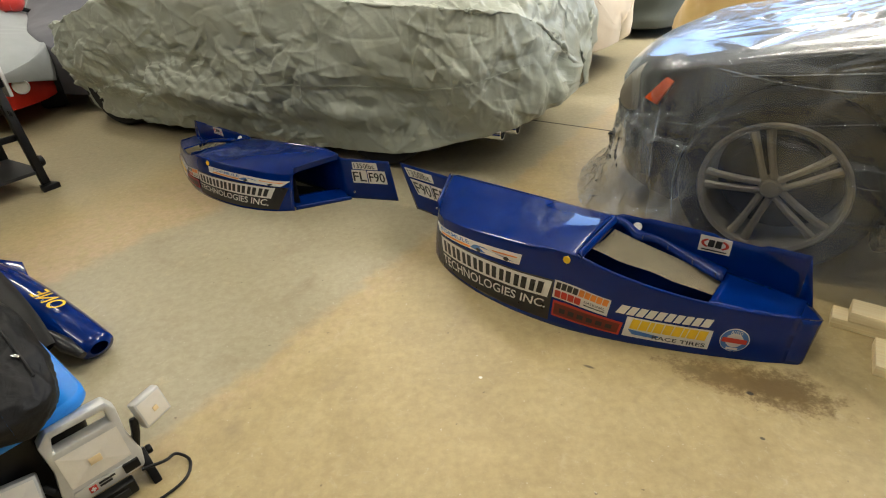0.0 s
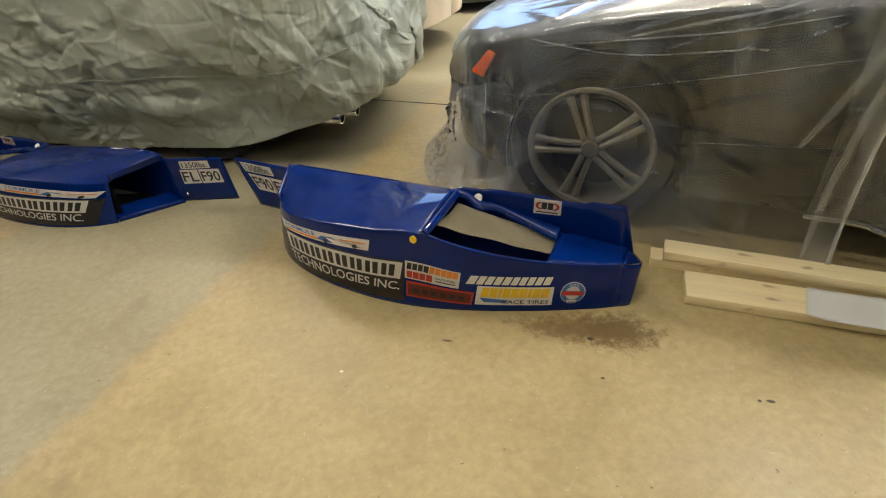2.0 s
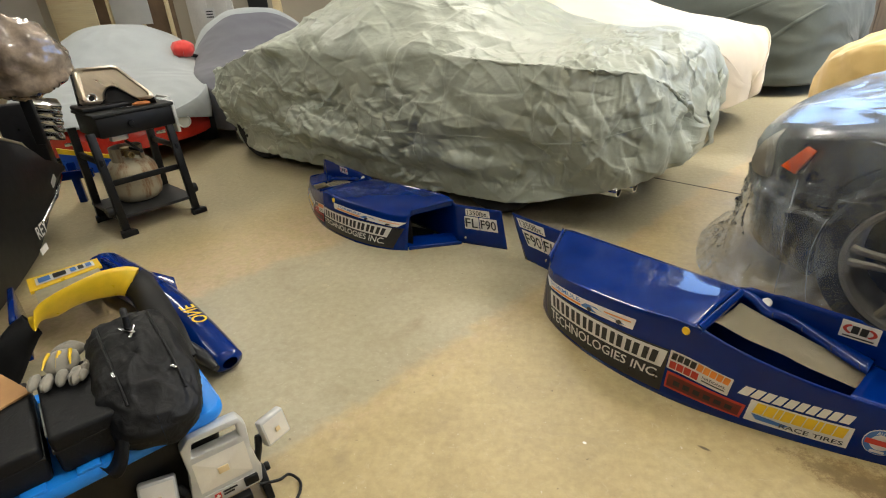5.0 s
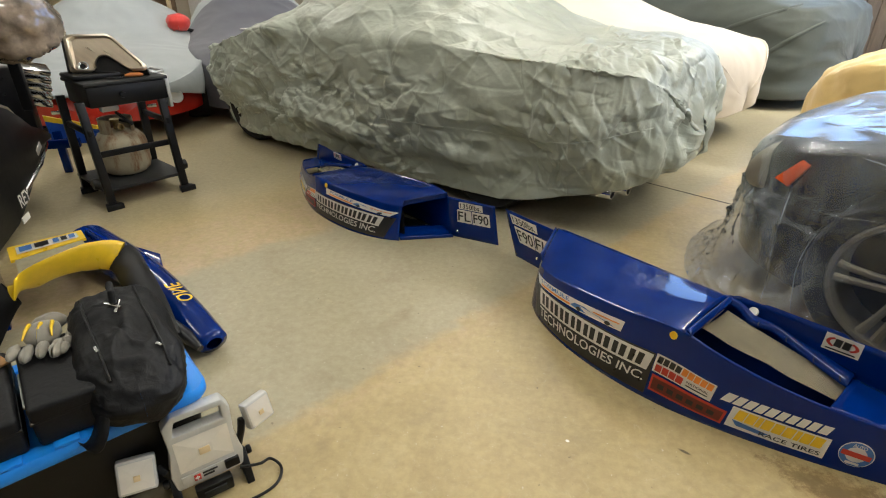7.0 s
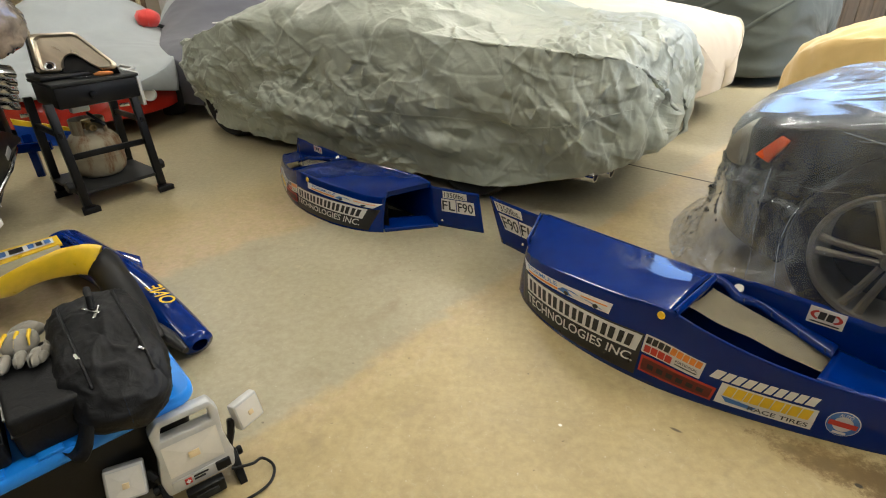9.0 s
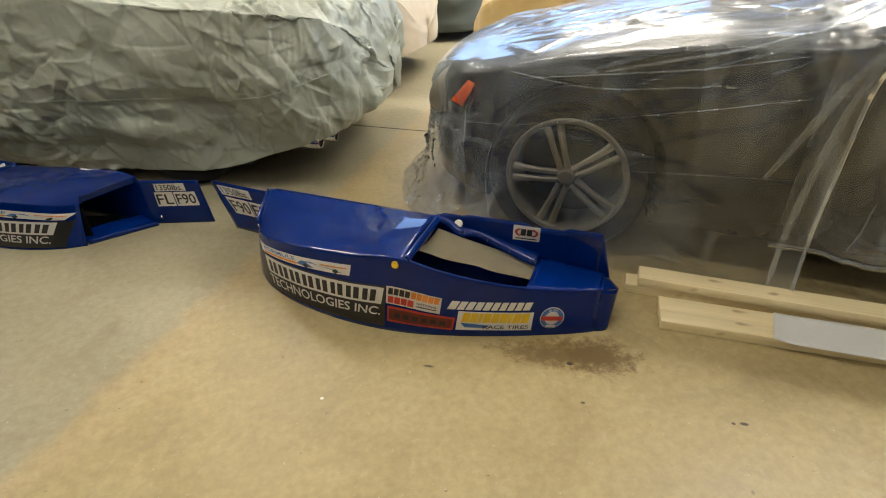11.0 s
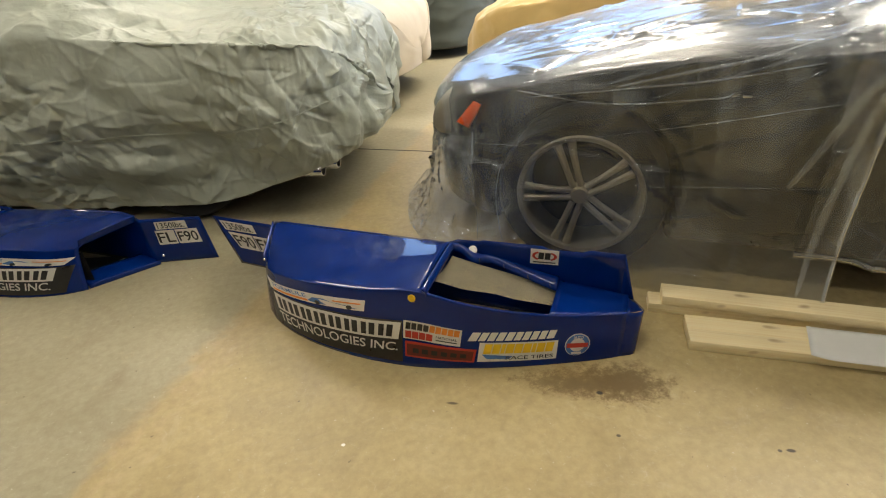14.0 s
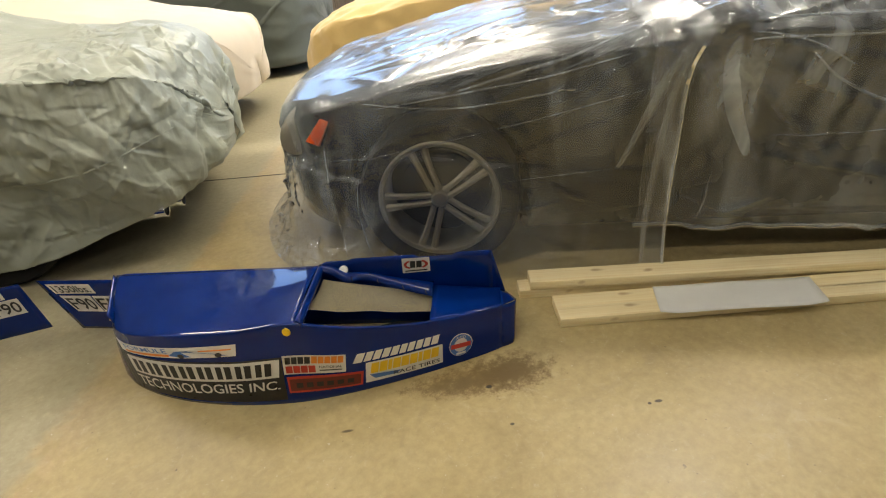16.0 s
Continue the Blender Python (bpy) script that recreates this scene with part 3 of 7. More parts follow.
def pod_shell(side, plate, bend, heights, cut):
    """The blue shell; side is 1 or -1, for the two mirrored pieces of the pair."""
    sheets = []

    def sheet(fn, ni, nj):
        P = np.array([[fn(i / (ni - 1), j / (nj - 1)) for j in range(nj)] for i in range(ni)], float)
        P[..., 2] *= np.interp(P[..., 0], *zip(*heights))
        P[..., 1] *= side
        sheets.append(P)

    def wall(a, j):
        return pod_wall(0.10 + a * 1.32, j)

    sheet(wall, 84, 22)

    def deck(a, g):
        s_out = 0.10 + a * (1.32 * 44 / 83)
        _, n0, z0 = pod_wall(s_out, 1.0)
        n = n0 * (1 - g) - 0.014 * g
        s = s_out * (1 - g) + a * 0.775 * g
        z = z0 * (1 - g) + (0.250 + 0.012 * a) * g + 0.012 * math.sin(math.pi * g)
        z += 0.006 * math.sin(5 * a + 2 * g) * g * (1 - g)
        return s, n, z

    sheet(deck, 45, 26)

    def flange(a, g):
        s = 0.10 + (44 + a * 39) / 83 * 1.32
        _, n, z = pod_wall(s, 1.0)
        return s, n - 0.012 * g, z + 0.004 * math.sin(math.pi * g) - 0.006 * g

    sheet(flange, 40, 6)

    def tail_deck(a, j):
        s = 1.185 + a * 0.235
        _, n, z = pod_wall(s, 1.0)
        n0 = n - 0.010
        n1 = 0.005
        z1 = 0.178 - 0.02 * a
        return s + 0.0 * j, n0 * (1 - j) + n1 * j, (z - 0.002) * (1 - j) + z1 * j - 0.006 * math.sin(math.pi * j)

    sheet(tail_deck, 12, 12)

    def ledge_z(s):
        return float(smooth_interp(s, [(0.76, 0.262), (0.82, 0.258), (0.88, 0.236), (0.95, 0.228), (1.05, 0.207), (1.19, 0.182), (1.42, 0.160)]))

    def ledge_w(s):
        return float(smooth_interp(s, [(0.76, 0.03), (0.83, 0.03), (0.88, 0.05), (0.93, 0.03), (1.02, 0.042), (1.12, 0.062), (1.19, 0.075)]))

    def ledge(a, j):
        s = 0.765 + a * 0.42
        n = -0.012 + j * ledge_w(s)
        return s, n, ledge_z(s) + 0.008 * math.sin(math.pi * min(1, j * 1.2)) - (0.014 * (j - 0.8) / 0.2 if j > 0.8 else 0)

    sheet(ledge, 34, 10)

    def cross_rail(a, j):
        # the rounded rear edge of the deck, in front of the opening
        s0 = 0.775 + 0.025 * (1 - a)
        n = 0.345 * (1 - a) - 0.01 * a
        z = 0.288 * (1 - a) + 0.264 * a + 0.006
        ang = j * math.pi * 0.75
        return s0 + 0.016 * math.sin(ang) + 0.004, n, z - 0.016 + 0.016 * math.cos(ang)

    sheet(cross_rail, 20, 8)

    def fin_top(s):
        z = float(interp(s, [(-0.6, 0.222), (-0.02, 0.232), (0.03, 0.256), (0.765, 0.262), (0.80, 0.285), (1.39, 0.305)]))
        if 0.77 < s < 0.90:
            z -= 0.006
        if 1.12 < s < 1.26:
            z -= 0.010
        return z

    def inner(a, j):
        end = plate + cut * (1 - j)
        s = end + a * (1.395 - end)
        zt = fin_top(s)
        z0 = 0.0
        n = -0.014 - (bend * max(0.0, -0.02 - s))
        return s, n, z0 + (zt - z0) * j

    sheet(inner, 90, 14)

    def inlet_lip(a, j):
        # sill across the mouth, from the wall's foot to the inner plate
        s = 0.10 * (1 - a) - 0.06 * a
        n = 0.235 * (1 - a) - 0.01 * a
        return s + 0.10 * j, n, 0.030 - 0.012 * math.cos(math.pi * j)

    sheet(inlet_lip, 16, 8)

    def inlet_front(a, j):
        s = 0.10 * (1 - a) - 0.06 * a
        n = 0.235 * (1 - a) - 0.01 * a
        return s - 0.003 * math.sin(math.pi * j), n, 0.018 * j

    sheet(inlet_front, 16, 4)

    def brow(a, j):
        # turned-down front edge of the deck
        s = 0.10 * (1 - a)
        n = 0.203 * (1 - a) - 0.01 * a
        zt = 0.228 * (1 - a) + 0.256 * a
        return s + 0.012 * math.sin(j * 1.6) - 0.010, n, zt - 0.035 * j

    sheet(brow, 16, 6)

    def tail_end(a, j):
        # slanted end: from the wall's rear edge round to the inner plate
        _, n0, z0 = pod_wall(1.42, 1.0 - j)
        p = Vector((1.42, float(n0), float(z0)))
        q = Vector((1.475 - 0.012 * j, 0.03 + 0.07 * j, 0.125 * (1 - j)))
        r = p.lerp(q, a)
        return r.x + 0.012 * math.sin(math.pi * a), r.y, r.z

    sheet(tail_end, 8, 10)

    def tail_top(a, j):
        _, n0, z0 = pod_wall(1.42, 1.0)
        p = Vector((1.42, float(n0) * (1 - j) + 0.005 * j, float(z0)))
        q = Vector((1.475, 0.03, 0.125)).lerp(Vector((1.44, -0.014, 0.13)), j)
        r = p.lerp(q, a)
        return r.x, r.y, r.z

    sheet(tail_top, 6, 6)

    def tail_inner(a, j):
        p = Vector((1.395, -0.014, 0.30 * (1 - j)))
        q = Vector((1.44, -0.014, 0.13 * (1 - j)))
        r = p.lerp(q, a)
        return r.x, r.y, r.z

    sheet(tail_inner, 4, 8)

    verts, faces, base = [], [], 0
    for P in sheets:
        ni, nj = P.shape[:2]
        verts.extend(map(tuple, P.reshape(-1, 3)))
        for i in range(ni - 1):
            for j in range(nj - 1):
                q = (base + i * nj + j, base + (i + 1) * nj + j, base + (i + 1) * nj + j + 1, base + i * nj + j + 1)
                faces.append(q if side > 0 else q[::-1])
        base += ni * nj
    b = bmesh.new()
    b.from_mesh(mesh_of(verts, faces, "shell"))
    bmesh.ops.remove_doubles(b, verts=b.verts, dist=0.0015)
    bmesh.ops.recalc_face_normals(b, faces=b.faces)
    return b


def sidepod(m, side, plate, label, bend, heights, dot, cut):
    t = thing("race_car_sidepod", m, label, "sidepod", "pair of sidepods")
    shell = part("shell", pod_shell(side, plate, bend, heights, cut), M_BLUE, t, "glossy blue fibreglass shell", angle=180)
    bev = shell.modifiers.new("soft edge", "BEVEL")
    bev.limit_method, bev.angle_limit, bev.width, bev.segments = "ANGLE", radians(38), 0.008, 3
    sol = shell.modifiers.new("thick", "SOLIDIFY")
    sol.thickness, sol.offset = 0.004, 0
    # dark sheet inside the wall: the shade of the pod's interior, put in as colour
    P = []
    for i in range(30):
        s = 0.14 + i / 29 * 1.24
        _, n, _z = pod_wall(s, 0.05)
        n = float(n) - 0.008
        P.append([(s, side * n, 0.012), (s, side * (n - 0.02), 0.014), (s, side * max(0.0, n - 0.30), 0.016)])
    part("inner_shade", grid_mesh(np.array(P, float)), M_DARK, t, "dark sheet standing in for the shade inside the pod")
    # black duct wall inside the mouth
    P = [[(0.10 + 0.5 * u, side * (0.20 + 0.14 * math.sin(u * 2)), z) for z in (0.0, 0.1, 0.165)] for u in np.linspace(0, 1, 10)]
    part("duct_liner", grid_mesh(np.array(P, float)), M_BLACK, t)
    part("duct_back", box(0.02, 0.36, 0.18, 0.004, (0.55, side * 0.17, 0.01)), M_BLACK, t)
    # screen over the opening
    P = []
    for i in range(14):
        u = i / 13
        s = 0.80 + u * 0.385
        _, n, z = pod_wall(s, 1.0)
        n0, z0 = float(n) - float(interp(s, [(0.80, 0.10), (1.0, 0.115), (1.19, 0.085)])), float(z) - 0.02 + 0.0015 * math.sin(40 * s)
        n1, z1 = 0.035, float(smooth_interp(s, [(0.76, 0.255), (0.88, 0.23), (1.05, 0.20), (1.19, 0.172)])) - 0.01
        k = float(np.interp(s, *zip(*heights)))
        P.append([(s, side * (n0 * (1 - v) + n1 * v), k * (z0 * (1 - v) + z1 * v - 0.012 * math.sin(math.pi * v))) for v in np.linspace(0, 1, 8)])
    part("wire_screen", grid_mesh(np.array(P, float)), M_SCREEN, t, "fine metal wire screen")
    zs = lambda q: float(np.interp(q, *zip(*heights)))
    s0, n0, z0 = pod_wall(dot, 0.92, 0.002)
    part("yellow_marker", lathe([(0, 0.003), (0.012, 0.003), (0.014, 0.0)], 20, Matrix.Translation((float(s0), side * float(n0), float(z0) * zs(dot))) @ Euler((radians(-80 * side), 0, radians(4 * side))).to_matrix().to_4x4()), M_YELLOW, t, "round yellow marker")
    part("grommet", lathe([(0, 0.004), (0.014, 0.004), (0.017, 0.0)], 20, Matrix.Translation((0.868, side * 0.002, 0.252 * zs(0.87))) @ Euler((radians(-50 * side), 0, 0)).to_matrix().to_4x4()), M_WHITE, t, "pale round plug")
    for c in ((0.90, 0.035), (0.99, 0.035), (1.08, 0.05), (1.16, 0.062)):
        z = float(smooth_interp(c[0], [(0.76, 0.262), (0.88, 0.236), (0.95, 0.228), (1.05, 0.207), (1.19, 0.182)])) * zs(c[0])
        part("cable_tie", tube([(c[0], side * (c[1] - 0.012), z + 0.002), (c[0] + 0.002, side * (c[1] + 0.002), z + 0.004), (c[0] + 0.008, side * (c[1] + 0.012), z + 0.002)], 0.0016, 6), M_BLACK, t)
    return t


NEAR_POD = pose(0.222, 2.35, 0, 0, 0, -42)
FAR_POD = pose(-0.352, 2.735, 0, 0, 0, 140)
NEAR_H = [(-1, 1), (2, 1)]
FAR_H = [(-0.4, 0.95), (0, 0.97), (0.1, 1.0), (0.3, 0.94), (0.4, 0.90), (0.8, 0.74), (1.4, 0.70)]
near_pod = sidepod(NEAR_POD, -1, -0.355, "glossy blue fibreglass race-car sidepod with sponsor stickers, on the floor", 0.06, NEAR_H, 0.773, 0.10)
far_pod = sidepod(FAR_POD, 1, -0.262, "glossy blue fibreglass race-car sidepod with sponsor stickers, against the covered car", 0.42, FAR_H, 0.62, -0.03)


# ---- covered vehicles ----
def end_round(d, e, p):
    """0 at an end, 1 from e onward, blunt by p."""
    q = np.clip(d / e, 0, 1)
    return (1 - (1 - q) ** p) ** (1 / p)


def cover_points(L, W, top, hem, belt, cabin, ns, nv, tail=(0.55, 2.6, 0.28, 3.2), nose=(0.9, 2.4, 0.5, 2.6), flare=0.0, far=0.5, soften=6):
    """A car cover's smooth form: x from tail (0) to nose (L), y across, z up.
    top: roof line; hem: lower edge; belt: shoulder height; cabin: 0 to 1, how far the sides lean in above the belt."""
    u = np.linspace(0, 1, ns)
    x = L * (0.5 - 0.5 * np.cos(np.pi * u)) * 0.6 + L * u * 0.4
    nf = int(nv * far)
    v = np.concatenate([np.linspace(-1, 0, nf, endpoint=False), np.linspace(0, 1, nv - nf)])
    X, V = np.meshgrid(x, v, indexing="ij")
    kw = end_round(X, tail[0], tail[1]) * end_round(L - X, nose[0], nose[1])
    kz = end_round(X + 0.004, tail[2], tail[3]) * end_round(L - X + 0.004, nose[2], nose[3])
    H0 = smooth_interp(X, hem)
    T = smooth_interp(X, top)
    B = smooth_interp(X, belt)
    C = smooth_interp(X, cabin)
    T = H0 + (T - H0) * np.maximum(kz, 0.02)
    B = np.minimum(H0 + (B - H0) * np.maximum(kz, 0.02), T - 0.01)
    w = W / 2 * np.maximum(kw, 0.01)
    a = np.abs(V)
    # section from the middle (a = 0) out to the hem (a = 1)
    t1, t2 = 0.38, 0.58
    roof_w = w * (0.94 - 0.32 * C)
    y = np.where(a < t1, roof_w * (a / t1) ** 0.95,
                 np.where(a < t2, roof_w + (w - roof_w) * ((a - t1) / (t2 - t1)) ** 0.85,
                          w * (1 + 0.02 * np.sin(np.pi * (a - t2) / (1 - t2))) + flare * ((a - t2) / (1 - t2)) ** 2))
    edge = T - 0.07 - 0.05 * C
    z = np.where(a < t1, T - (T - edge) * (a / t1) ** 3.0,
                 np.where(a < t2, edge + (B - edge) * ((a - t1) / (t2 - t1)) ** 1.25, B + (H0 - B) * ((a - t2) / (1 - t2))))
    z = np.maximum(z, H0)
    P = np.stack([X, y * np.sign(V), z], -1)
    # soften the corners of the section
    for _ in range(soften):
        P[:, 1:-1] = 0.25 * P[:, :-2] + 0.5 * P[:, 1:-1] + 0.25 * P[:, 2:]
    return P


def normals_of(P):
    du = np.gradient(P, axis=0)
    dv = np.gradient(P, axis=1)
    n = np.cross(du, dv)
    n /= np.linalg.norm(n, axis=-1, keepdims=True) + 1e-9
    mid = P.mean(axis=(0, 1))
    flip = ((P - mid) * n).sum(-1).mean() < 0
    return -n if flip else n


def crumple(P, big=0.02, small=0.006, fine=0.0025, seed=0.0, low=None, stretch=(1, 1, 1)):
    """Folds and creases of a loose cloth, pushed along the normals."""
    n = normals_of(P)
    x, y, z = (P[..., k] * stretch[k] for k in range(3))
    wx = x + 0.25 * pn(x * 2.1, y * 2.1, z * 2.1 + seed)
    wz = z + 0.25 * pn(x * 2.1 + 9, y * 2.1, z * 2.1 + seed)
    h = big * (pn(wx * 2.3 + seed, y * 2.3, wz * 2.3) + 0.9 * ridge(wx * 2.9 + seed, y * 2.9, wz * 2.9 + 4, 1.5) - 0.5)
    h += small * (ridge(wx * 7 + 3 + seed, y * 7, wz * 7, 2.0) + 0.6 * pn(wx * 9, y * 9 + seed, wz * 9))
    h += fine * (ridge(wx * 17, y * 17 + 5, wz * 17 + seed, 2.0) + ridge(wx * 31, y * 31 + 5, wz * 31 + seed, 1.5) * 0.5)
    if low is not None:
        h = h * low
    return P + n * h[..., None]


def creased(P, amount, seed, freq=3.0, mask=None):
    """Straight sharp creases that cross one another, as in stiff crumpled cloth."""
    rng = np.random.RandomState(seed)
    n = normals_of(P)
    x, y, z = P[..., 0], P[..., 1], P[..., 2]
    h = 0
    for k in range(12):
        d = rng.normal(size=3)
        d /= np.linalg.norm(d)
        f = freq * (0.7 + 2.2 * (k / 11) ** 1.5)
        t = (x * d[0] + y * d[1] + z * d[2]) * f + rng.rand() + 0.55 * pn(x * 1.3 + k, y * 1.3, z * 1.3 + seed) + 0.16 * pn(x * 4 + k, y * 4, z * 4 + seed)
        tri = np.abs(2 * (t - np.floor(t + 0.5)))
        gate = np.clip(pn(x * 1.7 + 3.7 * k, y * 1.7 + seed, z * 1.7) * 3.0 + 0.35, 0, 1)
        h = h + gate * (tri - 0.5) / f
    h = h * amount
    if mask is not None:
        h = h * mask
    return P + n * h[..., None]


def folded(P, folds):
    """Single sharp folds pressed into a sheet: rows of (i, j, angle from the sheet's first direction, length, width, height, bend)."""
    N = normals_of(P)
    du, dv = np.gradient(P, axis=0), np.gradient(P, axis=1)
    lu, lv = np.linalg.norm(du, axis=-1) + 1e-6, np.linalg.norm(dv, axis=-1) + 1e-6
    ni, nj = P.shape[:2]
    H = np.zeros((ni, nj))
    for i, j, ang, length, width, high, bend in folds:
        n = N[i, j]
        t = du[i, j] / lu[i, j]
        t = t - n * t.dot(n)
        t /= np.linalg.norm(t) + 1e-9
        q = np.cross(n, t)
        if q[2] < 0:
            q = -q
        d = t * math.cos(ang) + q * math.sin(ang)
        e = -t * math.sin(ang) + q * math.cos(ang)
        reach = length / 2 + 3 * width
        ri, rj = int(min(120, reach / lu[i, j])) + 1, int(min(120, reach / lv[i, j])) + 1
        i0, i1, j0, j1 = max(0, i - ri), min(ni, i + ri + 1), max(0, j - rj), min(nj, j + rj + 1)
        Q = P[i0:i1, j0:j1] - P[i, j]
        a, b, c = Q @ d, Q @ e, Q @ n
        b = b - bend * a * a / length
        env = np.clip(1 - (2 * a / length) ** 2, 0, 1)
        w = width * (0.45 + 0.55 * env)
        H[i0:i1, j0:j1] += high * env * np.exp(-np.where(b > 0, b, -b * 2.2) / w) * (np.abs(c) < 0.25)
    return P + N * H[..., None]


def scattered(P, weight, count, rng, length, width, high, angle, spread, both=0.4):
    """Rows for folded(), strewn over a sheet where weight is high."""
    du, dv = np.gradient(P, axis=0), np.gradient(P, axis=1)
    w = (weight * np.linalg.norm(np.cross(du, dv), axis=-1)).ravel()
    k = rng.choice(len(w), count, p=w / w.sum())
    out = []
    for q in k:
        out.append((q // P.shape[1], q % P.shape[1], radians(angle + spread * rng.normal()), rng.uniform(*length), rng.uniform(*width),
                    rng.uniform(*high) * (-1 if rng.rand() < both else 1), rng.uniform(-0.25, 0.25)))
    return out


def starred(P, places, rng, near, arms=8, length=(0.12, 0.4), width=(0.012, 0.03), high=(0.004, 0.010)):
    """Folds that run out from a point of strain: places of (x, z) on the side whose y has the sign of near."""
    out = []
    for x, z in places:
        for k in range(arms):
            a = 2 * math.pi * (k + rng.uniform(-0.3, 0.3)) / arms
            L = rng.uniform(*length)
            cx, cz = x + math.cos(a) * L * 0.45, z + math.sin(a) * L * 0.45
            d = (P[..., 0] - cx) ** 2 + (P[..., 2] - cz) ** 2 + 10.0 * (P[..., 1] * near < 0)
            q = int(d.argmin())
            out.append((q // P.shape[1], q % P.shape[1], a, L, rng.uniform(*width), rng.uniform(*high) * (1 if rng.rand() < 0.7 else -1), rng.uniform(-0.2, 0.2)))
    return out


def surface_strip(P, path, width, lift, near_y, n=60):
    """A narrow strip that follows a sheet: path of (x, z) on the side whose y has the sign of near_y."""
    N = normals_of(P)
    pts, nor = P.reshape(-1, 3), N.reshape(-1, 3)
    keep = pts[:, 1] * near_y > 0 if near_y else np.ones(len(pts), bool)
    pts, nor = pts[keep], nor[keep]
    s = np.linspace(0, len(path) - 1, n)
    X, Z = (smooth_interp(s, [(i, p[q]) for i, p in enumerate(path)]) for q in (0, 1))
    rows = []
    for x, z in zip(X, Z):
        d = (pts[:, 0] - x) ** 2 + (pts[:, 2] - z) ** 2
        w = np.exp(-d / (2 * 0.012 ** 2)) + 1e-12 * (d == d.min())
        w /= w.sum()
        p, q = (pts * w[:, None]).sum(0), (nor * w[:, None]).sum(0)
        rows.append((np.array((x, p[1], z)), q / (np.linalg.norm(q) + 1e-9)))
    out = []
    for i, (p, q) in enumerate(rows):
        t = rows[min(n - 1, i + 1)][0] - rows[max(0, i - 1)][0]
        t /= np.linalg.norm(t) + 1e-9
        side = np.cross(q, t)
        f = 0.35 + 0.65 * math.sin(math.pi * i / (n - 1)) ** 0.5
        out.append([p + q * (lift * 0.2) - side * width / 2 * f, p + q * lift, p + q * (lift * 0.2) + side * width / 2 * f])
    return grid_mesh(np.array(out))


def covered_car(name, m, mat, P, label, category, wheels=()):
    t = thing(name, m, label, category)
    c = part("cover", grid_mesh(P), mat, t, angle=180)
    sol = c.modifiers.new("thick", "SOLIDIFY")
    sol.thickness, sol.offset = 0.004, -1
    for wx, wy, r in wheels:
        wm = Matrix.Translation((wx, wy, r)) @ Euler((radians(90), 0, 0)).to_matrix().to_4x4()
        part("tyre", lathe([(r * 0.6, -0.1), (r * 0.93, -0.105), (r, -0.07), (r, 0.07), (r * 0.93, 0.105), (r * 0.6, 0.1)], 40, wm), M_TYRE, t)
        part("wheel_disc", lathe([(0, 0.07), (r * 0.6, 0.08), (r * 0.62, -0.08), (0, -0.07)], 28, wm), M_DARK, t)
    return t


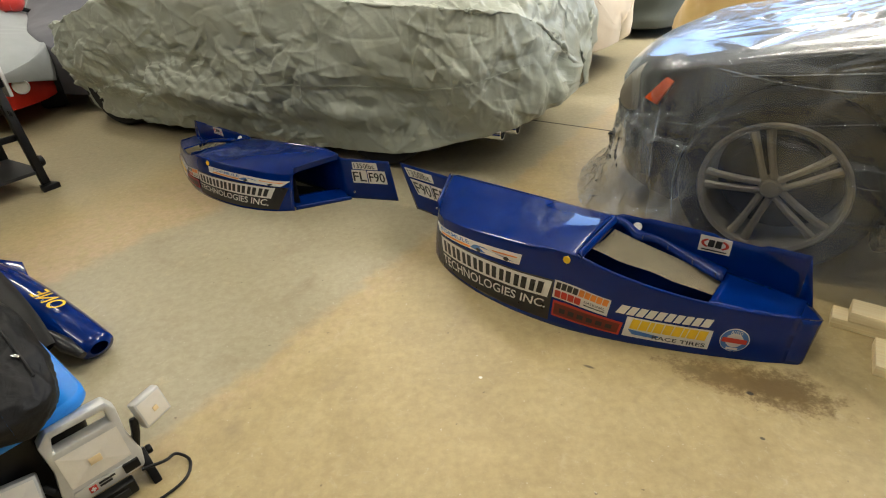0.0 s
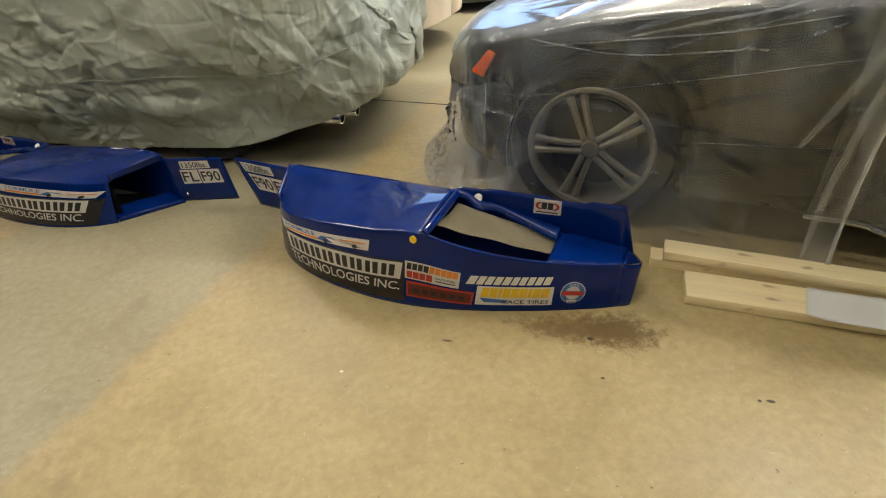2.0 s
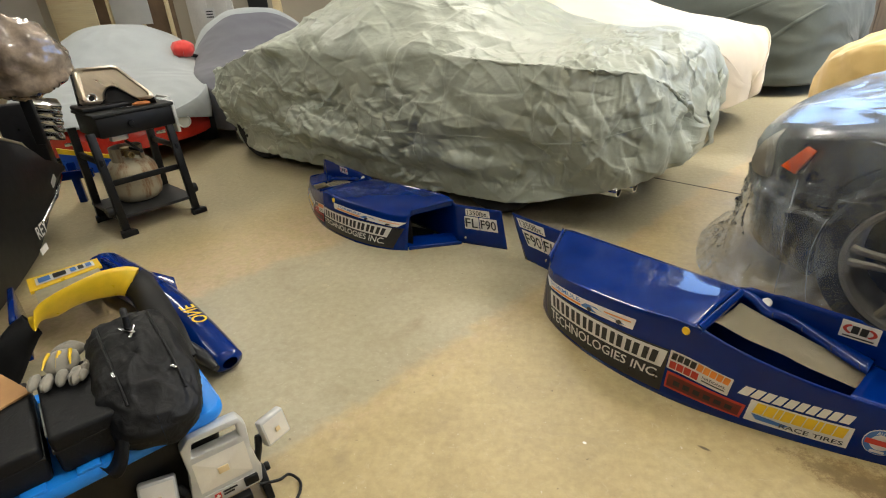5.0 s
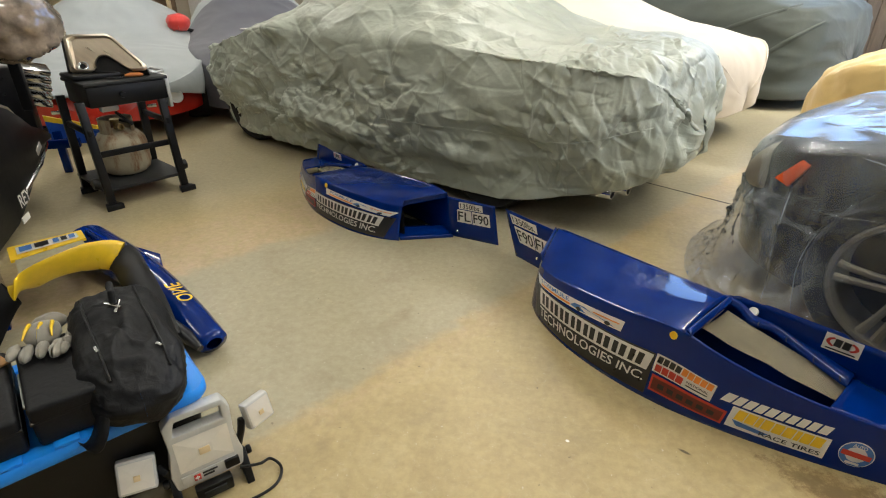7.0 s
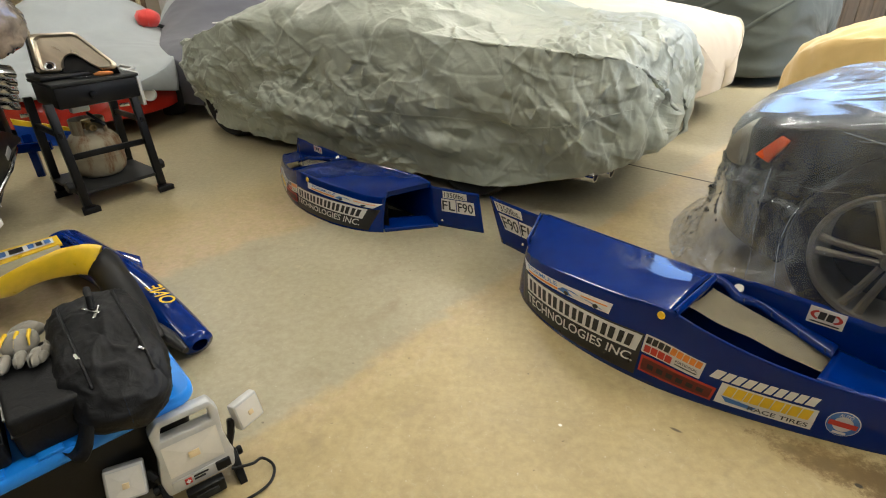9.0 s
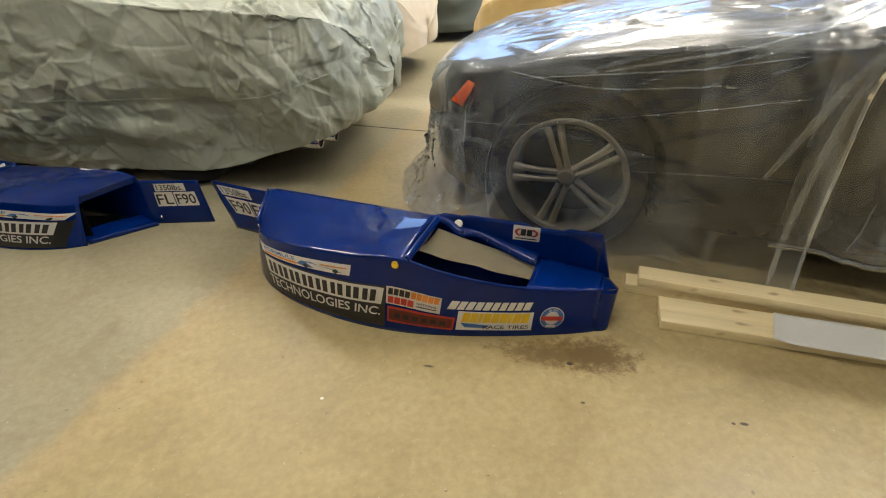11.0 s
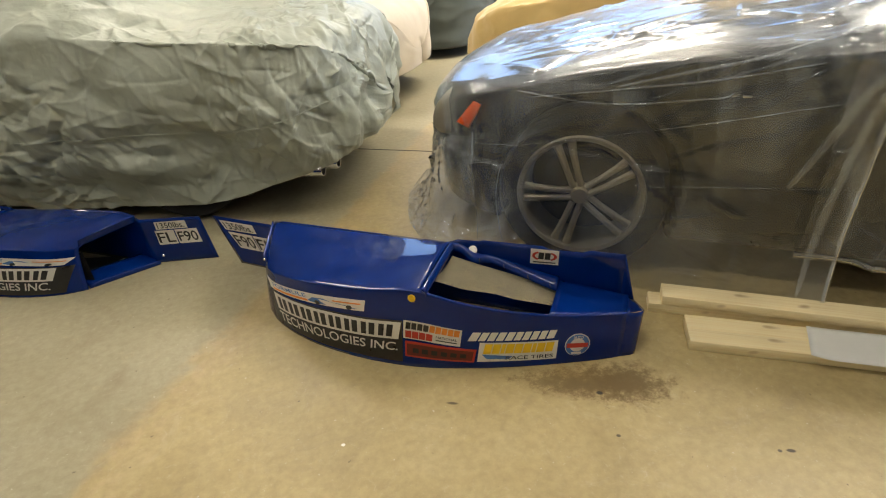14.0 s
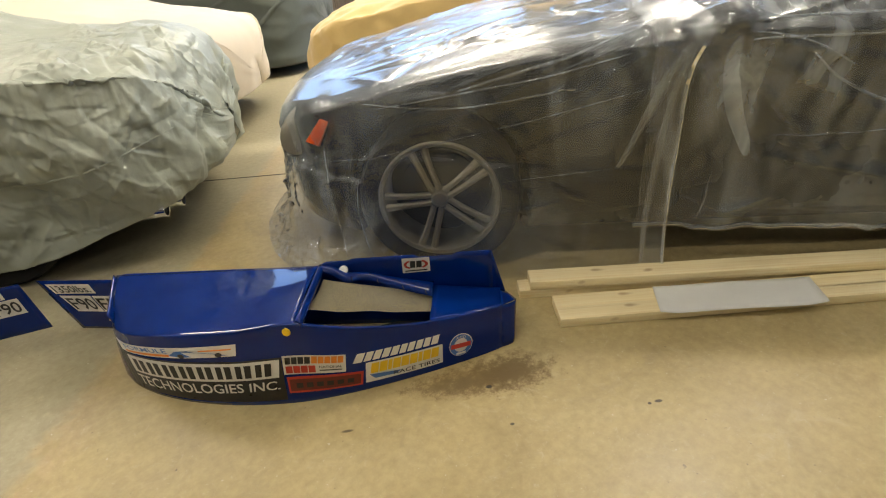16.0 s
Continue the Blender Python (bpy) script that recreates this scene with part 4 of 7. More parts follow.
def grey_car():
    L, W = 4.18, 1.76
    top = [(0, 0.93), (0.35, 0.97), (0.85, 1.01), (1.25, 1.17), (1.7, 1.32), (2.2, 1.36), (2.6, 1.28), (3.05, 1.00), (3.5, 0.85), (4.0, 0.72), (4.25, 0.64)]
    hem = [(0, 0.34), (0.25, 0.265), (0.7, 0.13), (1.3, 0.085), (3.0, 0.085), (3.8, 0.12), (4.25, 0.20)]
    belt = [(0, 0.86), (0.8, 0.93), (2.0, 0.95), (3.1, 0.92), (3.8, 0.72), (4.25, 0.58)]
    cabin = [(0, 0), (0.6, 0.05), (1.25, 0.75), (1.8, 1), (2.4, 1), (2.9, 0.6), (3.3, 0.05), (4.25, 0)]
    P = cover_points(L, W, top, hem, belt, cabin, 560, 400, far=0.22, soften=40)
    x, z = P[..., 0], P[..., 2]
    n = normals_of(P)
    # wing mirrors push the cloth out
    for sy in (-1, 1):
        d = ((x - 2.72) / 0.13) ** 2 + ((P[..., 1] - sy * 0.86) / 0.16) ** 2 + ((z - 0.99) / 0.10) ** 2
        P[..., 1] += sy * 0.13 * np.exp(-d)
    low = 0.55 + 0.75 * np.clip((0.85 - z) / 0.5, 0, 1)
    # crumpled most along the flank and at the tail's edge, drawn smooth elsewhere
    zone = np.clip((x - 1.3) / 0.6, 0, 1) * np.clip((0.78 - z) / 0.2, 0, 1) * np.clip((4.1 - x) / 0.4, 0, 1) + 0.35 * np.clip((0.42 - x) / 0.3, 0, 1)
    zone = np.clip(zone + 0.8 * pn(x * 1.9, P[..., 1] * 1.9, z * 1.9 + 4), 0, 1)
    calm = low * (0.3 + 0.7 * np.clip((z - 0.24) / 0.15, 0, 1))
    soft = calm
    calm = calm * (0.28 + 0.85 * zone) * (0.55 + 0.45 * np.clip(x / 0.35, 0, 1))
    P = crumple(P, 0.012, 0.0015, 0.0, 1.3, soft)
    P = creased(P, 0.10, 5, 2.0, 0.6 * soft + 0.4 * calm)
    P = creased(P, 0.09, 9, 5.0, calm)
    rng = np.random.RandomState(31)
    Y = P[..., 1]
    side = np.clip((Y - 0.35) / 0.3, 0.03, 1)
    flank = side * np.clip((x - 1.0) / 0.5, 0, 1) * np.clip((0.85 - z) / 0.2, 0, 1) * (0.3 + np.clip(pn(x * 1.7, z * 2.5, 3.0) * 3 + 0.5, 0, 1))
    folds = scattered(P, flank + 1e-6, 640, rng, (0.07, 0.34), (0.010, 0.030), (0.005, 0.018), 12, 40)
    folds += scattered(P, (x < 0.62) * (z > 0.36) * np.clip((Y + 0.5) / 0.6, 0.05, 1) + 1e-6, 330, rng, (0.08, 0.34), (0.010, 0.030), (0.004, 0.015), 78, 34)
    folds += scattered(P, np.clip((Y + 0.2) / 0.5, 0.1, 1) * (x > 0.3), 380, rng, (0.16, 0.60), (0.012, 0.040), (0.004, 0.012), 10, 60)
    folds += scattered(P, side * (z < 0.42) + 1e-6, 170, rng, (0.08, 0.26), (0.010, 0.022), (0.004, 0.010), 90, 24)
    folds += scattered(P, side + 0.3 * (Y > -0.3), 900, rng, (0.04, 0.18), (0.008, 0.014), (0.0015, 0.0045), 30, 60)
    folds += starred(P, [(0.42, 0.80), (0.30, 0.62), (0.85, 0.60), (1.15, 0.78), (1.62, 0.82), (2.05, 0.55), (2.72, 0.98), (2.45, 0.80), (3.2, 0.70), (0.60, 0.42), (1.75, 0.42), (3.6, 0.55)], rng, 1)
    P = folded(P, folds)
    # tail: hanging pleats
    pleat = np.clip(1 - x / 0.6, 0, 1) * np.clip((0.8 - z) / 0.3, 0, 1)
    P = P + n * (0.022 * pleat * ridge(P[..., 1] * 5, z * 0.8, 3.3, 1.5))[..., None]
    # drawn in under the sills
    P[..., 1] *= 1 - 0.09 * np.clip((0.58 - P[..., 2]) / 0.36, 0, 1) ** 1.6
    # loose hem
    hemw = np.clip((0.32 - z) / 0.15, 0, 1)
    P[..., 2] += hemw * 0.015 * pn(x * 3, P[..., 1] * 3, 8.1)
    wheels = [(0.95, -0.66, 0.31), (0.95, 0.66, 0.31), (3.42, -0.66, 0.31), (3.42, 0.66, 0.31)]
    t = covered_car("covered_sports_car", GREY_POSE, M_GREYCLOTH, P, "sports car under a crumpled grey-green cover", "covered car", wheels)
    for path, w in (([(0.05, 0.62), (0.5, 0.52), (1.1, 0.50), (1.7, 0.47)], 0.010),):
        part("seam", surface_strip(P, path, w, 0.006, 1), M_GREYCLOTH, t, angle=180)
    part("underbody", box(3.30, 1.40, 0.25, 0.04, (2.25, 0, 0.10)), M_DARK, t)
    for y in (0.60, 0.71):
        part("exhaust_tip", lathe([(0.030, 0), (0.036, 0.0), (0.038, 0.12), (0.032, 0.12), (0.030, 0.0)], 20, Matrix.Translation((0.14 + (y - 0.6) * 0.4, y, 0.272)) @ Euler((0, radians(90), 0)).to_matrix().to_4x4()), M_CHROME, t, "chrome exhaust tip")
        # Black disc stands in for the shade inside the open tip.
        part("exhaust_shade_disc", lathe([(0, 0.012), (0.0305, 0.012)], 20, Matrix.Translation((0.14 + (y - 0.6) * 0.4, y, 0.272)) @ Euler((0, radians(90), 0)).to_matrix().to_4x4()), M_BLACK, t)


GREY_POSE = pose(1.04, 3.33, 0, 0, 0, 150)
grey_car()


def white_car():
    L, W = 4.5, 1.62
    top = [(0, 0.80), (0.4, 0.88), (0.9, 0.98), (1.5, 1.2), (2.2, 1.28), (2.7, 1.18), (3.2, 0.95), (4.5, 0.72)]
    hem = [(0, 0.28), (1, 0.22), (4.5, 0.22)]
    belt = [(0, 0.78), (1, 0.85), (3, 0.82), (4.5, 0.62)]
    cabin = [(0, 0), (0.8, 0.1), (1.5, 0.8), (2.5, 1), (3.1, 0.3), (4.5, 0)]
    P = cover_points(L, W, top, hem, belt, cabin, 200, 140, tail=(0.4, 2.6, 0.22, 2.6))
    P = crumple(P, 0.010, 0.002, 0.0, 5.0)
    rng = np.random.RandomState(9)
    P = folded(P, scattered(P, (P[..., 0] < 2.0) + 1e-6, 90, rng, (0.15, 0.5), (0.02, 0.05), (0.002, 0.006), 60, 40))
    covered_car("covered_coupe", pose(1.88, 5.02, 0, 0, 0, 144), M_WHITECLOTH, P, "coupe under a smooth cream cotton cover", "covered car", [(0.85, 0.75, 0.31), (0.85, -0.75, 0.31)])


def tan_car():
    L, W = 4.6, 1.8
    top = [(0, 0.95), (1, 1.1), (1.8, 1.38), (2.5, 1.4), (3.2, 1.0), (4.1, 0.82), (4.6, 0.70)]
    hem = [(0, 0.25), (4.6, 0.18)]
    belt = [(0, 0.85), (2, 0.95), (3.4, 0.86), (4.6, 0.58)]
    cabin = [(0, 0), (1.0, 0.5), (2, 1), (2.8, 0.8), (3.3, 0.1), (4.6, 0)]
    P = cover_points(L, W, top, hem, belt, cabin, 200, 140)
    P = creased(crumple(P, 0.012, 0.002, 0.0, 7.0), 0.06, 15, 3.5)
    rng = np.random.RandomState(8)
    P = folded(P, scattered(P, (P[..., 2] < 1.0) * (P[..., 0] > 2.8) + 1e-6, 200, rng, (0.1, 0.35), (0.02, 0.04), (0.004, 0.010), 60, 45))
    covered_car("covered_saloon", pose(5.97, 2.22, 0, 0, 0, 138), M_TANCLOTH, P, "car under a tan flannel cover", "covered car", [(3.7, 0.75, 0.31)])


def green_car():
    L, W = 4.8, 2.5
    top = [(0, 1.06), (0.6, 1.15), (1.2, 1.3), (2, 1.4), (3, 1.35), (3.6, 1.05), (4.8, 0.8)]
    hem = [(0, 0.12), (4.8, 0.12)]
    belt = [(0, 0.88), (2, 0.95), (4.8, 0.7)]
    cabin = [(0, 0), (1, 0.5), (2, 1), (3, 0.8), (3.6, 0.1), (4.8, 0)]
    P = cover_points(L, W, top, hem, belt, cabin, 160, 120, flare=0.08)
    P = crumple(P, 0.03, 0.006, 0.001, 11.0, stretch=(0.5, 0.5, 1.5))
    t = covered_car("covered_estate_car", pose(3.75, 7.25, 0, 0, 0, 142), M_GREENCLOTH, P, "car under a loose dark green cover", "covered car", [(0.9, 1.0, 0.33), (0.9, -1.0, 0.33)])
    for path in ([(0.15, 0.9), (0.5, 0.6), (0.9, 0.2)], [(0.4, 1.05), (1.0, 0.8), (1.6, 0.5)]):
        part("fold", surface_strip(P, path, 0.05, 0.02, 1), M_GREENCLOTH, t, angle=180)


white_car()
tan_car()
green_car()


# ---- the film-wrapped coupe ----
CAR_POSE = pose(1.354, 1.823, 0, 0, 0, -42)   # x rearward from the front hub, y away from the aisle

def coupe_points(ns, nv, far=0.5):
    """The coupe's body form: x from the nose (-0.88) rearward, y across with the near side at 0."""
    L = 4.65
    u = np.linspace(0, 1, ns)
    x = L * u
    nf = int(nv * far)
    v = np.concatenate([np.linspace(-1, 0, nv - nf, endpoint=False), np.linspace(0, 1, nf)])
    X, V = np.meshgrid(x, v, indexing="ij")
    top = [(0, 0.60), (0.15, 0.70), (0.5, 0.78), (1.2, 0.90), (1.75, 0.98), (2.2, 1.22), (2.6, 1.35), (3.1, 1.37), (3.7, 1.22), (4.2, 1.05), (4.65, 0.95)]
    belt = [(0, 0.56), (0.3, 0.66), (0.9, 0.80), (1.75, 0.88), (3, 0.92), (4.65, 0.88)]
    cabin = [(0, 0), (1.5, 0.0), (1.85, 0.25), (2.3, 0.8), (2.7, 1), (3.5, 0.9), (4.2, 0.3), (4.65, 0)]
    T, B, C = (smooth_interp(X, k) for k in (top, belt, cabin))
    H0 = 0.17 + 0 * X
    kw = end_round(X, 0.75, 2.3) * end_round(L - X, 0.5, 2.5)
    kz = end_round(X + 0.002, 0.16, 2.2)
    T, B = H0 + (T - H0) * np.maximum(kz, 0.03), H0 + (B - H0) * np.maximum(kz, 0.03)
    w = 0.925 * np.maximum(kw, 0.02)
    a = np.abs(V)
    t1, t2 = 0.36, 0.56
    rw = w * (0.93 - 0.30 * C)
    edge = T - 0.05 - 0.05 * C
    y = np.where(a < t1, rw * a / t1, np.where(a < t2, rw + (w - rw) * ((a - t1) / (t2 - t1)) ** 0.8, w * (1 + 0.012 * np.sin(np.pi * (a - t2) / (1 - t2)) - 0.05 * ((a - t2) / (1 - t2)) ** 4)))
    z = np.where(a < t1, T - (T - edge) * (a / t1) ** 3, np.where(a < t2, edge + (B - edge) * ((a - t1) / (t2 - t1)) ** 1.2, B + (H0 - B) * (a - t2) / (1 - t2)))
    P = np.stack([X - 0.88, y * np.sign(V) + 0.925 + 0.02, z], -1)
    for _ in range(3):
        P[:, 1:-1] = 0.25 * P[:, :-2] + 0.5 * P[:, 1:-1] + 0.25 * P[:, 2:]
    # blunt short nose
    P[..., 0] = np.where(P[..., 0] < -0.25, -0.25 + (P[..., 0] + 0.25) * 0.89, P[..., 0])
    return P


def coupe():
    t = thing("parked_coupe", CAR_POSE, "dark grey coupe wrapped in clear plastic film", "car")
    P = coupe_points(380, 220)
    # wheel wells
    for hx in (0.0, 2.75):
        r = np.hypot(P[..., 0] - hx, P[..., 2] - 0.335)
        inn = np.clip((0.375 - r) / 0.012, 0, 1)
        lip = np.exp(-((r - 0.40) / 0.03) ** 2)
        near = P[..., 1] < 0.35
        far = P[..., 1] > 1.5
        P[..., 1] = P[..., 1] + near * (inn * 0.24 - 0.012 * lip) - far * (inn * 0.24 - 0.012 * lip)
    part("body", grid_mesh(P), M_CARPAINT, t, "dark grey metallic body", angle=60)
    part("underside", box(3.9, 1.45, 0.12, 0.03, (1.4, 0.945, 0.16)), M_DARK, t)
    for hx in (0.0, 2.75):
        for hy, sgn in ((0.0, 1), (1.89, -1)):
            wheel(t, hx, hy + sgn * 0.02, sgn)
    # headlamp and side marker on the near front corner
    part("headlamp", lathe([(0, 0.05), (0.06, 0.045), (0.10, 0.02), (0.11, 0)], 24, Matrix.Translation((-0.565, body_y(P, -0.565, 0.60) + 0.05, 0.60)) @ Euler((radians(75), radians(-40), 0)).to_matrix().to_4x4() @ Matrix.Diagonal((1.3, 0.8, 0.3, 1))), M_ALLOY, t, "pale headlamp lens")
    part("side_marker", extruded([(-0.06, -0.04), (0.005, -0.055), (0.06, 0.045), (0.02, 0.055)], 0.012, 0.003, Matrix.Translation((-0.47, body_y(P, -0.47, 0.615) - 0.006, 0.615)) @ Euler((radians(80), 0, radians(-22))).to_matrix().to_4x4()), M_ORANGE, t, "orange side reflector")
    part("wing_mirror", lathe([(0, 0.10), (0.05, 0.09), (0.085, 0.05), (0.095, 0), (0.08, -0.04), (0, -0.05)], 24, Matrix.Translation((0.93, 0.0, 0.945)) @ Euler((radians(90), 0, radians(10))).to_matrix().to_4x4() @ Matrix.Diagonal((0.95, 0.7, 0.8, 1))), M_CARPAINT, t)
    part("window", glass_strip(P), M_BLACK, t)
    part("badge", joined(box(0.022, 0.004, 0.016, 0.001, (0.47, 0.005, 0.735)), box(0.03, 0.004, 0.012, 0.001, (0.505, 0.005, 0.737))), M_CHROME, t, "small bright badge")
    t2 = thing("plastic_film", CAR_POSE, "clear wrinkled plastic dust sheet draped over the coupe", "dust sheet")
    F, R = film_points(True), film_points(False)
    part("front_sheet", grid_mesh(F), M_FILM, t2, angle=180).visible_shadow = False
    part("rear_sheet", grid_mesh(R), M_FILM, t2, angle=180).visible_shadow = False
    near, back = F[:, F.shape[1] // 2:], R[:, R.shape[1] // 2:]
    if F[:, -1, 1].mean() > F[:, 0, 1].mean():
        near, back = F[:, :F.shape[1] * 3 // 4], R[:, :R.shape[1] * 3 // 4]
    # Milkier strips stand for doubled folds and painted glints along creases.
    for path, w in (([(-0.52, 0.50), (-0.1, 0.56), (0.4, 0.66), (0.9, 0.77)], 0.004), ([(0.2, 0.42), (0.5, 0.44), (0.82, 0.47)], 0.0035),
                    ([(-0.25, 0.74), (0.05, 0.71), (0.40, 0.74), (0.46, 0.76)], 0.007), ([(-0.30, 0.50), (-0.33, 0.30), (-0.26, 0.06)], 0.003),
                    ([(-0.45, 0.56), (-0.44, 0.35), (-0.40, 0.10)], 0.004), ([(-0.2, 0.72), (0.1, 0.76), (0.4, 0.80), (0.7, 0.86)], 0.006),
                    ([(0.86, 0.90), (0.78, 0.68), (0.68, 0.46)], 0.035), ([(0.87, 0.88), (0.83, 0.60), (0.80, 0.30), (0.79, 0.08)], 0.03), ([(0.1, 0.77), (0.35, 0.83), (0.6, 0.89), (0.85, 0.97)], 0.012)):
        part("crease", surface_strip(near, path, w * 0.8, 0.004, 0), M_FOLD, t2, "folded crease with its glint as a paler strip", angle=180)
    # Rear sheet: fold glints again laid on as paler strips.
    for path, w in (([(0.97, 0.92), (1.04, 0.70), (1.14, 0.48)], 0.11), ([(1.0, 0.93), (1.22, 0.88), (1.42, 0.78)], 0.012), ([(1.02, 0.955), (1.4, 0.945), (1.9, 0.95), (2.6, 0.97)], 0.02),
                    ([(1.03, 0.90), (1.4, 0.885), (2.0, 0.885)], 0.016), ([(1.04, 0.985), (1.3, 1.06), (1.6, 1.16)], 0.02), ([(1.25, 0.84), (1.38, 0.74), (1.55, 0.66), (1.68, 0.67)], 0.018),
                    ([(1.9, 0.26), (2.2, 0.34), (2.5, 0.50), (2.8, 0.72)], 0.02), ([(1.2, 0.55), (1.5, 0.55), (1.8, 0.57)], 0.006), ([(1.0, 0.20), (1.02, 0.30), (1.03, 0.42)], 0.014)):
        part("crease", surface_strip(back, path, w * 0.5, 0.004, 0), M_FOLD, t2, "folded crease with its glint as a paler strip", angle=180)

    # rolled rims: the free edge of the front sheet, the hem of the rear one
    low = near[-1, :] if near[-1, 0, 2] < near[-1, -1, 2] else near[-1, ::-1]
    low = low[low[:, 2] < 0.9]
    rim = np.stack([low + np.array((-0.015, -0.001, 0)), low + np.array((-0.007, -0.006, 0)), low + np.array((0.0, -0.003, 0)), low + np.array((-0.010, 0.004, 0))], 1)
    part("free_edge", grid_mesh(rim), M_FOLD, t2, "pale doubled edge of the sheet", angle=180)
    hem = back[:, 0] if back[0, 0, 2] < back[0, -1, 2] else back[:, -1]
    rim = np.stack([hem + np.array((0, 0.004, 0.012)), hem + np.array((0, -0.010, 0.010)), hem + np.array((0, -0.012, -0.006)), hem + np.array((0, 0.002, -0.004))], 1)
    part("hem", grid_mesh(rim), M_FOLD, t2, "pale rolled hem of the sheet", angle=180)


def body_y(P, x, z):
    """How far across the near skin stands at a place along and up."""
    d = (P[..., 0] - x) ** 2 + (P[..., 2] - z) ** 2 + 10.0 * (P[..., 1] > 0.9)
    return float(P.reshape(-1, 3)[int(d.argmin()), 1])


def glass_strip(P):
    Q = []
    for x in np.linspace(1.35, 2.9, 20):
        i = int(np.argmin(np.abs(P[:, 0, 0] - x)))
        row = P[i]
        near = row[row[:, 1] < 0.945]
        z = near[:, 2]
        top = z.max()
        o = np.argsort(z)
        zs = np.linspace(0.94, max(0.96, top - 0.12), 6)
        Q.append([(x, float(np.interp(q, z[o], near[o, 1])) - 0.006, q) for q in zs])
    return grid_mesh(np.array(Q, float))


def wheel(t, hx, hy, sgn):
    """A tyre and a rim with five pairs of spokes; the face looks to -y for sgn 1."""
    m = Matrix.Translation((hx, hy, 0.33)) @ Euler((radians(90 * sgn), 0, 0)).to_matrix().to_4x4()
    part("tyre", lathe([(0.245, -0.17), (0.30, -0.20), (0.33, -0.18), (0.33, -0.01), (0.315, 0.012), (0.28, 0.016), (0.247, 0.006), (0.243, -0.03)], 64, m), M_TYRE, t)
    rim = part("rim", lathe([(0.243, -0.03), (0.250, 0.008), (0.244, 0.016), (0.230, 0.012), (0.222, -0.006), (0.222, -0.06), (0.22, -0.17)], 64, m), M_ALLOY, t, "silver alloy rim")
    part("brake_disc", lathe([(0, -0.10), (0.17, -0.10), (0.17, -0.12), (0, -0.12)], 40, m), M_DARK, t)
    part("wheel_liner", lathe([(0, -0.165), (0.225, -0.165)], 40, m), M_DARK, t)
    part("hub", lathe([(0, 0.004), (0.03, 0.004), (0.034, -0.002), (0.036, -0.006), (0.045, -0.04), (0, -0.05)], 32, m), M_ALLOY, t)
    for k in range(5):
        for d in (-1, 1):
            b = bmesh.new()
            ang = 2 * math.pi * k / 5 + radians(37)
            rot = Matrix.Rotation(ang, 4, "Z")
            pts = []
            for r, w, z, off in ((0.035, 0.026, -0.004, 0.016), (0.11, 0.025, 0.006, 0.019), (0.18, 0.029, 0.006, 0.023), (0.232, 0.036, 0.002, 0.029)):
                c = d * off
                pts.append([b.verts.new(rot @ Vector((r, c - w / 2, z - 0.008))), b.verts.new(rot @ Vector((r, c - w / 5, z))),
                            b.verts.new(rot @ Vector((r, c + w / 5, z))), b.verts.new(rot @ Vector((r, c + w / 2, z - 0.008))), b.verts.new(rot @ Vector((r, c, z - 0.045)))])
            for p, q in zip(pts, pts[1:]):
                for i in range(5):
                    b.faces.new((p[i], p[(i + 1) % 5], q[(i + 1) % 5], q[i]))
            b.faces.new(pts[0])
            b.faces.new(pts[-1][::-1])
            bmesh.ops.recalc_face_normals(b, faces=b.faces)
            bmesh.ops.transform(b, matrix=m, verts=b.verts)
            part("spoke", b, M_ALLOY, rim)


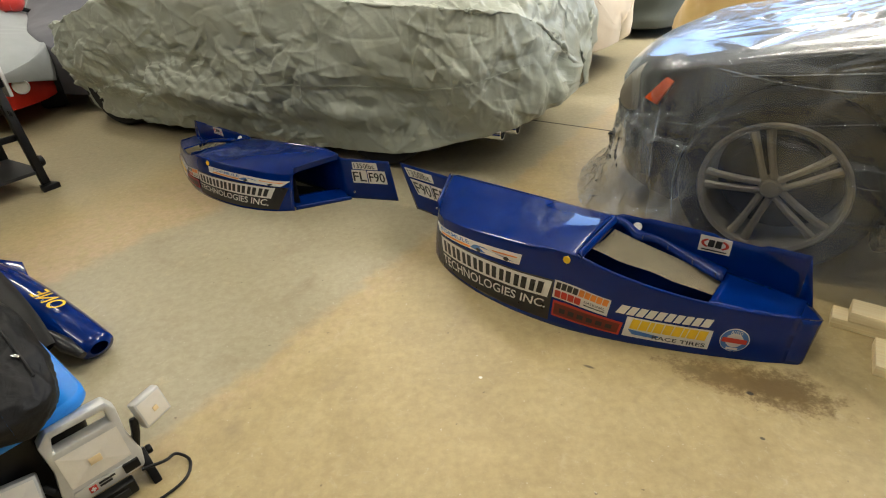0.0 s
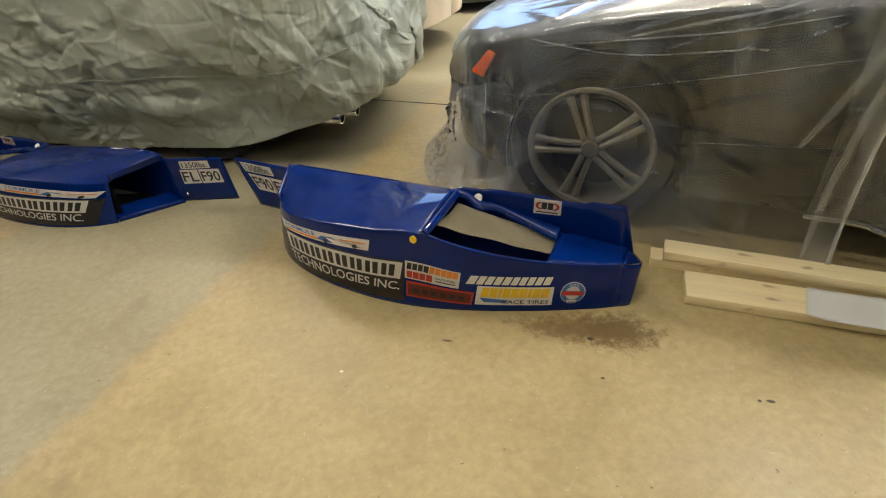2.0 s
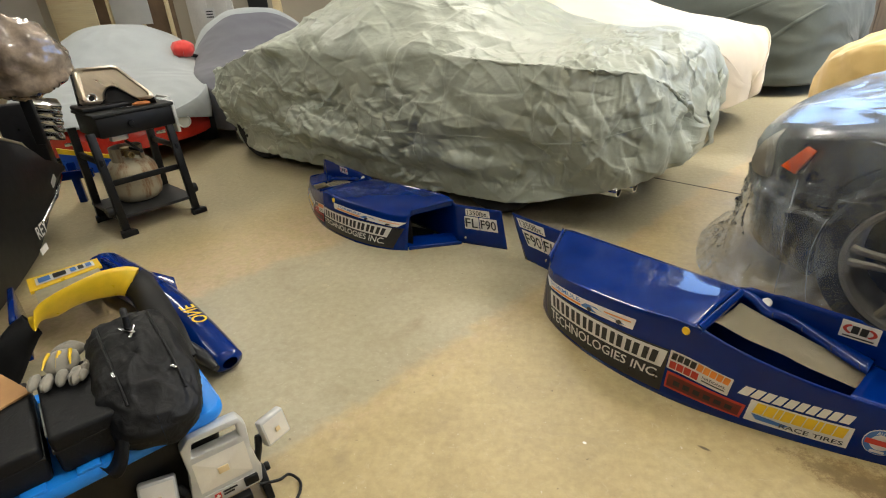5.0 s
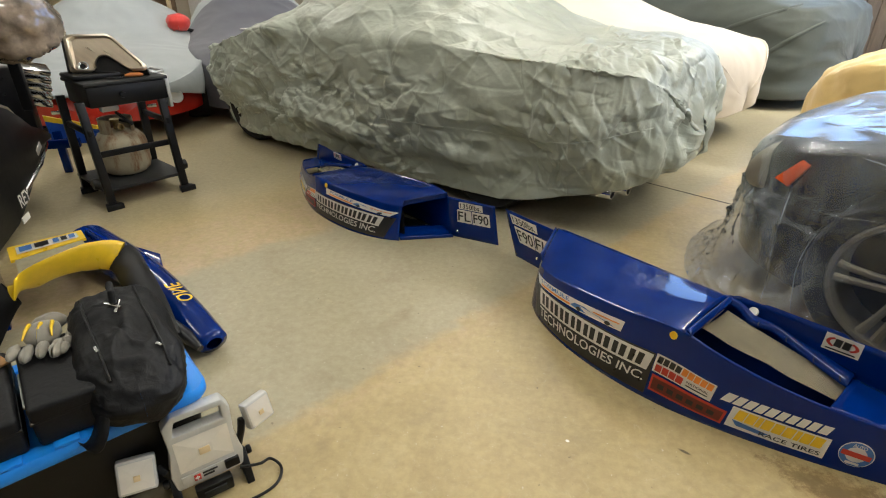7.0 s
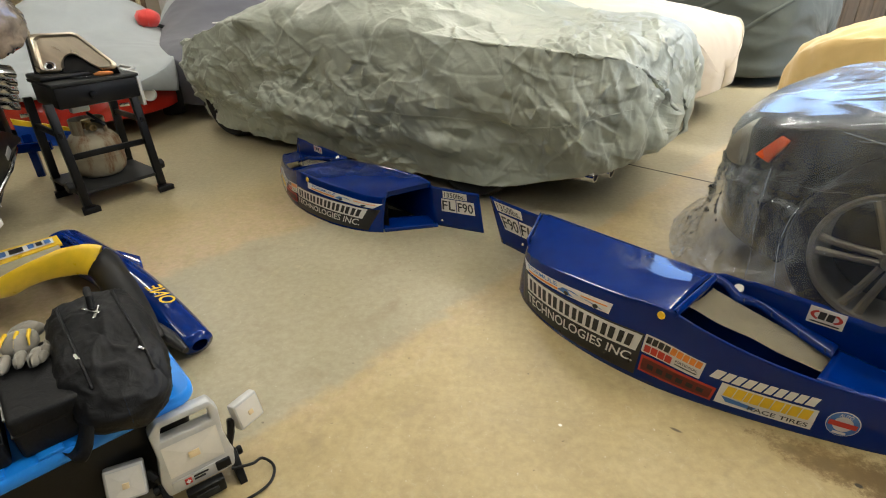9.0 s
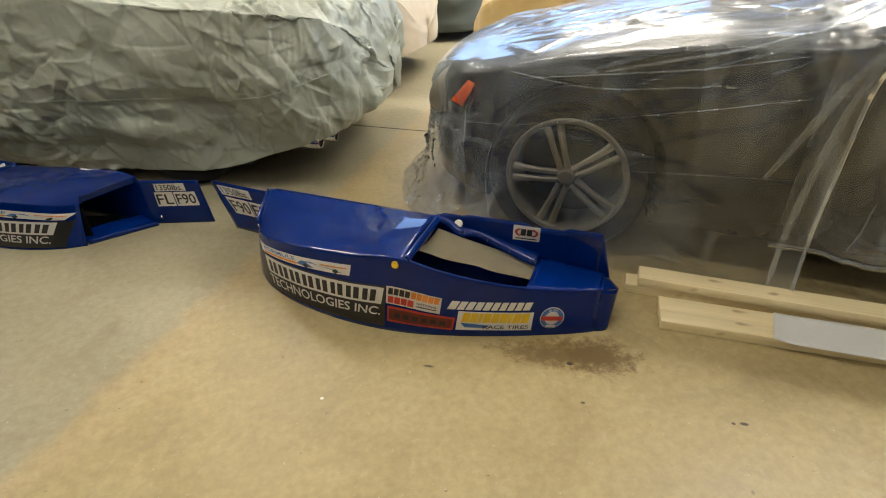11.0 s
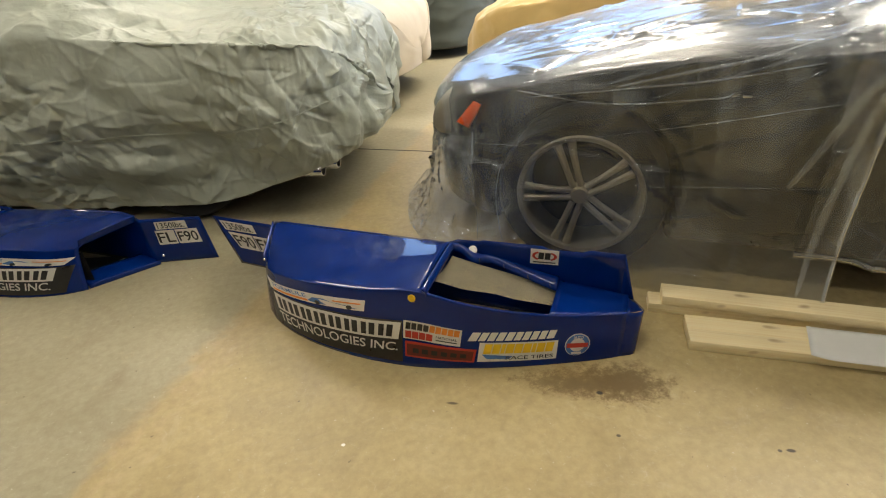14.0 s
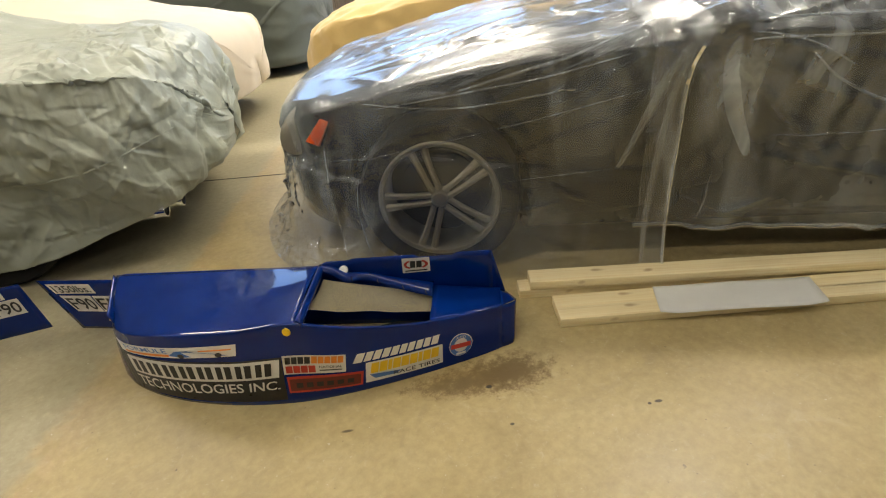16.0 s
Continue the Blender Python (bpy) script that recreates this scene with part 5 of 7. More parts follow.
def film_points(front):
    """One of the two sheets of film: the front one falls to the floor, the rear one ends above it."""
    nv = 380
    P = coupe_points(470, nv, far=0.24)
    P = P[P[:, 0, 0] < 0.90] if front else P[P[:, 0, 0] > 0.77]
    n = normals_of(P)
    x, y, z = P[..., 0].copy(), P[..., 1].copy(), P[..., 2].copy()
    P = P + n * np.interp(x, [-0.9, -0.4, 0.2, 0.7], [0.02, 0.026, 0.04, 0.04 if front else 0.026])[..., None]
    x, y, z = P[..., 0].copy(), P[..., 1].copy(), P[..., 2].copy()
    # lower part: hang from the shoulder and flare toward the floor
    nf = int(nv * 0.24)
    v = np.abs(np.concatenate([np.linspace(-1, 0, nv - nf, endpoint=False), np.linspace(0, 1, nf)]))[None, :] + 0 * x
    g = np.clip((v - 0.60) / 0.40, 0, 1)
    if front:
        hem = smooth_interp(x, [(-1.2, 0.004), (0.3, 0.004), (0.55, 0.01), (0.80, 0.025), (0.96, 0.04)])
        flare = smooth_interp(x, [(-1.2, 0.20), (-0.6, 0.18), (-0.3, 0.15), (0.0, 0.10), (0.6, 0.12), (0.96, 0.15)])
    else:
        hem = smooth_interp(x, [(0.7, 0.19), (1.3, 0.17), (3.9, 0.18)]) + 0.012 * pn(x * 4, 0.5, 0.5)
        flare = smooth_interp(x, [(0.7, 0.02), (1.5, 0.03), (3.9, 0.05)])
    P[..., 2] = np.where(g > 0, z * (1 - g) + hem * g, z)
    ahead = np.minimum(x - 0.35, 0) * 0.75
    out = np.stack([ahead, y - 0.945, 0 * x], -1)
    out /= np.linalg.norm(out, axis=-1, keepdims=True) + 1e-6
    P += out * (flare * g ** 2.0)[..., None]
    nn = normals_of(P)
    X, Y, Z = P[..., 0], P[..., 1], P[..., 2]
    ahead = np.clip((0.2 - X) / 0.6, 0, 1)
    side = np.clip((v - 0.42) / 0.15, 0.15, 1)
    h = side * (0.005 * pn(X * 2.2, Y * 2.2, Z * 2.0) + 0.006 * ridge(X * 2.1, Y * 2.6, Z * 1.6, 2.5))
    h = h + 0.020 * g * (0.4 + ahead) * ridge((X + 0.25 * Z) * 4.5, Y * 4.5, Z * 0.5, 1.6)
    back = np.clip((X - 0.95) / 0.2, 0, 1)
    h = h + back * 0.022 * ridge((X - 0.6 * Z) * 2.6, Y * 2, Z * 1.6 + 7, 1.6)
    h = h * np.clip((X + 0.80) / 0.15, 0.05, 1)
    P = P + nn * h[..., None]
    if front:
        # the free edge slants forward to the floor
        P[..., 0] -= 0.02 * np.clip((P[..., 0] - 0.35) / 0.5, 0, 1) ** 1.5 * np.clip((0.93 - P[..., 2]) / 0.93, 0, 1)
    # the wing mirror holds the film out
    tent = np.clip((P[..., 0] - 0.8) / 0.15, 0, 1) * np.exp(-(np.maximum(P[..., 0] - 0.95, 0) / 0.7) ** 2) * np.exp(-((P[..., 2] - 0.92) / 0.22) ** 2) * (P[..., 1] < 0.7)
    P[..., 1] -= 0.07 * tent
    d = ((P[..., 0] - 0.93) / 0.12) ** 2 + ((P[..., 1] - 0.02) / 0.25) ** 2 + ((P[..., 2] - 0.96) / 0.10) ** 2
    P[..., 1] -= 0.20 * np.exp(-d)
    P[..., 2] += 0.04 * np.exp(-d)
    # sharp folds: bunched at the nose, fanning out from the mirror, long ones along the flank and the bonnet
    X, Y, Z = P[..., 0], P[..., 1], P[..., 2]
    near = np.clip((0.75 - Y) / 0.2, 0, 1)
    rng = np.random.RandomState(77)
    folds = scattered(P, near * (X < -0.15) * (Z < 0.58) * (X > -0.85) + 1e-7, 230, rng, (0.07, 0.38), (0.006, 0.018), (0.004, 0.014), 88, 28)
    folds += scattered(P, near * (X < 0.1) * (Z < 0.16) + 1e-7, 130, rng, (0.05, 0.2), (0.006, 0.016), (0.005, 0.014), 70, 50)
    folds += scattered(P, near * (X > -0.3) * (X < 0.9) * (Z > 0.55) + 1e-7, 40, rng, (0.2, 0.8), (0.016, 0.03), (0.003, 0.008), 14, 10)
    folds += scattered(P, near * (X > 0.95) * (X < 3.0) + 1e-7, 110, rng, (0.15, 0.7), (0.008, 0.028), (0.004, 0.014), -35, 38)
    folds += scattered(P, (Y > 0.3) * (Y < 1.7) * (X < 1.0) * (X > -0.7) + 1e-7, 16, rng, (0.15, 0.6), (0.018, 0.035), (0.001, 0.004), 0, 40)
    fan = ((-78, 0.55, 0.02, 0.012), (-95, 0.65, 0.016, 0.016), (-112, 0.6, 0.02, 0.010), (-130, 0.55, 0.03, 0.008), (-62, 0.7, 0.03, 0.016), (-45, 0.8, 0.03, 0.018), (-28, 0.8, 0.03, 0.016),
                         (-14, 0.9, 0.02, 0.014), (-4, 1.2, 0.02, 0.014), (8, 1.0, 0.02, 0.014), (172, 0.8, 0.02, 0.010), (186, 1.0, 0.012, 0.008), (195, 1.2, 0.010, 0.007), (204, 0.9, 0.012, 0.006))
    for deg, L, w, a in fan:
        if (-90 < deg < 90) == front:
            continue
        r = radians(deg)
        px, pz = 0.93 + math.cos(r) * (L * 0.46 + 0.04), 0.93 + math.sin(r) * (L * 0.46 + 0.04)
        q = int(((X - px) ** 2 + (Z - pz) ** 2 + 10.0 * (Y > 0.8)).argmin())
        folds.append((q // nv, q % nv, r, L, w, a, 0.05))
    P = folded(P, folds)
    P[..., 2] = np.maximum(P[..., 2], 0.003)
    return P


coupe()


# ---- lumber ----
def board(m, L, label, W=0.089, T=0.038):
    t = part("lumber_board", box(L, W, T, 0.003, (L / 2, 0, 0)), M_WOOD, None, angle=40, m=m)
    return tagged(t, label, "board", "stack of boards")


W24, T24 = 0.08, 0.037
board(pose(1.430, 1.256, 0, 0, 0, -36.5), 2.44, "pale spruce board lying on the floor", 0.072, T24)
board(pose(1.474, 1.316, 0, 0, 0, -37.0), 2.44, "pale spruce board lying on the floor", W24, T24)
board(pose(1.456, 1.486, 0, 0, 0, -37.5), 2.44, "pale spruce board under another board", W24, T24)
board(pose(1.492, 1.462, T24 + 0.001, 0, 0, -38.9), 2.44, "pale spruce board lying on another board", 0.089, T24)


# ---- paper, floor joint ----
def paper_sheet():
    t = thing("paper_sheet", pose(1.97, 0.88, 0.0395, 0, 0, -38.5), "blank white paper sheet lying across the boards", "paper")
    P = np.zeros((24, 10, 3))
    for i in range(24):
        for j in range(10):
            u, v = i / 23 - 0.5, j / 9 - 0.5
            P[i, j] = (u * 0.585 + 0.03 * v, v * 0.168, 0.0015 + 0.010 * max(0, abs(u) - 0.40) / 0.1 * (0.5 - v) + 0.0015 * math.sin(9 * u + 2))
    b = part("sheet", grid_mesh(P), M_PAPER, t)
    b.modifiers.new("thick", "SOLIDIFY").thickness = 0.0006


paper_sheet()
joint = part("floor_joint", box(7.0, 0.007, 0.002, 0, (0, 0, 0.0002)), M_DARK, None, smooth=False, m=pose(1.08, 3.69, 0, 0, 0, -36))
tagged(joint, "dark saw-cut joint in the concrete floor", "joint", kind="structure")


# ---- stickers ----
def quad_map(c, u, v):
    """A place inside four corners: top left, top right, bottom right, bottom left; v runs down."""
    return tuple((c[0][k] * (1 - u) + c[1][k] * u) * (1 - v) + (c[3][k] * (1 - u) + c[2][k] * u) * v for k in (0, 1))


def text_shape(words):
    """Flat filled letters in a unit box, as points (u, v) and faces; v runs down."""
    cu = bpy.data.curves.new("words", "FONT")
    cu.body = words
    cu.resolution_u = 3
    cu.offset = 0.012
    ob = new("words", cu)
    dg = bpy.context.evaluated_depsgraph_get()
    me = bpy.data.meshes.new_from_object(ob.evaluated_get(dg))
    pts = np.array([v.co[:2] for v in me.vertices])
    faces = [tuple(p.vertices) for p in me.polygons]
    bpy.data.objects.remove(ob)
    bpy.data.curves.remove(cu)
    bpy.data.meshes.remove(me)
    lo, hi = pts.min(0), pts.max(0)
    q = (pts - lo) / (hi - lo)
    q[:, 1] = 1 - q[:, 1]
    return q, faces


def panel_shape(u0=0, v0=0, u1=1, v1=1, n=10, slant=0.0, rows=7):
    pts, faces = [], []
    for i in range(n + 1):
        for k in range(rows):
            v = v0 + (v1 - v0) * k / (rows - 1)
            pts.append((u0 + (u1 - u0) * i / n + slant * (v1 - v), v))
    for i in range(n):
        for k in range(rows - 1):
            q = i * rows + k
            faces.append((q, q + 1, q + rows + 1, q + rows))
    return np.array(pts), faces


def disc_shape(r=0.5, n=28, inner=0.0):
    pts, faces = [], []
    if inner <= 0:
        pts = [(0.5 + r * math.cos(2 * math.pi * k / n), 0.5 + r * math.sin(2 * math.pi * k / n)) for k in range(n)]
        faces = [tuple(range(n))]
    else:
        for q in (inner, r):
            pts += [(0.5 + q * math.cos(2 * math.pi * k / n), 0.5 + q * math.sin(2 * math.pi * k / n)) for k in range(n)]
        faces = [(k, (k + 1) % n, n + (k + 1) % n, n + k) for k in range(n)]
    return np.array(pts), faces


def bars_shape(widths, v0=0.0, v1=1.0, gap=0.25, slant=0.0):
    """Plain upright bars side by side, filling the width: a list of shapes."""
    total = sum(widths) + gap * (len(widths) - 1)
    out, u = [], 0.0
    for w in widths:
        a, b = u / total, (u + w) / total
        out.append(panel_shape(a, v0, b, v1, n=3, slant=slant, rows=5))
        u += w + gap
    return out


def sticker(name, shape, place, mat, parent, label=""):
    """A thin sheet: shape's points carried by place(u, v) to three coordinates."""
    pts, faces = shape
    me = mesh_of([place(float(u), float(v)) for u, v in pts], faces, name)
    return part(name, me, mat, parent, label, smooth=False)


def blocks(name, shapes, place, mat, parent):
    """Each bar of a row as a part of its own."""
    for shape in shapes:
        sticker(name, shape, place, mat, parent)


WORD_CACHE = {}


def words(w):
    if w not in WORD_CACHE:
        WORD_CACHE[w] = text_shape(w)
    return WORD_CACHE[w]


POD_STICKERS = {
    "black": ((0.115, 0.66), (0.742, 0.625), (0.735, 0.06), (0.165, 0.05)),
    "formule": ((0.108, 0.83), (0.614, 0.864), (0.607, 0.714), (0.147, 0.685)),
    "stan": ((0.171, 0.640), (0.737, 0.604), (0.725, 0.376), (0.196, 0.351)),
    "tech": ((0.200, 0.325), (0.729, 0.338), (0.721, 0.222), (0.213, 0.150)),
    "safe": ((0.745, 0.638), (0.930, 0.626), (0.924, 0.366), (0.742, 0.400)),
    "redbox": ((0.748, 0.370), (0.976, 0.340), (0.968, 0.116), (0.746, 0.150)),
    "mazda": ((0.958, 0.618), (1.212, 0.75), (1.208, 0.584), (0.947, 0.474)),
    "fair": ((0.985, 0.464), (1.223, 0.542), (1.220, 0.145), (0.978, 0.129)),
    "auto": ((1.246, 0.67), (1.322, 0.655), (1.318, 0.175), (1.242, 0.18)),
}


def pod_stickers(pod, side, heights, swap):
    zs = lambda q: float(np.interp(q, *zip(*heights)))

    def on(key, out):
        c = POD_STICKERS[key]
        if swap:
            c = (c[1], c[0], c[3], c[2])

        def place(u, v):
            s, f = quad_map(c, u, v)
            s, n, z = pod_wall(s, f, out)
            return float(s), side * float(n), float(z) * zs(float(s))
        return place

    A, B, C, D = 0.0030, 0.0046, 0.0064, 0.0082
    st = sticker("black_sticker", panel_shape(n=30), on("black", A), M_INK, pod, "black backing sticker")
    # race series sticker with a small drawing of a single-seater
    st = sticker("series_sticker", panel_shape(n=16), on("formule", B), M_WHITE, pod, "white race series sticker")
    p = on("formule", C)
    sticker("lettering", words("FORMULE"), lambda u, v: p(0.10 + 0.40 * u, 0.10 + 0.42 * v), M_SKYINK, st)
    sticker("orange_bar", panel_shape(0.08, 0.64, 0.50, 0.86, slant=0.02), p, M_ORANGEINK, st)
    sticker("car_drawing", (np.array([(0.5, 0.75), (0.56, 0.35), (0.66, 0.30), (0.72, 0.5), (0.85, 0.62), (0.95, 0.85), (0.60, 0.9)]), [(0, 1, 2, 3, 4, 5, 6)]), p, M_SKYINK, st)
    sticker("orange_bar", panel_shape(0.74, 0.30, 0.97, 0.42), p, M_ORANGEINK, st)
    p2 = on("formule", D)
    for cu in (0.60, 0.88):
        sticker("wheel_drawing", (np.array([(cu + 0.025 * math.cos(a), 0.74 + 0.2 * math.sin(a)) for a in np.linspace(0, 2 * math.pi, 14)[:-1]]), [tuple(range(13))]), p2, M_INK, st)
    # large sponsor panel: plain blocks for the name
    st = sticker("sponsor_panel", panel_shape(n=24), on("stan", B), M_WHITE, pod, "white sponsor panel")
    p = on("stan", C)
    for k in range(8):
        for a, b in ((0.10, 0.40), (0.55, 0.88)):
            sticker("name_bar", panel_shape((k + a) / 8, 0.15, (k + b) / 8, 0.85, n=2, rows=5), lambda u, v: p(0.03 + 0.94 * u, v), M_INK, st)
    st = sticker("lettering", words("TECHNOLOGIES INC."), on("tech", C), M_WHITE, pod, "white lettering")
    st = sticker("shop_sticker", panel_shape(), on("safe", A), M_WHITE, pod, "small white shop sticker")
    p = on("safe", B)
    blocks("name_block", bars_shape([1, 1, 1, 1], gap=0.2, slant=0.02), lambda u, v: p(0.04 + 0.40 * u, 0.08 + 0.36 * v), M_INK, st)
    blocks("name_block", bars_shape([1, 1, 1, 1, 1], gap=0.15, slant=0.02), lambda u, v: p(0.46 + 0.50 * u, 0.05 + 0.38 * v), M_ORANGEINK, st)
    blocks("club_block", bars_shape([1, 1, 1, 1], gap=0.12), lambda u, v: p(0.04 + 0.48 * u, 0.54 + 0.38 * v), M_REDINK, st)
    sticker("lettering", words("NATIONAL"), lambda u, v: p(0.58 + 0.36 * u, 0.56 + 0.14 * v), M_INK, st)
    sticker("lettering_bar", panel_shape(0.58, 0.78, 0.94, 0.84), p, M_INK, st)
    st = sticker("red_frame_sticker", panel_shape(), on("redbox", B), M_REDINK, pod, "red framed sticker")
    p = on("redbox", C)
    sticker("dark_field", panel_shape(0.03, 0.14, 0.97, 0.86), p, M_MAROON, st)
    p = on("redbox", D)
    blocks("name_block", bars_shape([1] * 6, gap=0.55), lambda u, v: p(0.12 + 0.76 * u, 0.36 + 0.30 * v), M_INK, st)
    blocks("mark_block", bars_shape([1.2, 1, 1, 1, 1, 0.9, 0.9, 0.9, 0.9, 1], gap=0.22, slant=0.02), on("mazda", B), M_WHITE, pod)
    st = sticker("tyre_sticker", panel_shape(), on("fair", B), M_WHITE, pod, "white tyre maker's sticker")
    p = on("fair", C)
    blocks("name_block", bars_shape([1, 1, 0.5, 1, 1, 1, 0.5, 1, 1], gap=0.12, slant=0.02), lambda u, v: p(0.06 + 0.88 * u, 0.06 + 0.50 * v), M_YELLOW, st)
    sticker("swoosh", (np.array([(0.05, 0.60), (0.45, 0.72), (0.40, 0.86), (0.12, 0.84)]), [(0, 1, 2, 3)]), p, M_SKYINK, st)
    sticker("lettering", words("RACE TIRES"), lambda u, v: p(0.36 + 0.60 * u, 0.70 + 0.20 * v), M_INK, st)
    st = sticker("round_sticker", disc_shape(0.5), on("auto", B), M_WHITE, pod, "round white and blue club sticker")
    sticker("blue_ring", disc_shape(0.47, inner=0.30), on("auto", C), M_SKYINK, st)
    p = on("auto", D)
    sticker("lettering", words("AUTO"), lambda u, v: p(0.30 + 0.40 * u, 0.08 + 0.14 * v), M_WHITE, st)
    sticker("red_bar", panel_shape(0.08, 0.40, 0.92, 0.60), p, M_REDINK, st)
    sticker("lettering_bar", panel_shape(0.30, 0.80, 0.70, 0.90), p, M_WHITE, st)

    # sticker on the fin and the class plates on the inner plate
    bend = 0.06 if not swap else 0.42

    def fin(c, out):
        if swap:
            c = (c[1], c[0], c[3], c[2])

        def place(u, v):
            s, z = quad_map(c, u, v)
            if s < 0:
                s += (-0.03 if swap else 0.10) * (0.22 - z) / 0.22 * min(1.0, -s / 0.25)
            n = -0.014 - bend * max(0.0, -0.02 - s)
            return s, side * (n + out), z * zs(s)
        return place

    LR = ((1.078, 0.283), (1.177, 0.287), (1.176, 0.229), (1.077, 0.222))
    st = sticker("square_sticker", panel_shape(), fin(LR, A), M_WHITE, pod, "white sticker with a red ring")
    p = fin(LR, B)
    for q in (0, 1):
        a = np.linspace(2.2, 4.1, 10) + q * math.pi
        outer = [(0.5 + 0.44 * math.cos(t), 0.44 - 0.34 * math.sin(t)) for t in a]
        inn = [(0.5 + 0.34 * math.cos(t), 0.44 - 0.24 * math.sin(t)) for t in a[::-1]]
        sticker("red_arc", (np.array(outer + inn), [tuple(range(20))]), p, M_REDINK, st)
    blocks("mark_block", bars_shape([1, 1], gap=0.2, slant=0.04), lambda u, v: p(0.28 + 0.42 * u, 0.20 + 0.46 * v), M_INK, st)
    sticker("lettering_bar", panel_shape(0.10, 0.82, 0.90, 0.90), p, M_INK, st)
    if swap:
        plates = (("1350lbs.", ((-0.075, 0.215), (-0.200, 0.215), (-0.200, 0.175), (-0.075, 0.175))), ("FL", ((-0.066, 0.170), (-0.140, 0.170), (-0.140, 0.095), (-0.066, 0.095))), ("F90", ((-0.144, 0.170), (-0.232, 0.170), (-0.232, 0.095), (-0.144, 0.095))))
    else:
        plates = (("1350lbs.", ((-0.325, 0.212), (-0.135, 0.214), (-0.130, 0.172), (-0.318, 0.168))), ("F90", ((-0.311, 0.160), (-0.170, 0.160), (-0.160, 0.085), (-0.295, 0.085))), ("FL", ((-0.163, 0.160), (-0.045, 0.160), (-0.045, 0.085), (-0.155, 0.085))))
    for w, c in plates:
        if swap:
            c = (c[1], c[0], c[3], c[2])
        st = sticker("class_sticker", panel_shape(), fin(c, A), M_WHITE, pod, "white class sticker")
        p = fin(c, B)
        sticker("lettering", words(w), lambda u, v: p(0.07 + 0.86 * u, 0.14 + 0.72 * v), M_INK, st)
    part("bolt", lathe([(0, 0.004), (0.005, 0.004), (0.007, 0)], 12, Matrix.Translation((-0.10, side * -0.006, 0.055)) @ Euler((radians(-90 * side), 0, 0)).to_matrix().to_4x4()), M_CHROME, pod)


pod_stickers(near_pod, -1, NEAR_H, False)
pod_stickers(far_pod, 1, FAR_H, True)


# ---- red car, slate-covered roadster ----
def red_car():
    t = thing("covered_red_car", pose(-5.82, 7.62, 0, 0, 0, -56), "red sports car half under a pale blue-grey cover", "covered car")
    L, W = 4.35, 1.68
    top = [(0, 0.80), (0.8, 0.90), (1.4, 1.08), (1.9, 1.12), (2.4, 1.02), (2.9, 0.76), (3.6, 0.64), (4.1, 0.54), (4.35, 0.47)]
    belt = [(0, 0.70), (2, 0.74), (3.2, 0.64), (4.35, 0.44)]
    cabin = [(0, 0), (1.0, 0.5), (1.6, 1), (2.5, 0.9), (3.0, 0.2), (4.35, 0)]
    B = cover_points(L - 0.06, W - 0.05, [(x, z - 0.03) for x, z in top], [(0, 0.17), (4.35, 0.17)], [(x, z - 0.02) for x, z in belt], cabin, 160, 100, nose=(0.9, 2.2, 0.35, 2.4))
    part("body", grid_mesh(B), M_RED, t, "glossy red bodywork", angle=180)
    P = cover_points(L, W, top, [(0, 0.25), (3.4, 0.22), (3.9, 0.30), (4.35, 0.42)], belt, cabin, 200, 130, nose=(0.9, 2.2, 0.35, 2.4))
    c = part("cover", grid_mesh(crumple(P, 0.012, 0.002, 0.0005, 21.0)), M_PALECLOTH, t, angle=180)
    c.modifiers.new("thick", "SOLIDIFY").thickness = 0.003
    for y in (-0.55, 0.55):
        m = Matrix.Translation((4.13, y, 0.33)) @ Euler((0, radians(85), 0)).to_matrix().to_4x4()
        part("fog_lamp", lathe([(0, 0.015), (0.045, 0.012), (0.055, 0.02), (0.06, 0.0)], 24, m), M_WHITE, t, "round clear fog lamp")
        part("badge", box(0.012, 0.09, 0.03, 0.004, (4.235, y * 0.62, 0.27)), M_CHROME, t)
    for y in (-0.72, 0.72):
        wm = Matrix.Translation((3.45, y, 0.3)) @ Euler((radians(90), 0, 0)).to_matrix().to_4x4()
        part("tyre", lathe([(0.2, -0.1), (0.29, -0.1), (0.3, -0.07), (0.3, 0.07), (0.29, 0.1), (0.2, 0.1)], 32, wm), M_TYRE, t)


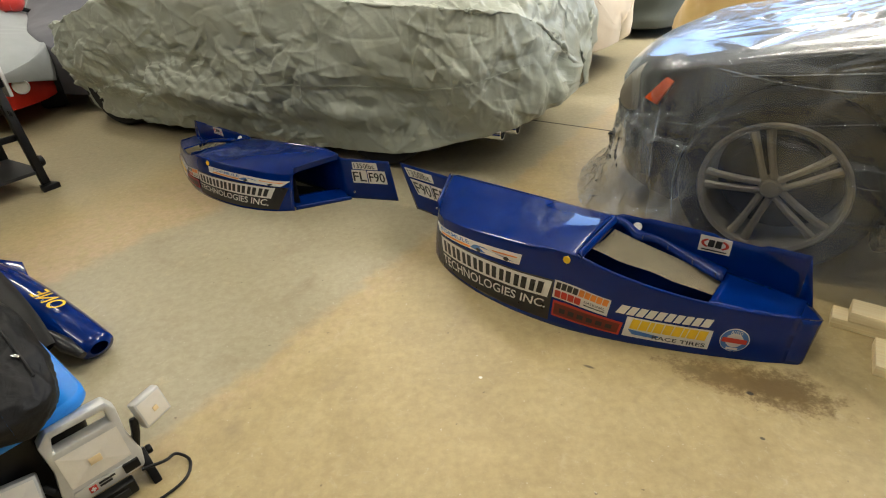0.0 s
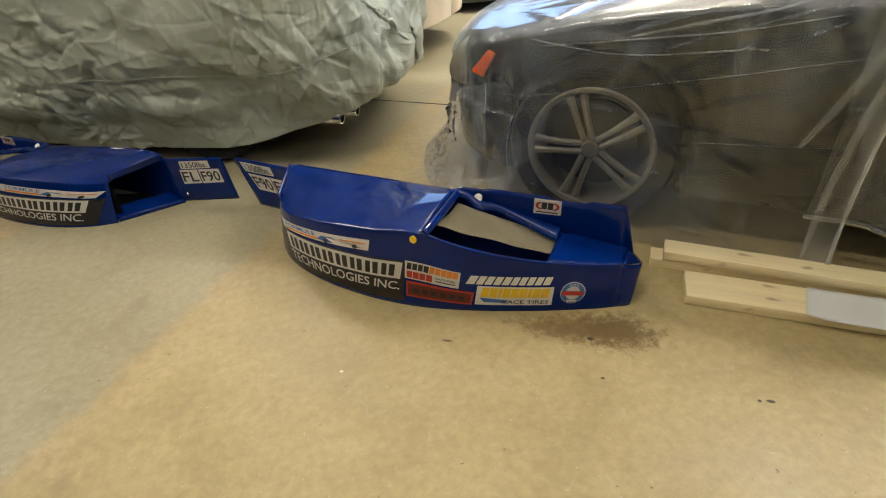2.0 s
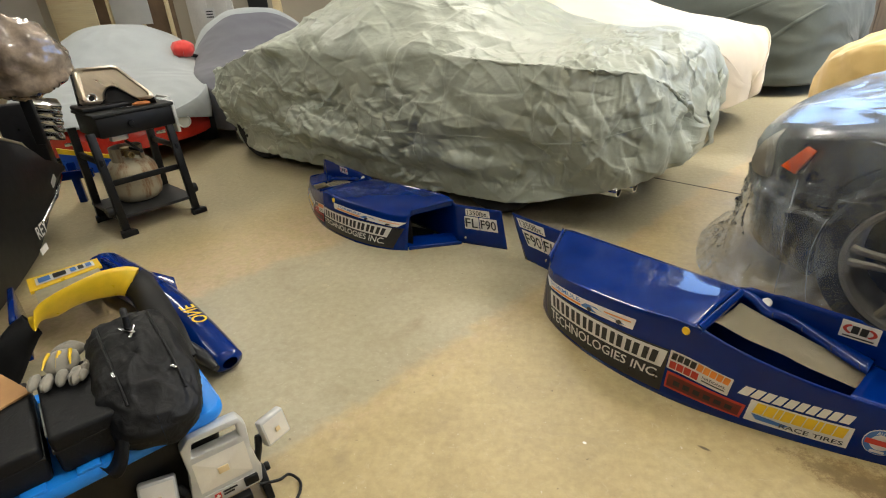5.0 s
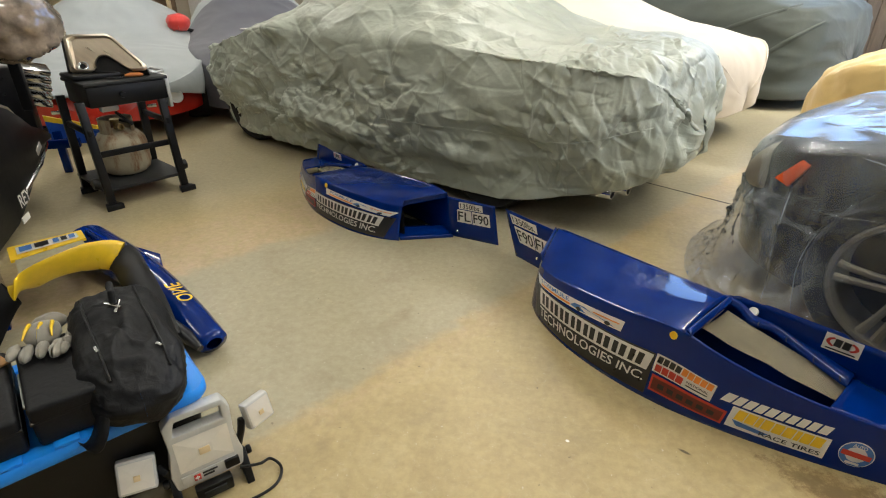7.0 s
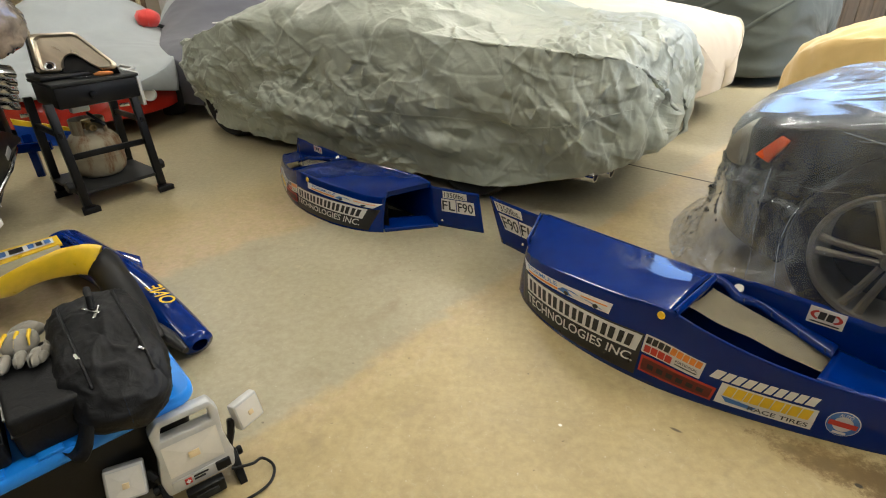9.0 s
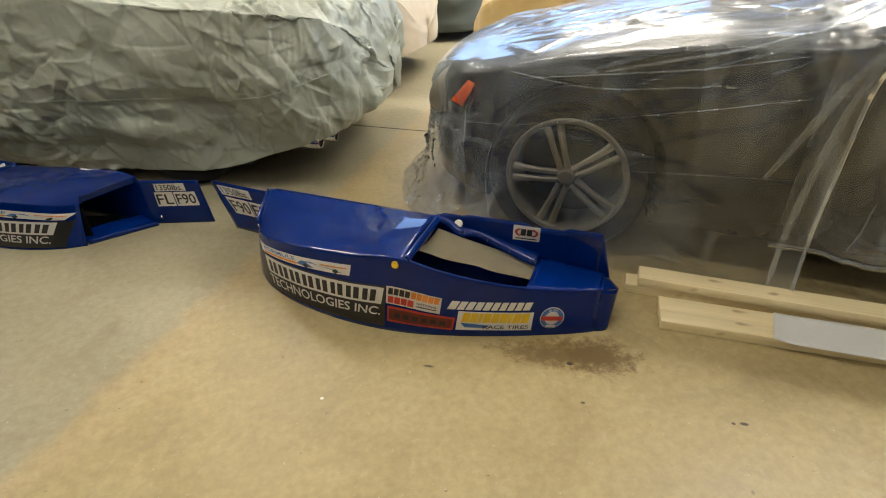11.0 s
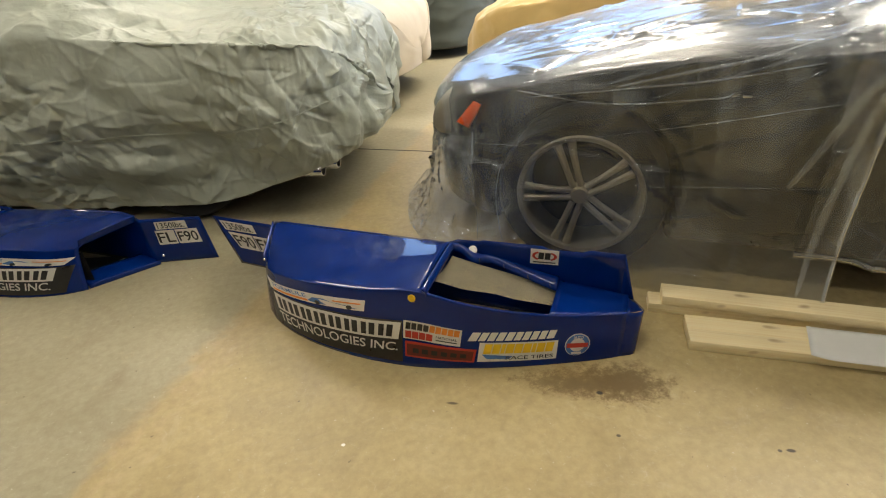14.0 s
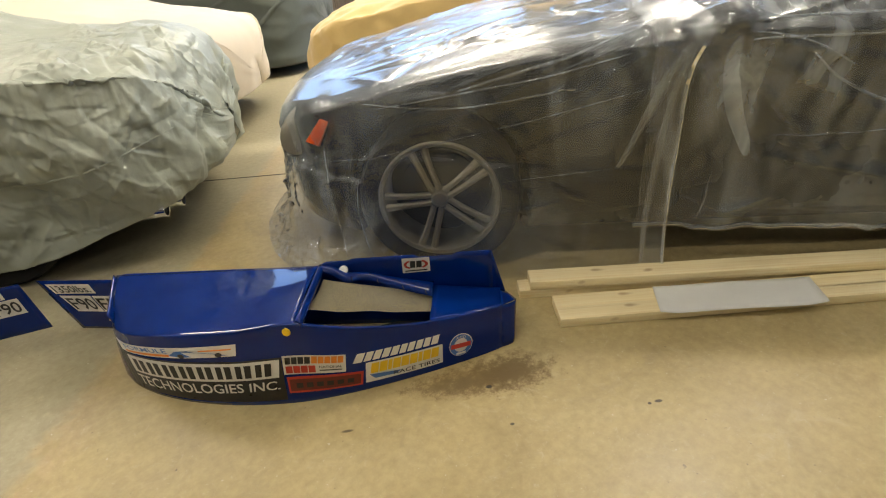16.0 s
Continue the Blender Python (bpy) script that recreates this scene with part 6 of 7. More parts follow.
def slate_roadster():
    t = thing("covered_roadster", pose(-4.30, 8.30, 0, 0, 0, -59), "small roadster under a slate stretch cover with red mirror socks", "covered car")
    L, W = 3.8, 1.5
    top = [(0, 0.8), (0.8, 0.95), (1.3, 1.15), (1.9, 1.18), (2.3, 1.0), (2.8, 0.78), (3.4, 0.66), (3.8, 0.55)]
    belt = [(0, 0.7), (2, 0.74), (3, 0.62), (3.8, 0.5)]
    cabin = [(0, 0), (1.0, 0.5), (1.6, 1), (2.3, 0.9), (2.8, 0.2), (3.8, 0)]
    P = cover_points(L, W, top, [(0, 0.14), (3.8, 0.14)], belt, cabin, 150, 110)
    P = crumple(P, 0.008, 0.002, 0.0, 31.0)
    k = int(np.argmin(np.abs(P[:, 0, 0] - 2.0)))
    part("cover", grid_mesh(P[k:]), M_SLATECLOTH, t, "slate grey stretch cloth", angle=180)
    part("roof_panel", grid_mesh(P[:k + 1]), M_PALECLOTH, t, "pale grey roof cloth", angle=180)
    for y in (-0.82, 0.82):
        S = []
        for i in range(14):
            a = math.pi * i / 13
            S.append([(0.10 * math.sin(a) * math.cos(b) * 1.1, 0.12 * math.sin(a) * math.sin(b), 0.085 * math.cos(a)) for b in np.linspace(0, 2 * math.pi, 20)])
        S = crumple(np.array(S, float), 0.02, 0.01, 0.004, 41.0 + y, stretch=(4, 4, 4))
        S += np.array((2.38, y, 0.84))
        part("mirror_sock", grid_mesh(S), M_REDCLOTH, t, "bright red cloth mirror sock", angle=180)
        part("mirror_arm", tube([(2.38, y * 0.8, 0.74), (2.38, y, 0.80)], 0.02), M_BLACK, t)
    # gathered black side skirt
    for q in range(5):
        part("skirt_fold", tube([(2.0 + 0.25 * s, 0.74 + 0.03 * math.sin(2.0 * s + q), 0.62 - 0.09 * q - 0.03 * s) for s in range(6)], 0.022, 8), M_NYLON, t)
        part("skirt_fold", tube([(2.0 + 0.25 * s, -0.74 - 0.03 * math.sin(2.0 * s + q), 0.62 - 0.09 * q - 0.03 * s) for s in range(6)], 0.022, 8), M_NYLON, t)
    part("lettering_bar", box(0.02, 0.22, 0.006, 0.001, (2.78, -0.1, 0.79), Euler((0, radians(28), 0)).to_matrix().to_4x4()), M_WHITE, t, "small pale woven mark")


M_REDCLOTH = cloth("red cloth", (0.62, 0.03, 0.02), 0.7, 0.08, 500, 0.3, 0.3)
red_car()
slate_roadster()


# ---- grill cart and gas bottle ----
GRILL = pose(-2.52, 3.10, 0, 0, 0, 57.7)   # x along its front, -y is the front


def raked_leg(x, y0, y1, h):
    """A flat steel leg from the floor at y0 to the top at y1."""
    b = box(0.045, 0.035, h, 0.004, (0, 0, 0))
    for v in b.verts:
        v.co.y += (y1 - y0) * v.co.z / h
    bmesh.ops.translate(b, vec=(x, y0, 0.03), verts=b.verts)
    return b


def grill_cart():
    t = thing("gas_grill_cart", GRILL, "black steel gas grill cart standing on four raked legs", "grill")
    hw, d0, d1, back = 0.225, -0.26, 0.185, 0.15
    for x in (-hw, hw):
        for y in (d0, d1):
            part("leg", raked_leg(x, y, y + (0.06 if y < 0 else -0.05), 0.60), M_BLACK, t)
            part("foot", extruded([(-0.05, -0.035), (0.05, -0.035), (0.035, 0.03), (-0.035, 0.03)], 0.035, 0.004, Matrix.Translation((x, y - 0.02, 0.0))), M_BLACK, t)
    part("shelf", box(2 * hw + 0.04, d1 - d0 + 0.04, 0.02, 0.004, (0, (d0 + d1) / 2 + 0.02, 0.10)), M_DARK, t)
    part("front_rail", box(2 * hw, 0.02, 0.035, 0.003, (0, d0 + 0.055, 0.30)), M_BLACK, t)
    for x in (-hw, hw):
        part("side_rail", box(0.02, d1 - d0, 0.035, 0.003, (x, -0.02, 0.44)), M_BLACK, t)
    part("control_box", box(0.45, 0.36, 0.12, 0.012, (0.04, -0.05, 0.59)), M_BLACK, t)
    part("worktop", box(0.47, 0.39, 0.02, 0.006, (0.04, -0.05, 0.711)), M_DARK, t, "dull dark grey worktop")
    part("burner_tray", box(0.40, 0.24, 0.03, 0.012, (0, 0.0, 0.732)), M_BLACK, t)
    part("control_knob", lathe([(0, 0.02), (0.016, 0.018), (0.02, 0.0)], 16, Matrix.Translation((0, -0.235, 0.65)) @ Euler((radians(90), 0, 0)).to_matrix().to_4x4()), M_BLACK, t)
    part("regulator", box(0.10, 0.05, 0.05, 0.01, (-0.05, d0 + 0.16, 0.54)), M_SILVER, t, "pale grey regulator")
    part("side_flap", box(0.02, 0.10, 0.20, 0.004, (hw + 0.06, -0.15, 0.53)), M_SILVER, t, "pale grey side panel")
    part("handle", tube([(hw + 0.03, 0.11, 0.722), (hw + 0.10, 0.11, 0.735), (hw + 0.10, -0.07, 0.735), (hw + 0.03, -0.07, 0.722)], 0.009), M_SILVER, t, "bright bent handle")
    for x in (-0.285, 0.27):
        m = Matrix.Translation((x * 0.95, d0 + 0.03, 0.16)) @ Euler((0, radians(90), 0)).to_matrix().to_4x4()
        part("caster", lathe([(0, -0.018), (0.03, -0.018), (0.035, 0), (0.03, 0.018), (0, 0.018)], 20, m), M_BLACK, t)
    part("gas_hose", tube([(-0.02, d0 + 0.16, 0.53), (0.03, d0 + 0.08, 0.46), (0.07, -0.06, 0.44), (0.02, 0.0, 0.46)], 0.009), M_BLACK, t)


def gas_bottle():
    t = thing("gas_bottle", GRILL @ pose(0.0, 0.02, 0.121), "rust-streaked beige propane gas bottle on the cart's shelf", "gas bottle")
    part("bottle", lathe([(0, 0.0), (0.11, 0.005), (0.14, 0.03), (0.152, 0.07), (0.152, 0.19), (0.145, 0.225), (0.115, 0.262), (0.06, 0.28), (0, 0.285)], 40), M_BOTTLE, t)
    part("weld_seam", lathe([(0.152, 0.125), (0.1545, 0.127), (0.1545, 0.133), (0.152, 0.135)], 40), M_BOTTLE, t)
    b = bmesh.new()
    seg, arc = 40, 2 * math.pi * 0.8
    prev = None
    for i in range(seg + 1):
        a = -math.pi / 2 + arc * (i / seg - 0.5) + math.pi
        ring = [b.verts.new((r * math.cos(a), r * math.sin(a), z)) for r, z in ((0.098, 0.262), (0.098, 0.355), (0.092, 0.355), (0.092, 0.262))]
        if prev:
            for k in range(4):
                b.faces.new((prev[k], prev[(k + 1) % 4], ring[(k + 1) % 4], ring[k]))
        prev = ring
    bmesh.ops.recalc_face_normals(b, faces=b.faces)
    part("collar", b, M_BOTTLE, t)
    part("valve", lathe([(0, 0.28), (0.018, 0.28), (0.018, 0.32), (0.012, 0.325), (0.03, 0.33), (0.03, 0.345), (0, 0.345)], 20), M_BRASS, t, "dull brass valve")
    m = Matrix.Translation((0.0, -0.03, 0.305)) @ Euler((radians(90), 0, 0)).to_matrix().to_4x4()
    part("outlet", lathe([(0, 0), (0.02, 0), (0.02, 0.05), (0.014, 0.05), (0.014, 0.02), (0, 0.02)], 20, m), M_BRASS, t)


def bottle_paint():
    m = varied("rusty bottle paint", (0.37, 0.32, 0.22), 0.55, 0.15, 9, 80, 0.15)
    n = noise_tex(m, 5.5, 6, 0.7, stretch=(2.2, 2.2, 0.5))
    old = bsdf(m).inputs["Base Color"].links[0].from_socket
    c = mixed(m, old, (0.20, 0.085, 0.025), ramp(m, n.outputs["Fac"], [(0.49, (0, 0, 0)), (0.63, (0.9, 0.9, 0.9))]).outputs["Color"])
    link(m, c, bsdf(m).inputs["Base Color"])
    return m


M_BOTTLE = bottle_paint()
M_BRASS = varied("dull brass", (0.40, 0.30, 0.14), 0.4, 0.2, 20, 150, 0.1, metal=0.9)


def steel_shield():
    """A pressed stainless sheet with a round cut-out, leaning on the cart's tray."""
    t = thing("steel_shield", Matrix.Identity(4), "pressed stainless steel heat shield leaning on the grill cart", "metal sheet")
    o, u, v = Vector((-2.607, 2.955, 0.765)), Vector((0.368, 0.182, 0.0)), Vector((-0.071, 0.098, 0.20))
    nrm = u.cross(v).normalized()
    m = Matrix((( *u, 0), (*v, 0), (*nrm, 0), (0, 0, 0, 1))).transposed()
    m.translation = o
    out = [(0.0, 0.06), (0.03, 0.0), (0.26, 0.0), (0.30, 0.05)]
    out += [(0.46 - 0.16 * math.cos(a), 0.10 + 0.33 * math.sin(a)) for a in np.linspace(0.1, math.pi * 0.75, 10)]
    out += [(0.72, 0.10), (0.80, 0.0), (0.95, 0.0), (1.0, 0.05), (0.99, 0.14), (0.62, 0.94), (0.54, 1.0), (0.08, 1.0), (0.0, 0.90)]
    b = bmesh.new()
    lo = [b.verts.new((x, y, 0.0)) for x, y in out]
    cx, cy = 0.5, 0.55
    ins = [b.verts.new((x + (cx - x) * 0.12, y + (cy - y) * 0.12, 0.004)) for x, y in out]
    deep = [b.verts.new((x + (cx - x) * 0.17, y + (cy - y) * 0.17, -0.012)) for x, y in out]
    n = len(out)
    for q, w in ((lo, ins), (ins, deep)):
        for i in range(n):
            b.faces.new((q[i], q[(i + 1) % n], w[(i + 1) % n], w[i]))
    f = b.faces.new(deep)
    bmesh.ops.triangulate(b, faces=[f])
    bmesh.ops.transform(b, matrix=m, verts=b.verts)
    bmesh.ops.recalc_face_normals(b, faces=b.faces)
    ob = part("plate", b, M_STEEL, t, angle=25)
    s = ob.modifiers.new("thick", "SOLIDIFY")
    s.thickness = 0.003
    # the black lid behind it
    lid = extruded([(x * 1.04 - 0.03, y * 1.05 - 0.01) for x, y in [(0.0, 0.0), (1.0, 0.0), (0.99, 0.14), (0.62, 0.94), (0.54, 1.0), (0.04, 1.0), (0.0, 0.95)]], 0.05, 0, m @ Matrix.Translation((-0.02, 0, -0.072)))
    part("lid", lid, M_BLACK, t, "black enamelled lid", angle=30)
    p = m @ Vector((0.17, 0.16, 0.002))
    part("boss", lathe([(0.014, 0.0), (0.026, 0.004), (0.032, 0.0), (0.030, -0.004)], 20, Matrix.Translation(p) @ nrm.to_track_quat("Z", "Y").to_matrix().to_4x4()), M_CHROME, t)
    part("boss_hole", lathe([(0, 0.001), (0.015, 0.001)], 20, Matrix.Translation(p) @ nrm.to_track_quat("Z", "Y").to_matrix().to_4x4()), M_BLACK, t)


def small_tool():
    t = thing("hand_scraper", GRILL @ pose(0.06, -0.17, 0.732, 0, 0, -15), "small scraper with an orange wooden handle on the cart", "tool")
    part("handle", tube([(0, 0, 0.012), (0.03, 0, 0.014), (0.08, 0.0, 0.013), (0.10, 0, 0.011)], [0.006, 0.013, 0.012, 0.006], 12), M_HANDLE, t)
    part("blade", box(0.10, 0.05, 0.003, 0.001, (-0.055, 0, 0.006)), M_CHROME, t)


M_HANDLE = varied("varnished handle", (0.55, 0.19, 0.05), 0.4, 0.15, 20, 120, 0.1)
grill_cart()
gas_bottle()
steel_shield()
small_tool()


# ---- black race car at the edge ----
def race_car():
    m = pose(-2.66, 2.48, 0, 0, 0, 118)   # x forward along its flank, y to the far side
    t = thing("black_race_car", m, "dark race car with a blue and yellow front wing", "race car")
    back = m.inverted()
    # pointed flank: side profile, rounded into the hull
    st = [(-1.2, 0.04, 0.82), (-0.5, 0.05, 0.78), (-0.2, 0.07, 0.74), (0.0, 0.13, 0.70), (0.2, 0.21, 0.63), (0.38, 0.265, 0.55), (0.52, 0.305, 0.47), (0.60, 0.33, 0.41), (0.625, 0.36, 0.385)]
    P = []
    for x, lo, hi in st:
        e = 0.03 + 0.25 * max(0.0, x - 0.3)
        mid = (lo + hi) / 2
        P.append([(x, 0.55, lo - 0.02), (x, e + 0.02, lo), (x, e * 0.4, lo + 0.02), (x, 0.0, lo + (hi - lo) * 0.3), (x, 0.01, mid + (hi - lo) * 0.25), (x, e, hi - 0.015), (x, e + 0.04, hi), (x, 0.55, hi + 0.02)])
    part("hull", grid_mesh(np.array(P, float)), M_BLACK, t, "black flank", angle=30)
    part("keel", box(1.3, 0.40, 0.30, 0.02, (-0.75, 0.30, 0.0)), M_BLACK, t)
    part("stripe", tube([(-0.02, -0.004, 0.215), (0.30, -0.002, 0.270), (0.55, 0.02, 0.325), (0.625, 0.05, 0.36)], 0.011, 8), M_CHROME, t, "bright metal edge strip")
    part("top_edge", tube([(-0.3, 0.05, 0.755), (0.0, 0.05, 0.702), (0.25, 0.05, 0.612), (0.5, 0.10, 0.485), (0.61, 0.12, 0.415)], 0.010, 8), M_STEEL, t, "dull metal top edge")
    pts, faces = words("REY")
    part("lettering", mesh_of([(-0.17 + 0.15 * u, -0.012, 0.235 - 0.07 * v) for u, v in pts], faces), M_WHITE, t, "white lettering", smooth=False)
    part("lettering_bar", box(0.10, 0.004, 0.035, 0, (-0.16, -0.010, 0.09)), M_WHITE, t)
    part("vent", box(0.10, 0.012, 0.04, 0.004, (0.36, 0.004, 0.33), Euler((0, radians(-18), 0)).to_matrix().to_4x4()), M_SILVER, t, "grey side vent")
    # stacked bright cooler fins above the nose
    for q in range(5):
        c = Vector((-3.04 - 0.008 * q, 3.14 - 0.006 * q, 0.74 - 0.048 * q))
        part("cooler_fin", box(0.17, 0.16, 0.032, 0.010, back @ c, Euler((radians(14), radians(-10), radians(20))).to_matrix().to_4x4()), M_CHROME, t, "bright metal cooler fin")
    part("cooler_tank", box(0.10, 0.22, 0.42, 0.02, back @ Vector((-3.16, 3.03, 0.36))), M_INK, t)
    part("wing_strut", box(0.05, 0.05, 0.30, 0.006, back @ Vector((-3.22, 3.34, 0.0))), M_BLUE, t)
    part("wing_strut", box(0.04, 0.30, 0.06, 0.006, back @ Vector((-3.12, 3.20, 0.22))), M_BLUE, t)
    # wing: a sloped blade with a yellow upper edge
    A, B, C, D = (back @ Vector(q) for q in ((-3.26, 3.309, 0.414), (-3.003, 3.555, 0.285), (-3.06, 3.50, 0.185), (-3.253, 3.316, 0.213)))
    out = (B - A).cross(D - A).normalized() * 0.012
    for name, v0, v1, mat, label in (("wing_blade", 0.20, 1.0, M_WINGBLUE, "bright blue wing blade"), ("wing_edge", 0.0, 0.195, M_YELLOW, "yellow wing edge")):
        q = [A.lerp(D, v0), B.lerp(C, v0), B.lerp(C, v1), A.lerp(D, v1)]
        part(name, mesh_of([p + out for p in q] + [p - out for p in q], [(0, 1, 2, 3), (7, 6, 5, 4), (0, 4, 5, 1), (1, 5, 6, 2), (2, 6, 7, 3), (3, 7, 4, 0)]), mat, t, label, smooth=False)
    # bagged cowl on a post
    S = []
    for i in range(30):
        a = math.pi * i / 29
        S.append([(0.17 * math.sin(a) * math.cos(b), 0.22 * math.sin(a) * math.sin(b), 0.19 * math.cos(a)) for b in np.linspace(0, 2 * math.pi, 40)])
    S = crumple(np.array(S, float), 0.05, 0.02, 0.008, 51.0, stretch=(2, 2, 2)) + np.array(back @ Vector((-2.66, 2.70, 1.07)))
    part("bagged_cowl", grid_mesh(S), M_SMOKE, t, "brown smoked cowl in a clear bag", angle=180)
    part("cowl_post", box(0.05, 0.05, 0.36, 0.004, back @ Vector((-2.72, 2.72, 0.60))), M_BLACK, t)


M_WINGBLUE = varied("bright blue paint", (0.01, 0.07, 0.42), 0.3, 0.08, 12, 200, 0.03)
M_SMOKE = varied("smoked film", (0.30, 0.23, 0.17), 0.12, 0.7, 7, 40, 0.3, coat=1.0)
race_car()


# ---- yellow and blue cockpit cowl ----
def swept_band(path, widths, heights):
    """A curved band: along a path, with a width across (in plan) and a height profile."""
    P = []
    pts = [Vector(p) for p in path]
    for i, p in enumerate(pts):
        a, c = pts[max(0, i - 1)], pts[min(len(pts) - 1, i + 1)]
        t = (c - a).normalized()
        n = t.cross(Vector((0.62, 0.60, 0.5))).normalized()
        b = n.cross(t).normalized()
        w, h = widths[i], heights[i]
        P.append([tuple(p + b * (w * math.cos(q)) + n * (h * math.sin(q))) for q in np.linspace(0, 2 * math.pi, 17)])
    return grid_mesh(np.array(P, float))


def curve_points(ctrl, n):
    """A smooth path through control points."""
    c = np.array(ctrl, float)
    s = np.linspace(0, len(c) - 1, n)
    k = np.arange(len(c))
    return np.stack([smooth_interp(s, np.stack([k, c[:, d]], -1)) for d in range(3)], -1)


def cockpit_cowl():
    t = thing("race_car_cowl", Matrix.Identity(4), "yellow and blue race-car cockpit cowl lying on the floor", "race car part")
    hoop = curve_points([(-1.84, 1.36, 0.07), (-1.79, 1.46, 0.20), (-1.70, 1.57, 0.275), (-1.61, 1.70, 0.285), (-1.52, 1.76, 0.26), (-1.39, 1.67, 0.21), (-1.27, 1.57, 0.15), (-1.18, 1.48, 0.09)], 49)
    def piece(a, b, mat, label):
        seg = [tuple(p) for p in hoop[a:b]]
        part("hoop", swept_band(seg, [0.062] * len(seg), [0.014] * len(seg)), mat, t, label, angle=180)
    piece(0, 10, M_BLACK, "black hoop end")
    piece(9, 28, M_YELLOW, "glossy yellow hoop")
    piece(27, 49, M_BLACK, "black hoop side")
    # flank with a scooped end
    fl = curve_points([(-2.05, 2.16, 0.09), (-1.75, 2.00, 0.10), (-1.48, 1.84, 0.10), (-1.25, 1.69, 0.08), (-1.10, 1.59, 0.06), (-1.035, 1.55, 0.05)], 30)
    P = []
    for i, p in enumerate(fl):
        k = i / 29
        w, h = 0.10 - 0.045 * k, 0.09 - 0.05 * k
        if i == 29:
            w, h = 0.03, 0.02
        P.append([(p[0] + 0.54 * w * math.cos(q), p[1] + 0.84 * w * math.cos(q), max(0.004, p[2] + h * math.sin(q))) for q in np.linspace(0, 2 * math.pi, 21)])
    part("flank", grid_mesh(np.array(P, float)), M_BLUE, t, "blue flank", angle=180)
    part("scoop", tube([(-1.20, 1.575, 0.105), (-1.12, 1.525, 0.090), (-1.05, 1.49, 0.07)], [0.014, 0.026, 0.012], 14), M_INK, t, "dark scoop mouth")
    pts, faces = words("ONE")
    o, du, dv = Vector((-1.34, 1.735, 0.165)), Vector((0.13, -0.09, -0.012)), Vector((-0.03, -0.05, 0.012))
    part("lettering", mesh_of([tuple(o + du * float(1 - u) + dv * float(v - 1)) for u, v in pts], faces), M_YELLOW, t, "yellow lettering", smooth=False)
    part("side_fin", extruded([(0, 0), (0.30, -0.02), (0.33, 0.0), (0.24, 0.10), (0.02, 0.13)], 0.012, 0.003, Matrix.Translation((-1.83, 1.97, 0.11)) @ Euler((radians(10), radians(4), radians(-3))).to_matrix().to_4x4()), M_BLUE, t, "pointed blue fin")
    # yellow head plate with a sticker, and the pale screen below it
    c = [Vector((-2.17, 1.86, 0.20)), Vector((-1.99, 2.08, 0.20)), Vector((-1.86, 1.97, 0.205)), Vector((-1.99, 1.71, 0.205))]
    def quad(lift, name, mat, label, v0=0.0, v1=1.0, u0=0.0, u1=1.0):
        def at(u, v):
            return c[0].lerp(c[1], u).lerp(c[3].lerp(c[2], u), v) + Vector((0, 0, lift))
        me = mesh_of([tuple(at(u, v)) for u, v in ((u0, v0), (u1, v0), (u1, v1), (u0, v1))], [(0, 3, 2, 1)])
        ob = part(name, me, mat, t, label, smooth=False)
        return ob
    q = quad(0.0, "head_plate", M_YELLOW, "yellow head plate", 0, 0.72)
    q.modifiers.new("thick", "SOLIDIFY").thickness = 0.012
    quad(0.004, "sponsor_sticker", M_WHITE, "white sponsor sticker", 0.16, 0.56, 0.10, 0.92)
    for k, (a, b, mt) in enumerate(((0.14, 0.30, M_SKYINK), (0.34, 0.52, M_INK), (0.58, 0.66, M_SKYINK), (0.69, 0.77, M_INK), (0.80, 0.88, M_SKYINK))):
        quad(0.007, "mark_block", mt, "", 0.22, 0.50, a, b)
    q = quad(-0.004, "screen_panel", M_SCREENPALE, "pale wire screen", 0.72, 1.75, 0.05, 0.95)
    for a, b in (((-2.2, 1.80, 0), (-1.93, 1.55, 0)), ((-1.98, 2.10, 0), (-1.55, 1.84, 0))):
        p0, p1 = Vector(a), Vector(b)
        w = (p1 - p0).length
        ang = math.degrees(math.atan2((p1 - p0).y, (p1 - p0).x))
        part("side_wall", box(w, 0.025, 0.195, 0.008, ((p0 + p1) / 2), Matrix.Rotation(radians(ang), 4, "Z")), M_BLUE, t, "blue side wall")


M_SCREENPALE = varied("pale screen", (0.30, 0.27, 0.18), 0.6, 0.15, 30, 300, 0.3)
cockpit_cowl()


# ---- storage tote and what lies on it ----
TOTE = pose(-0.728, 1.086, 0, 0, 0, 139.6)   # x along the short edge, y along the long edge


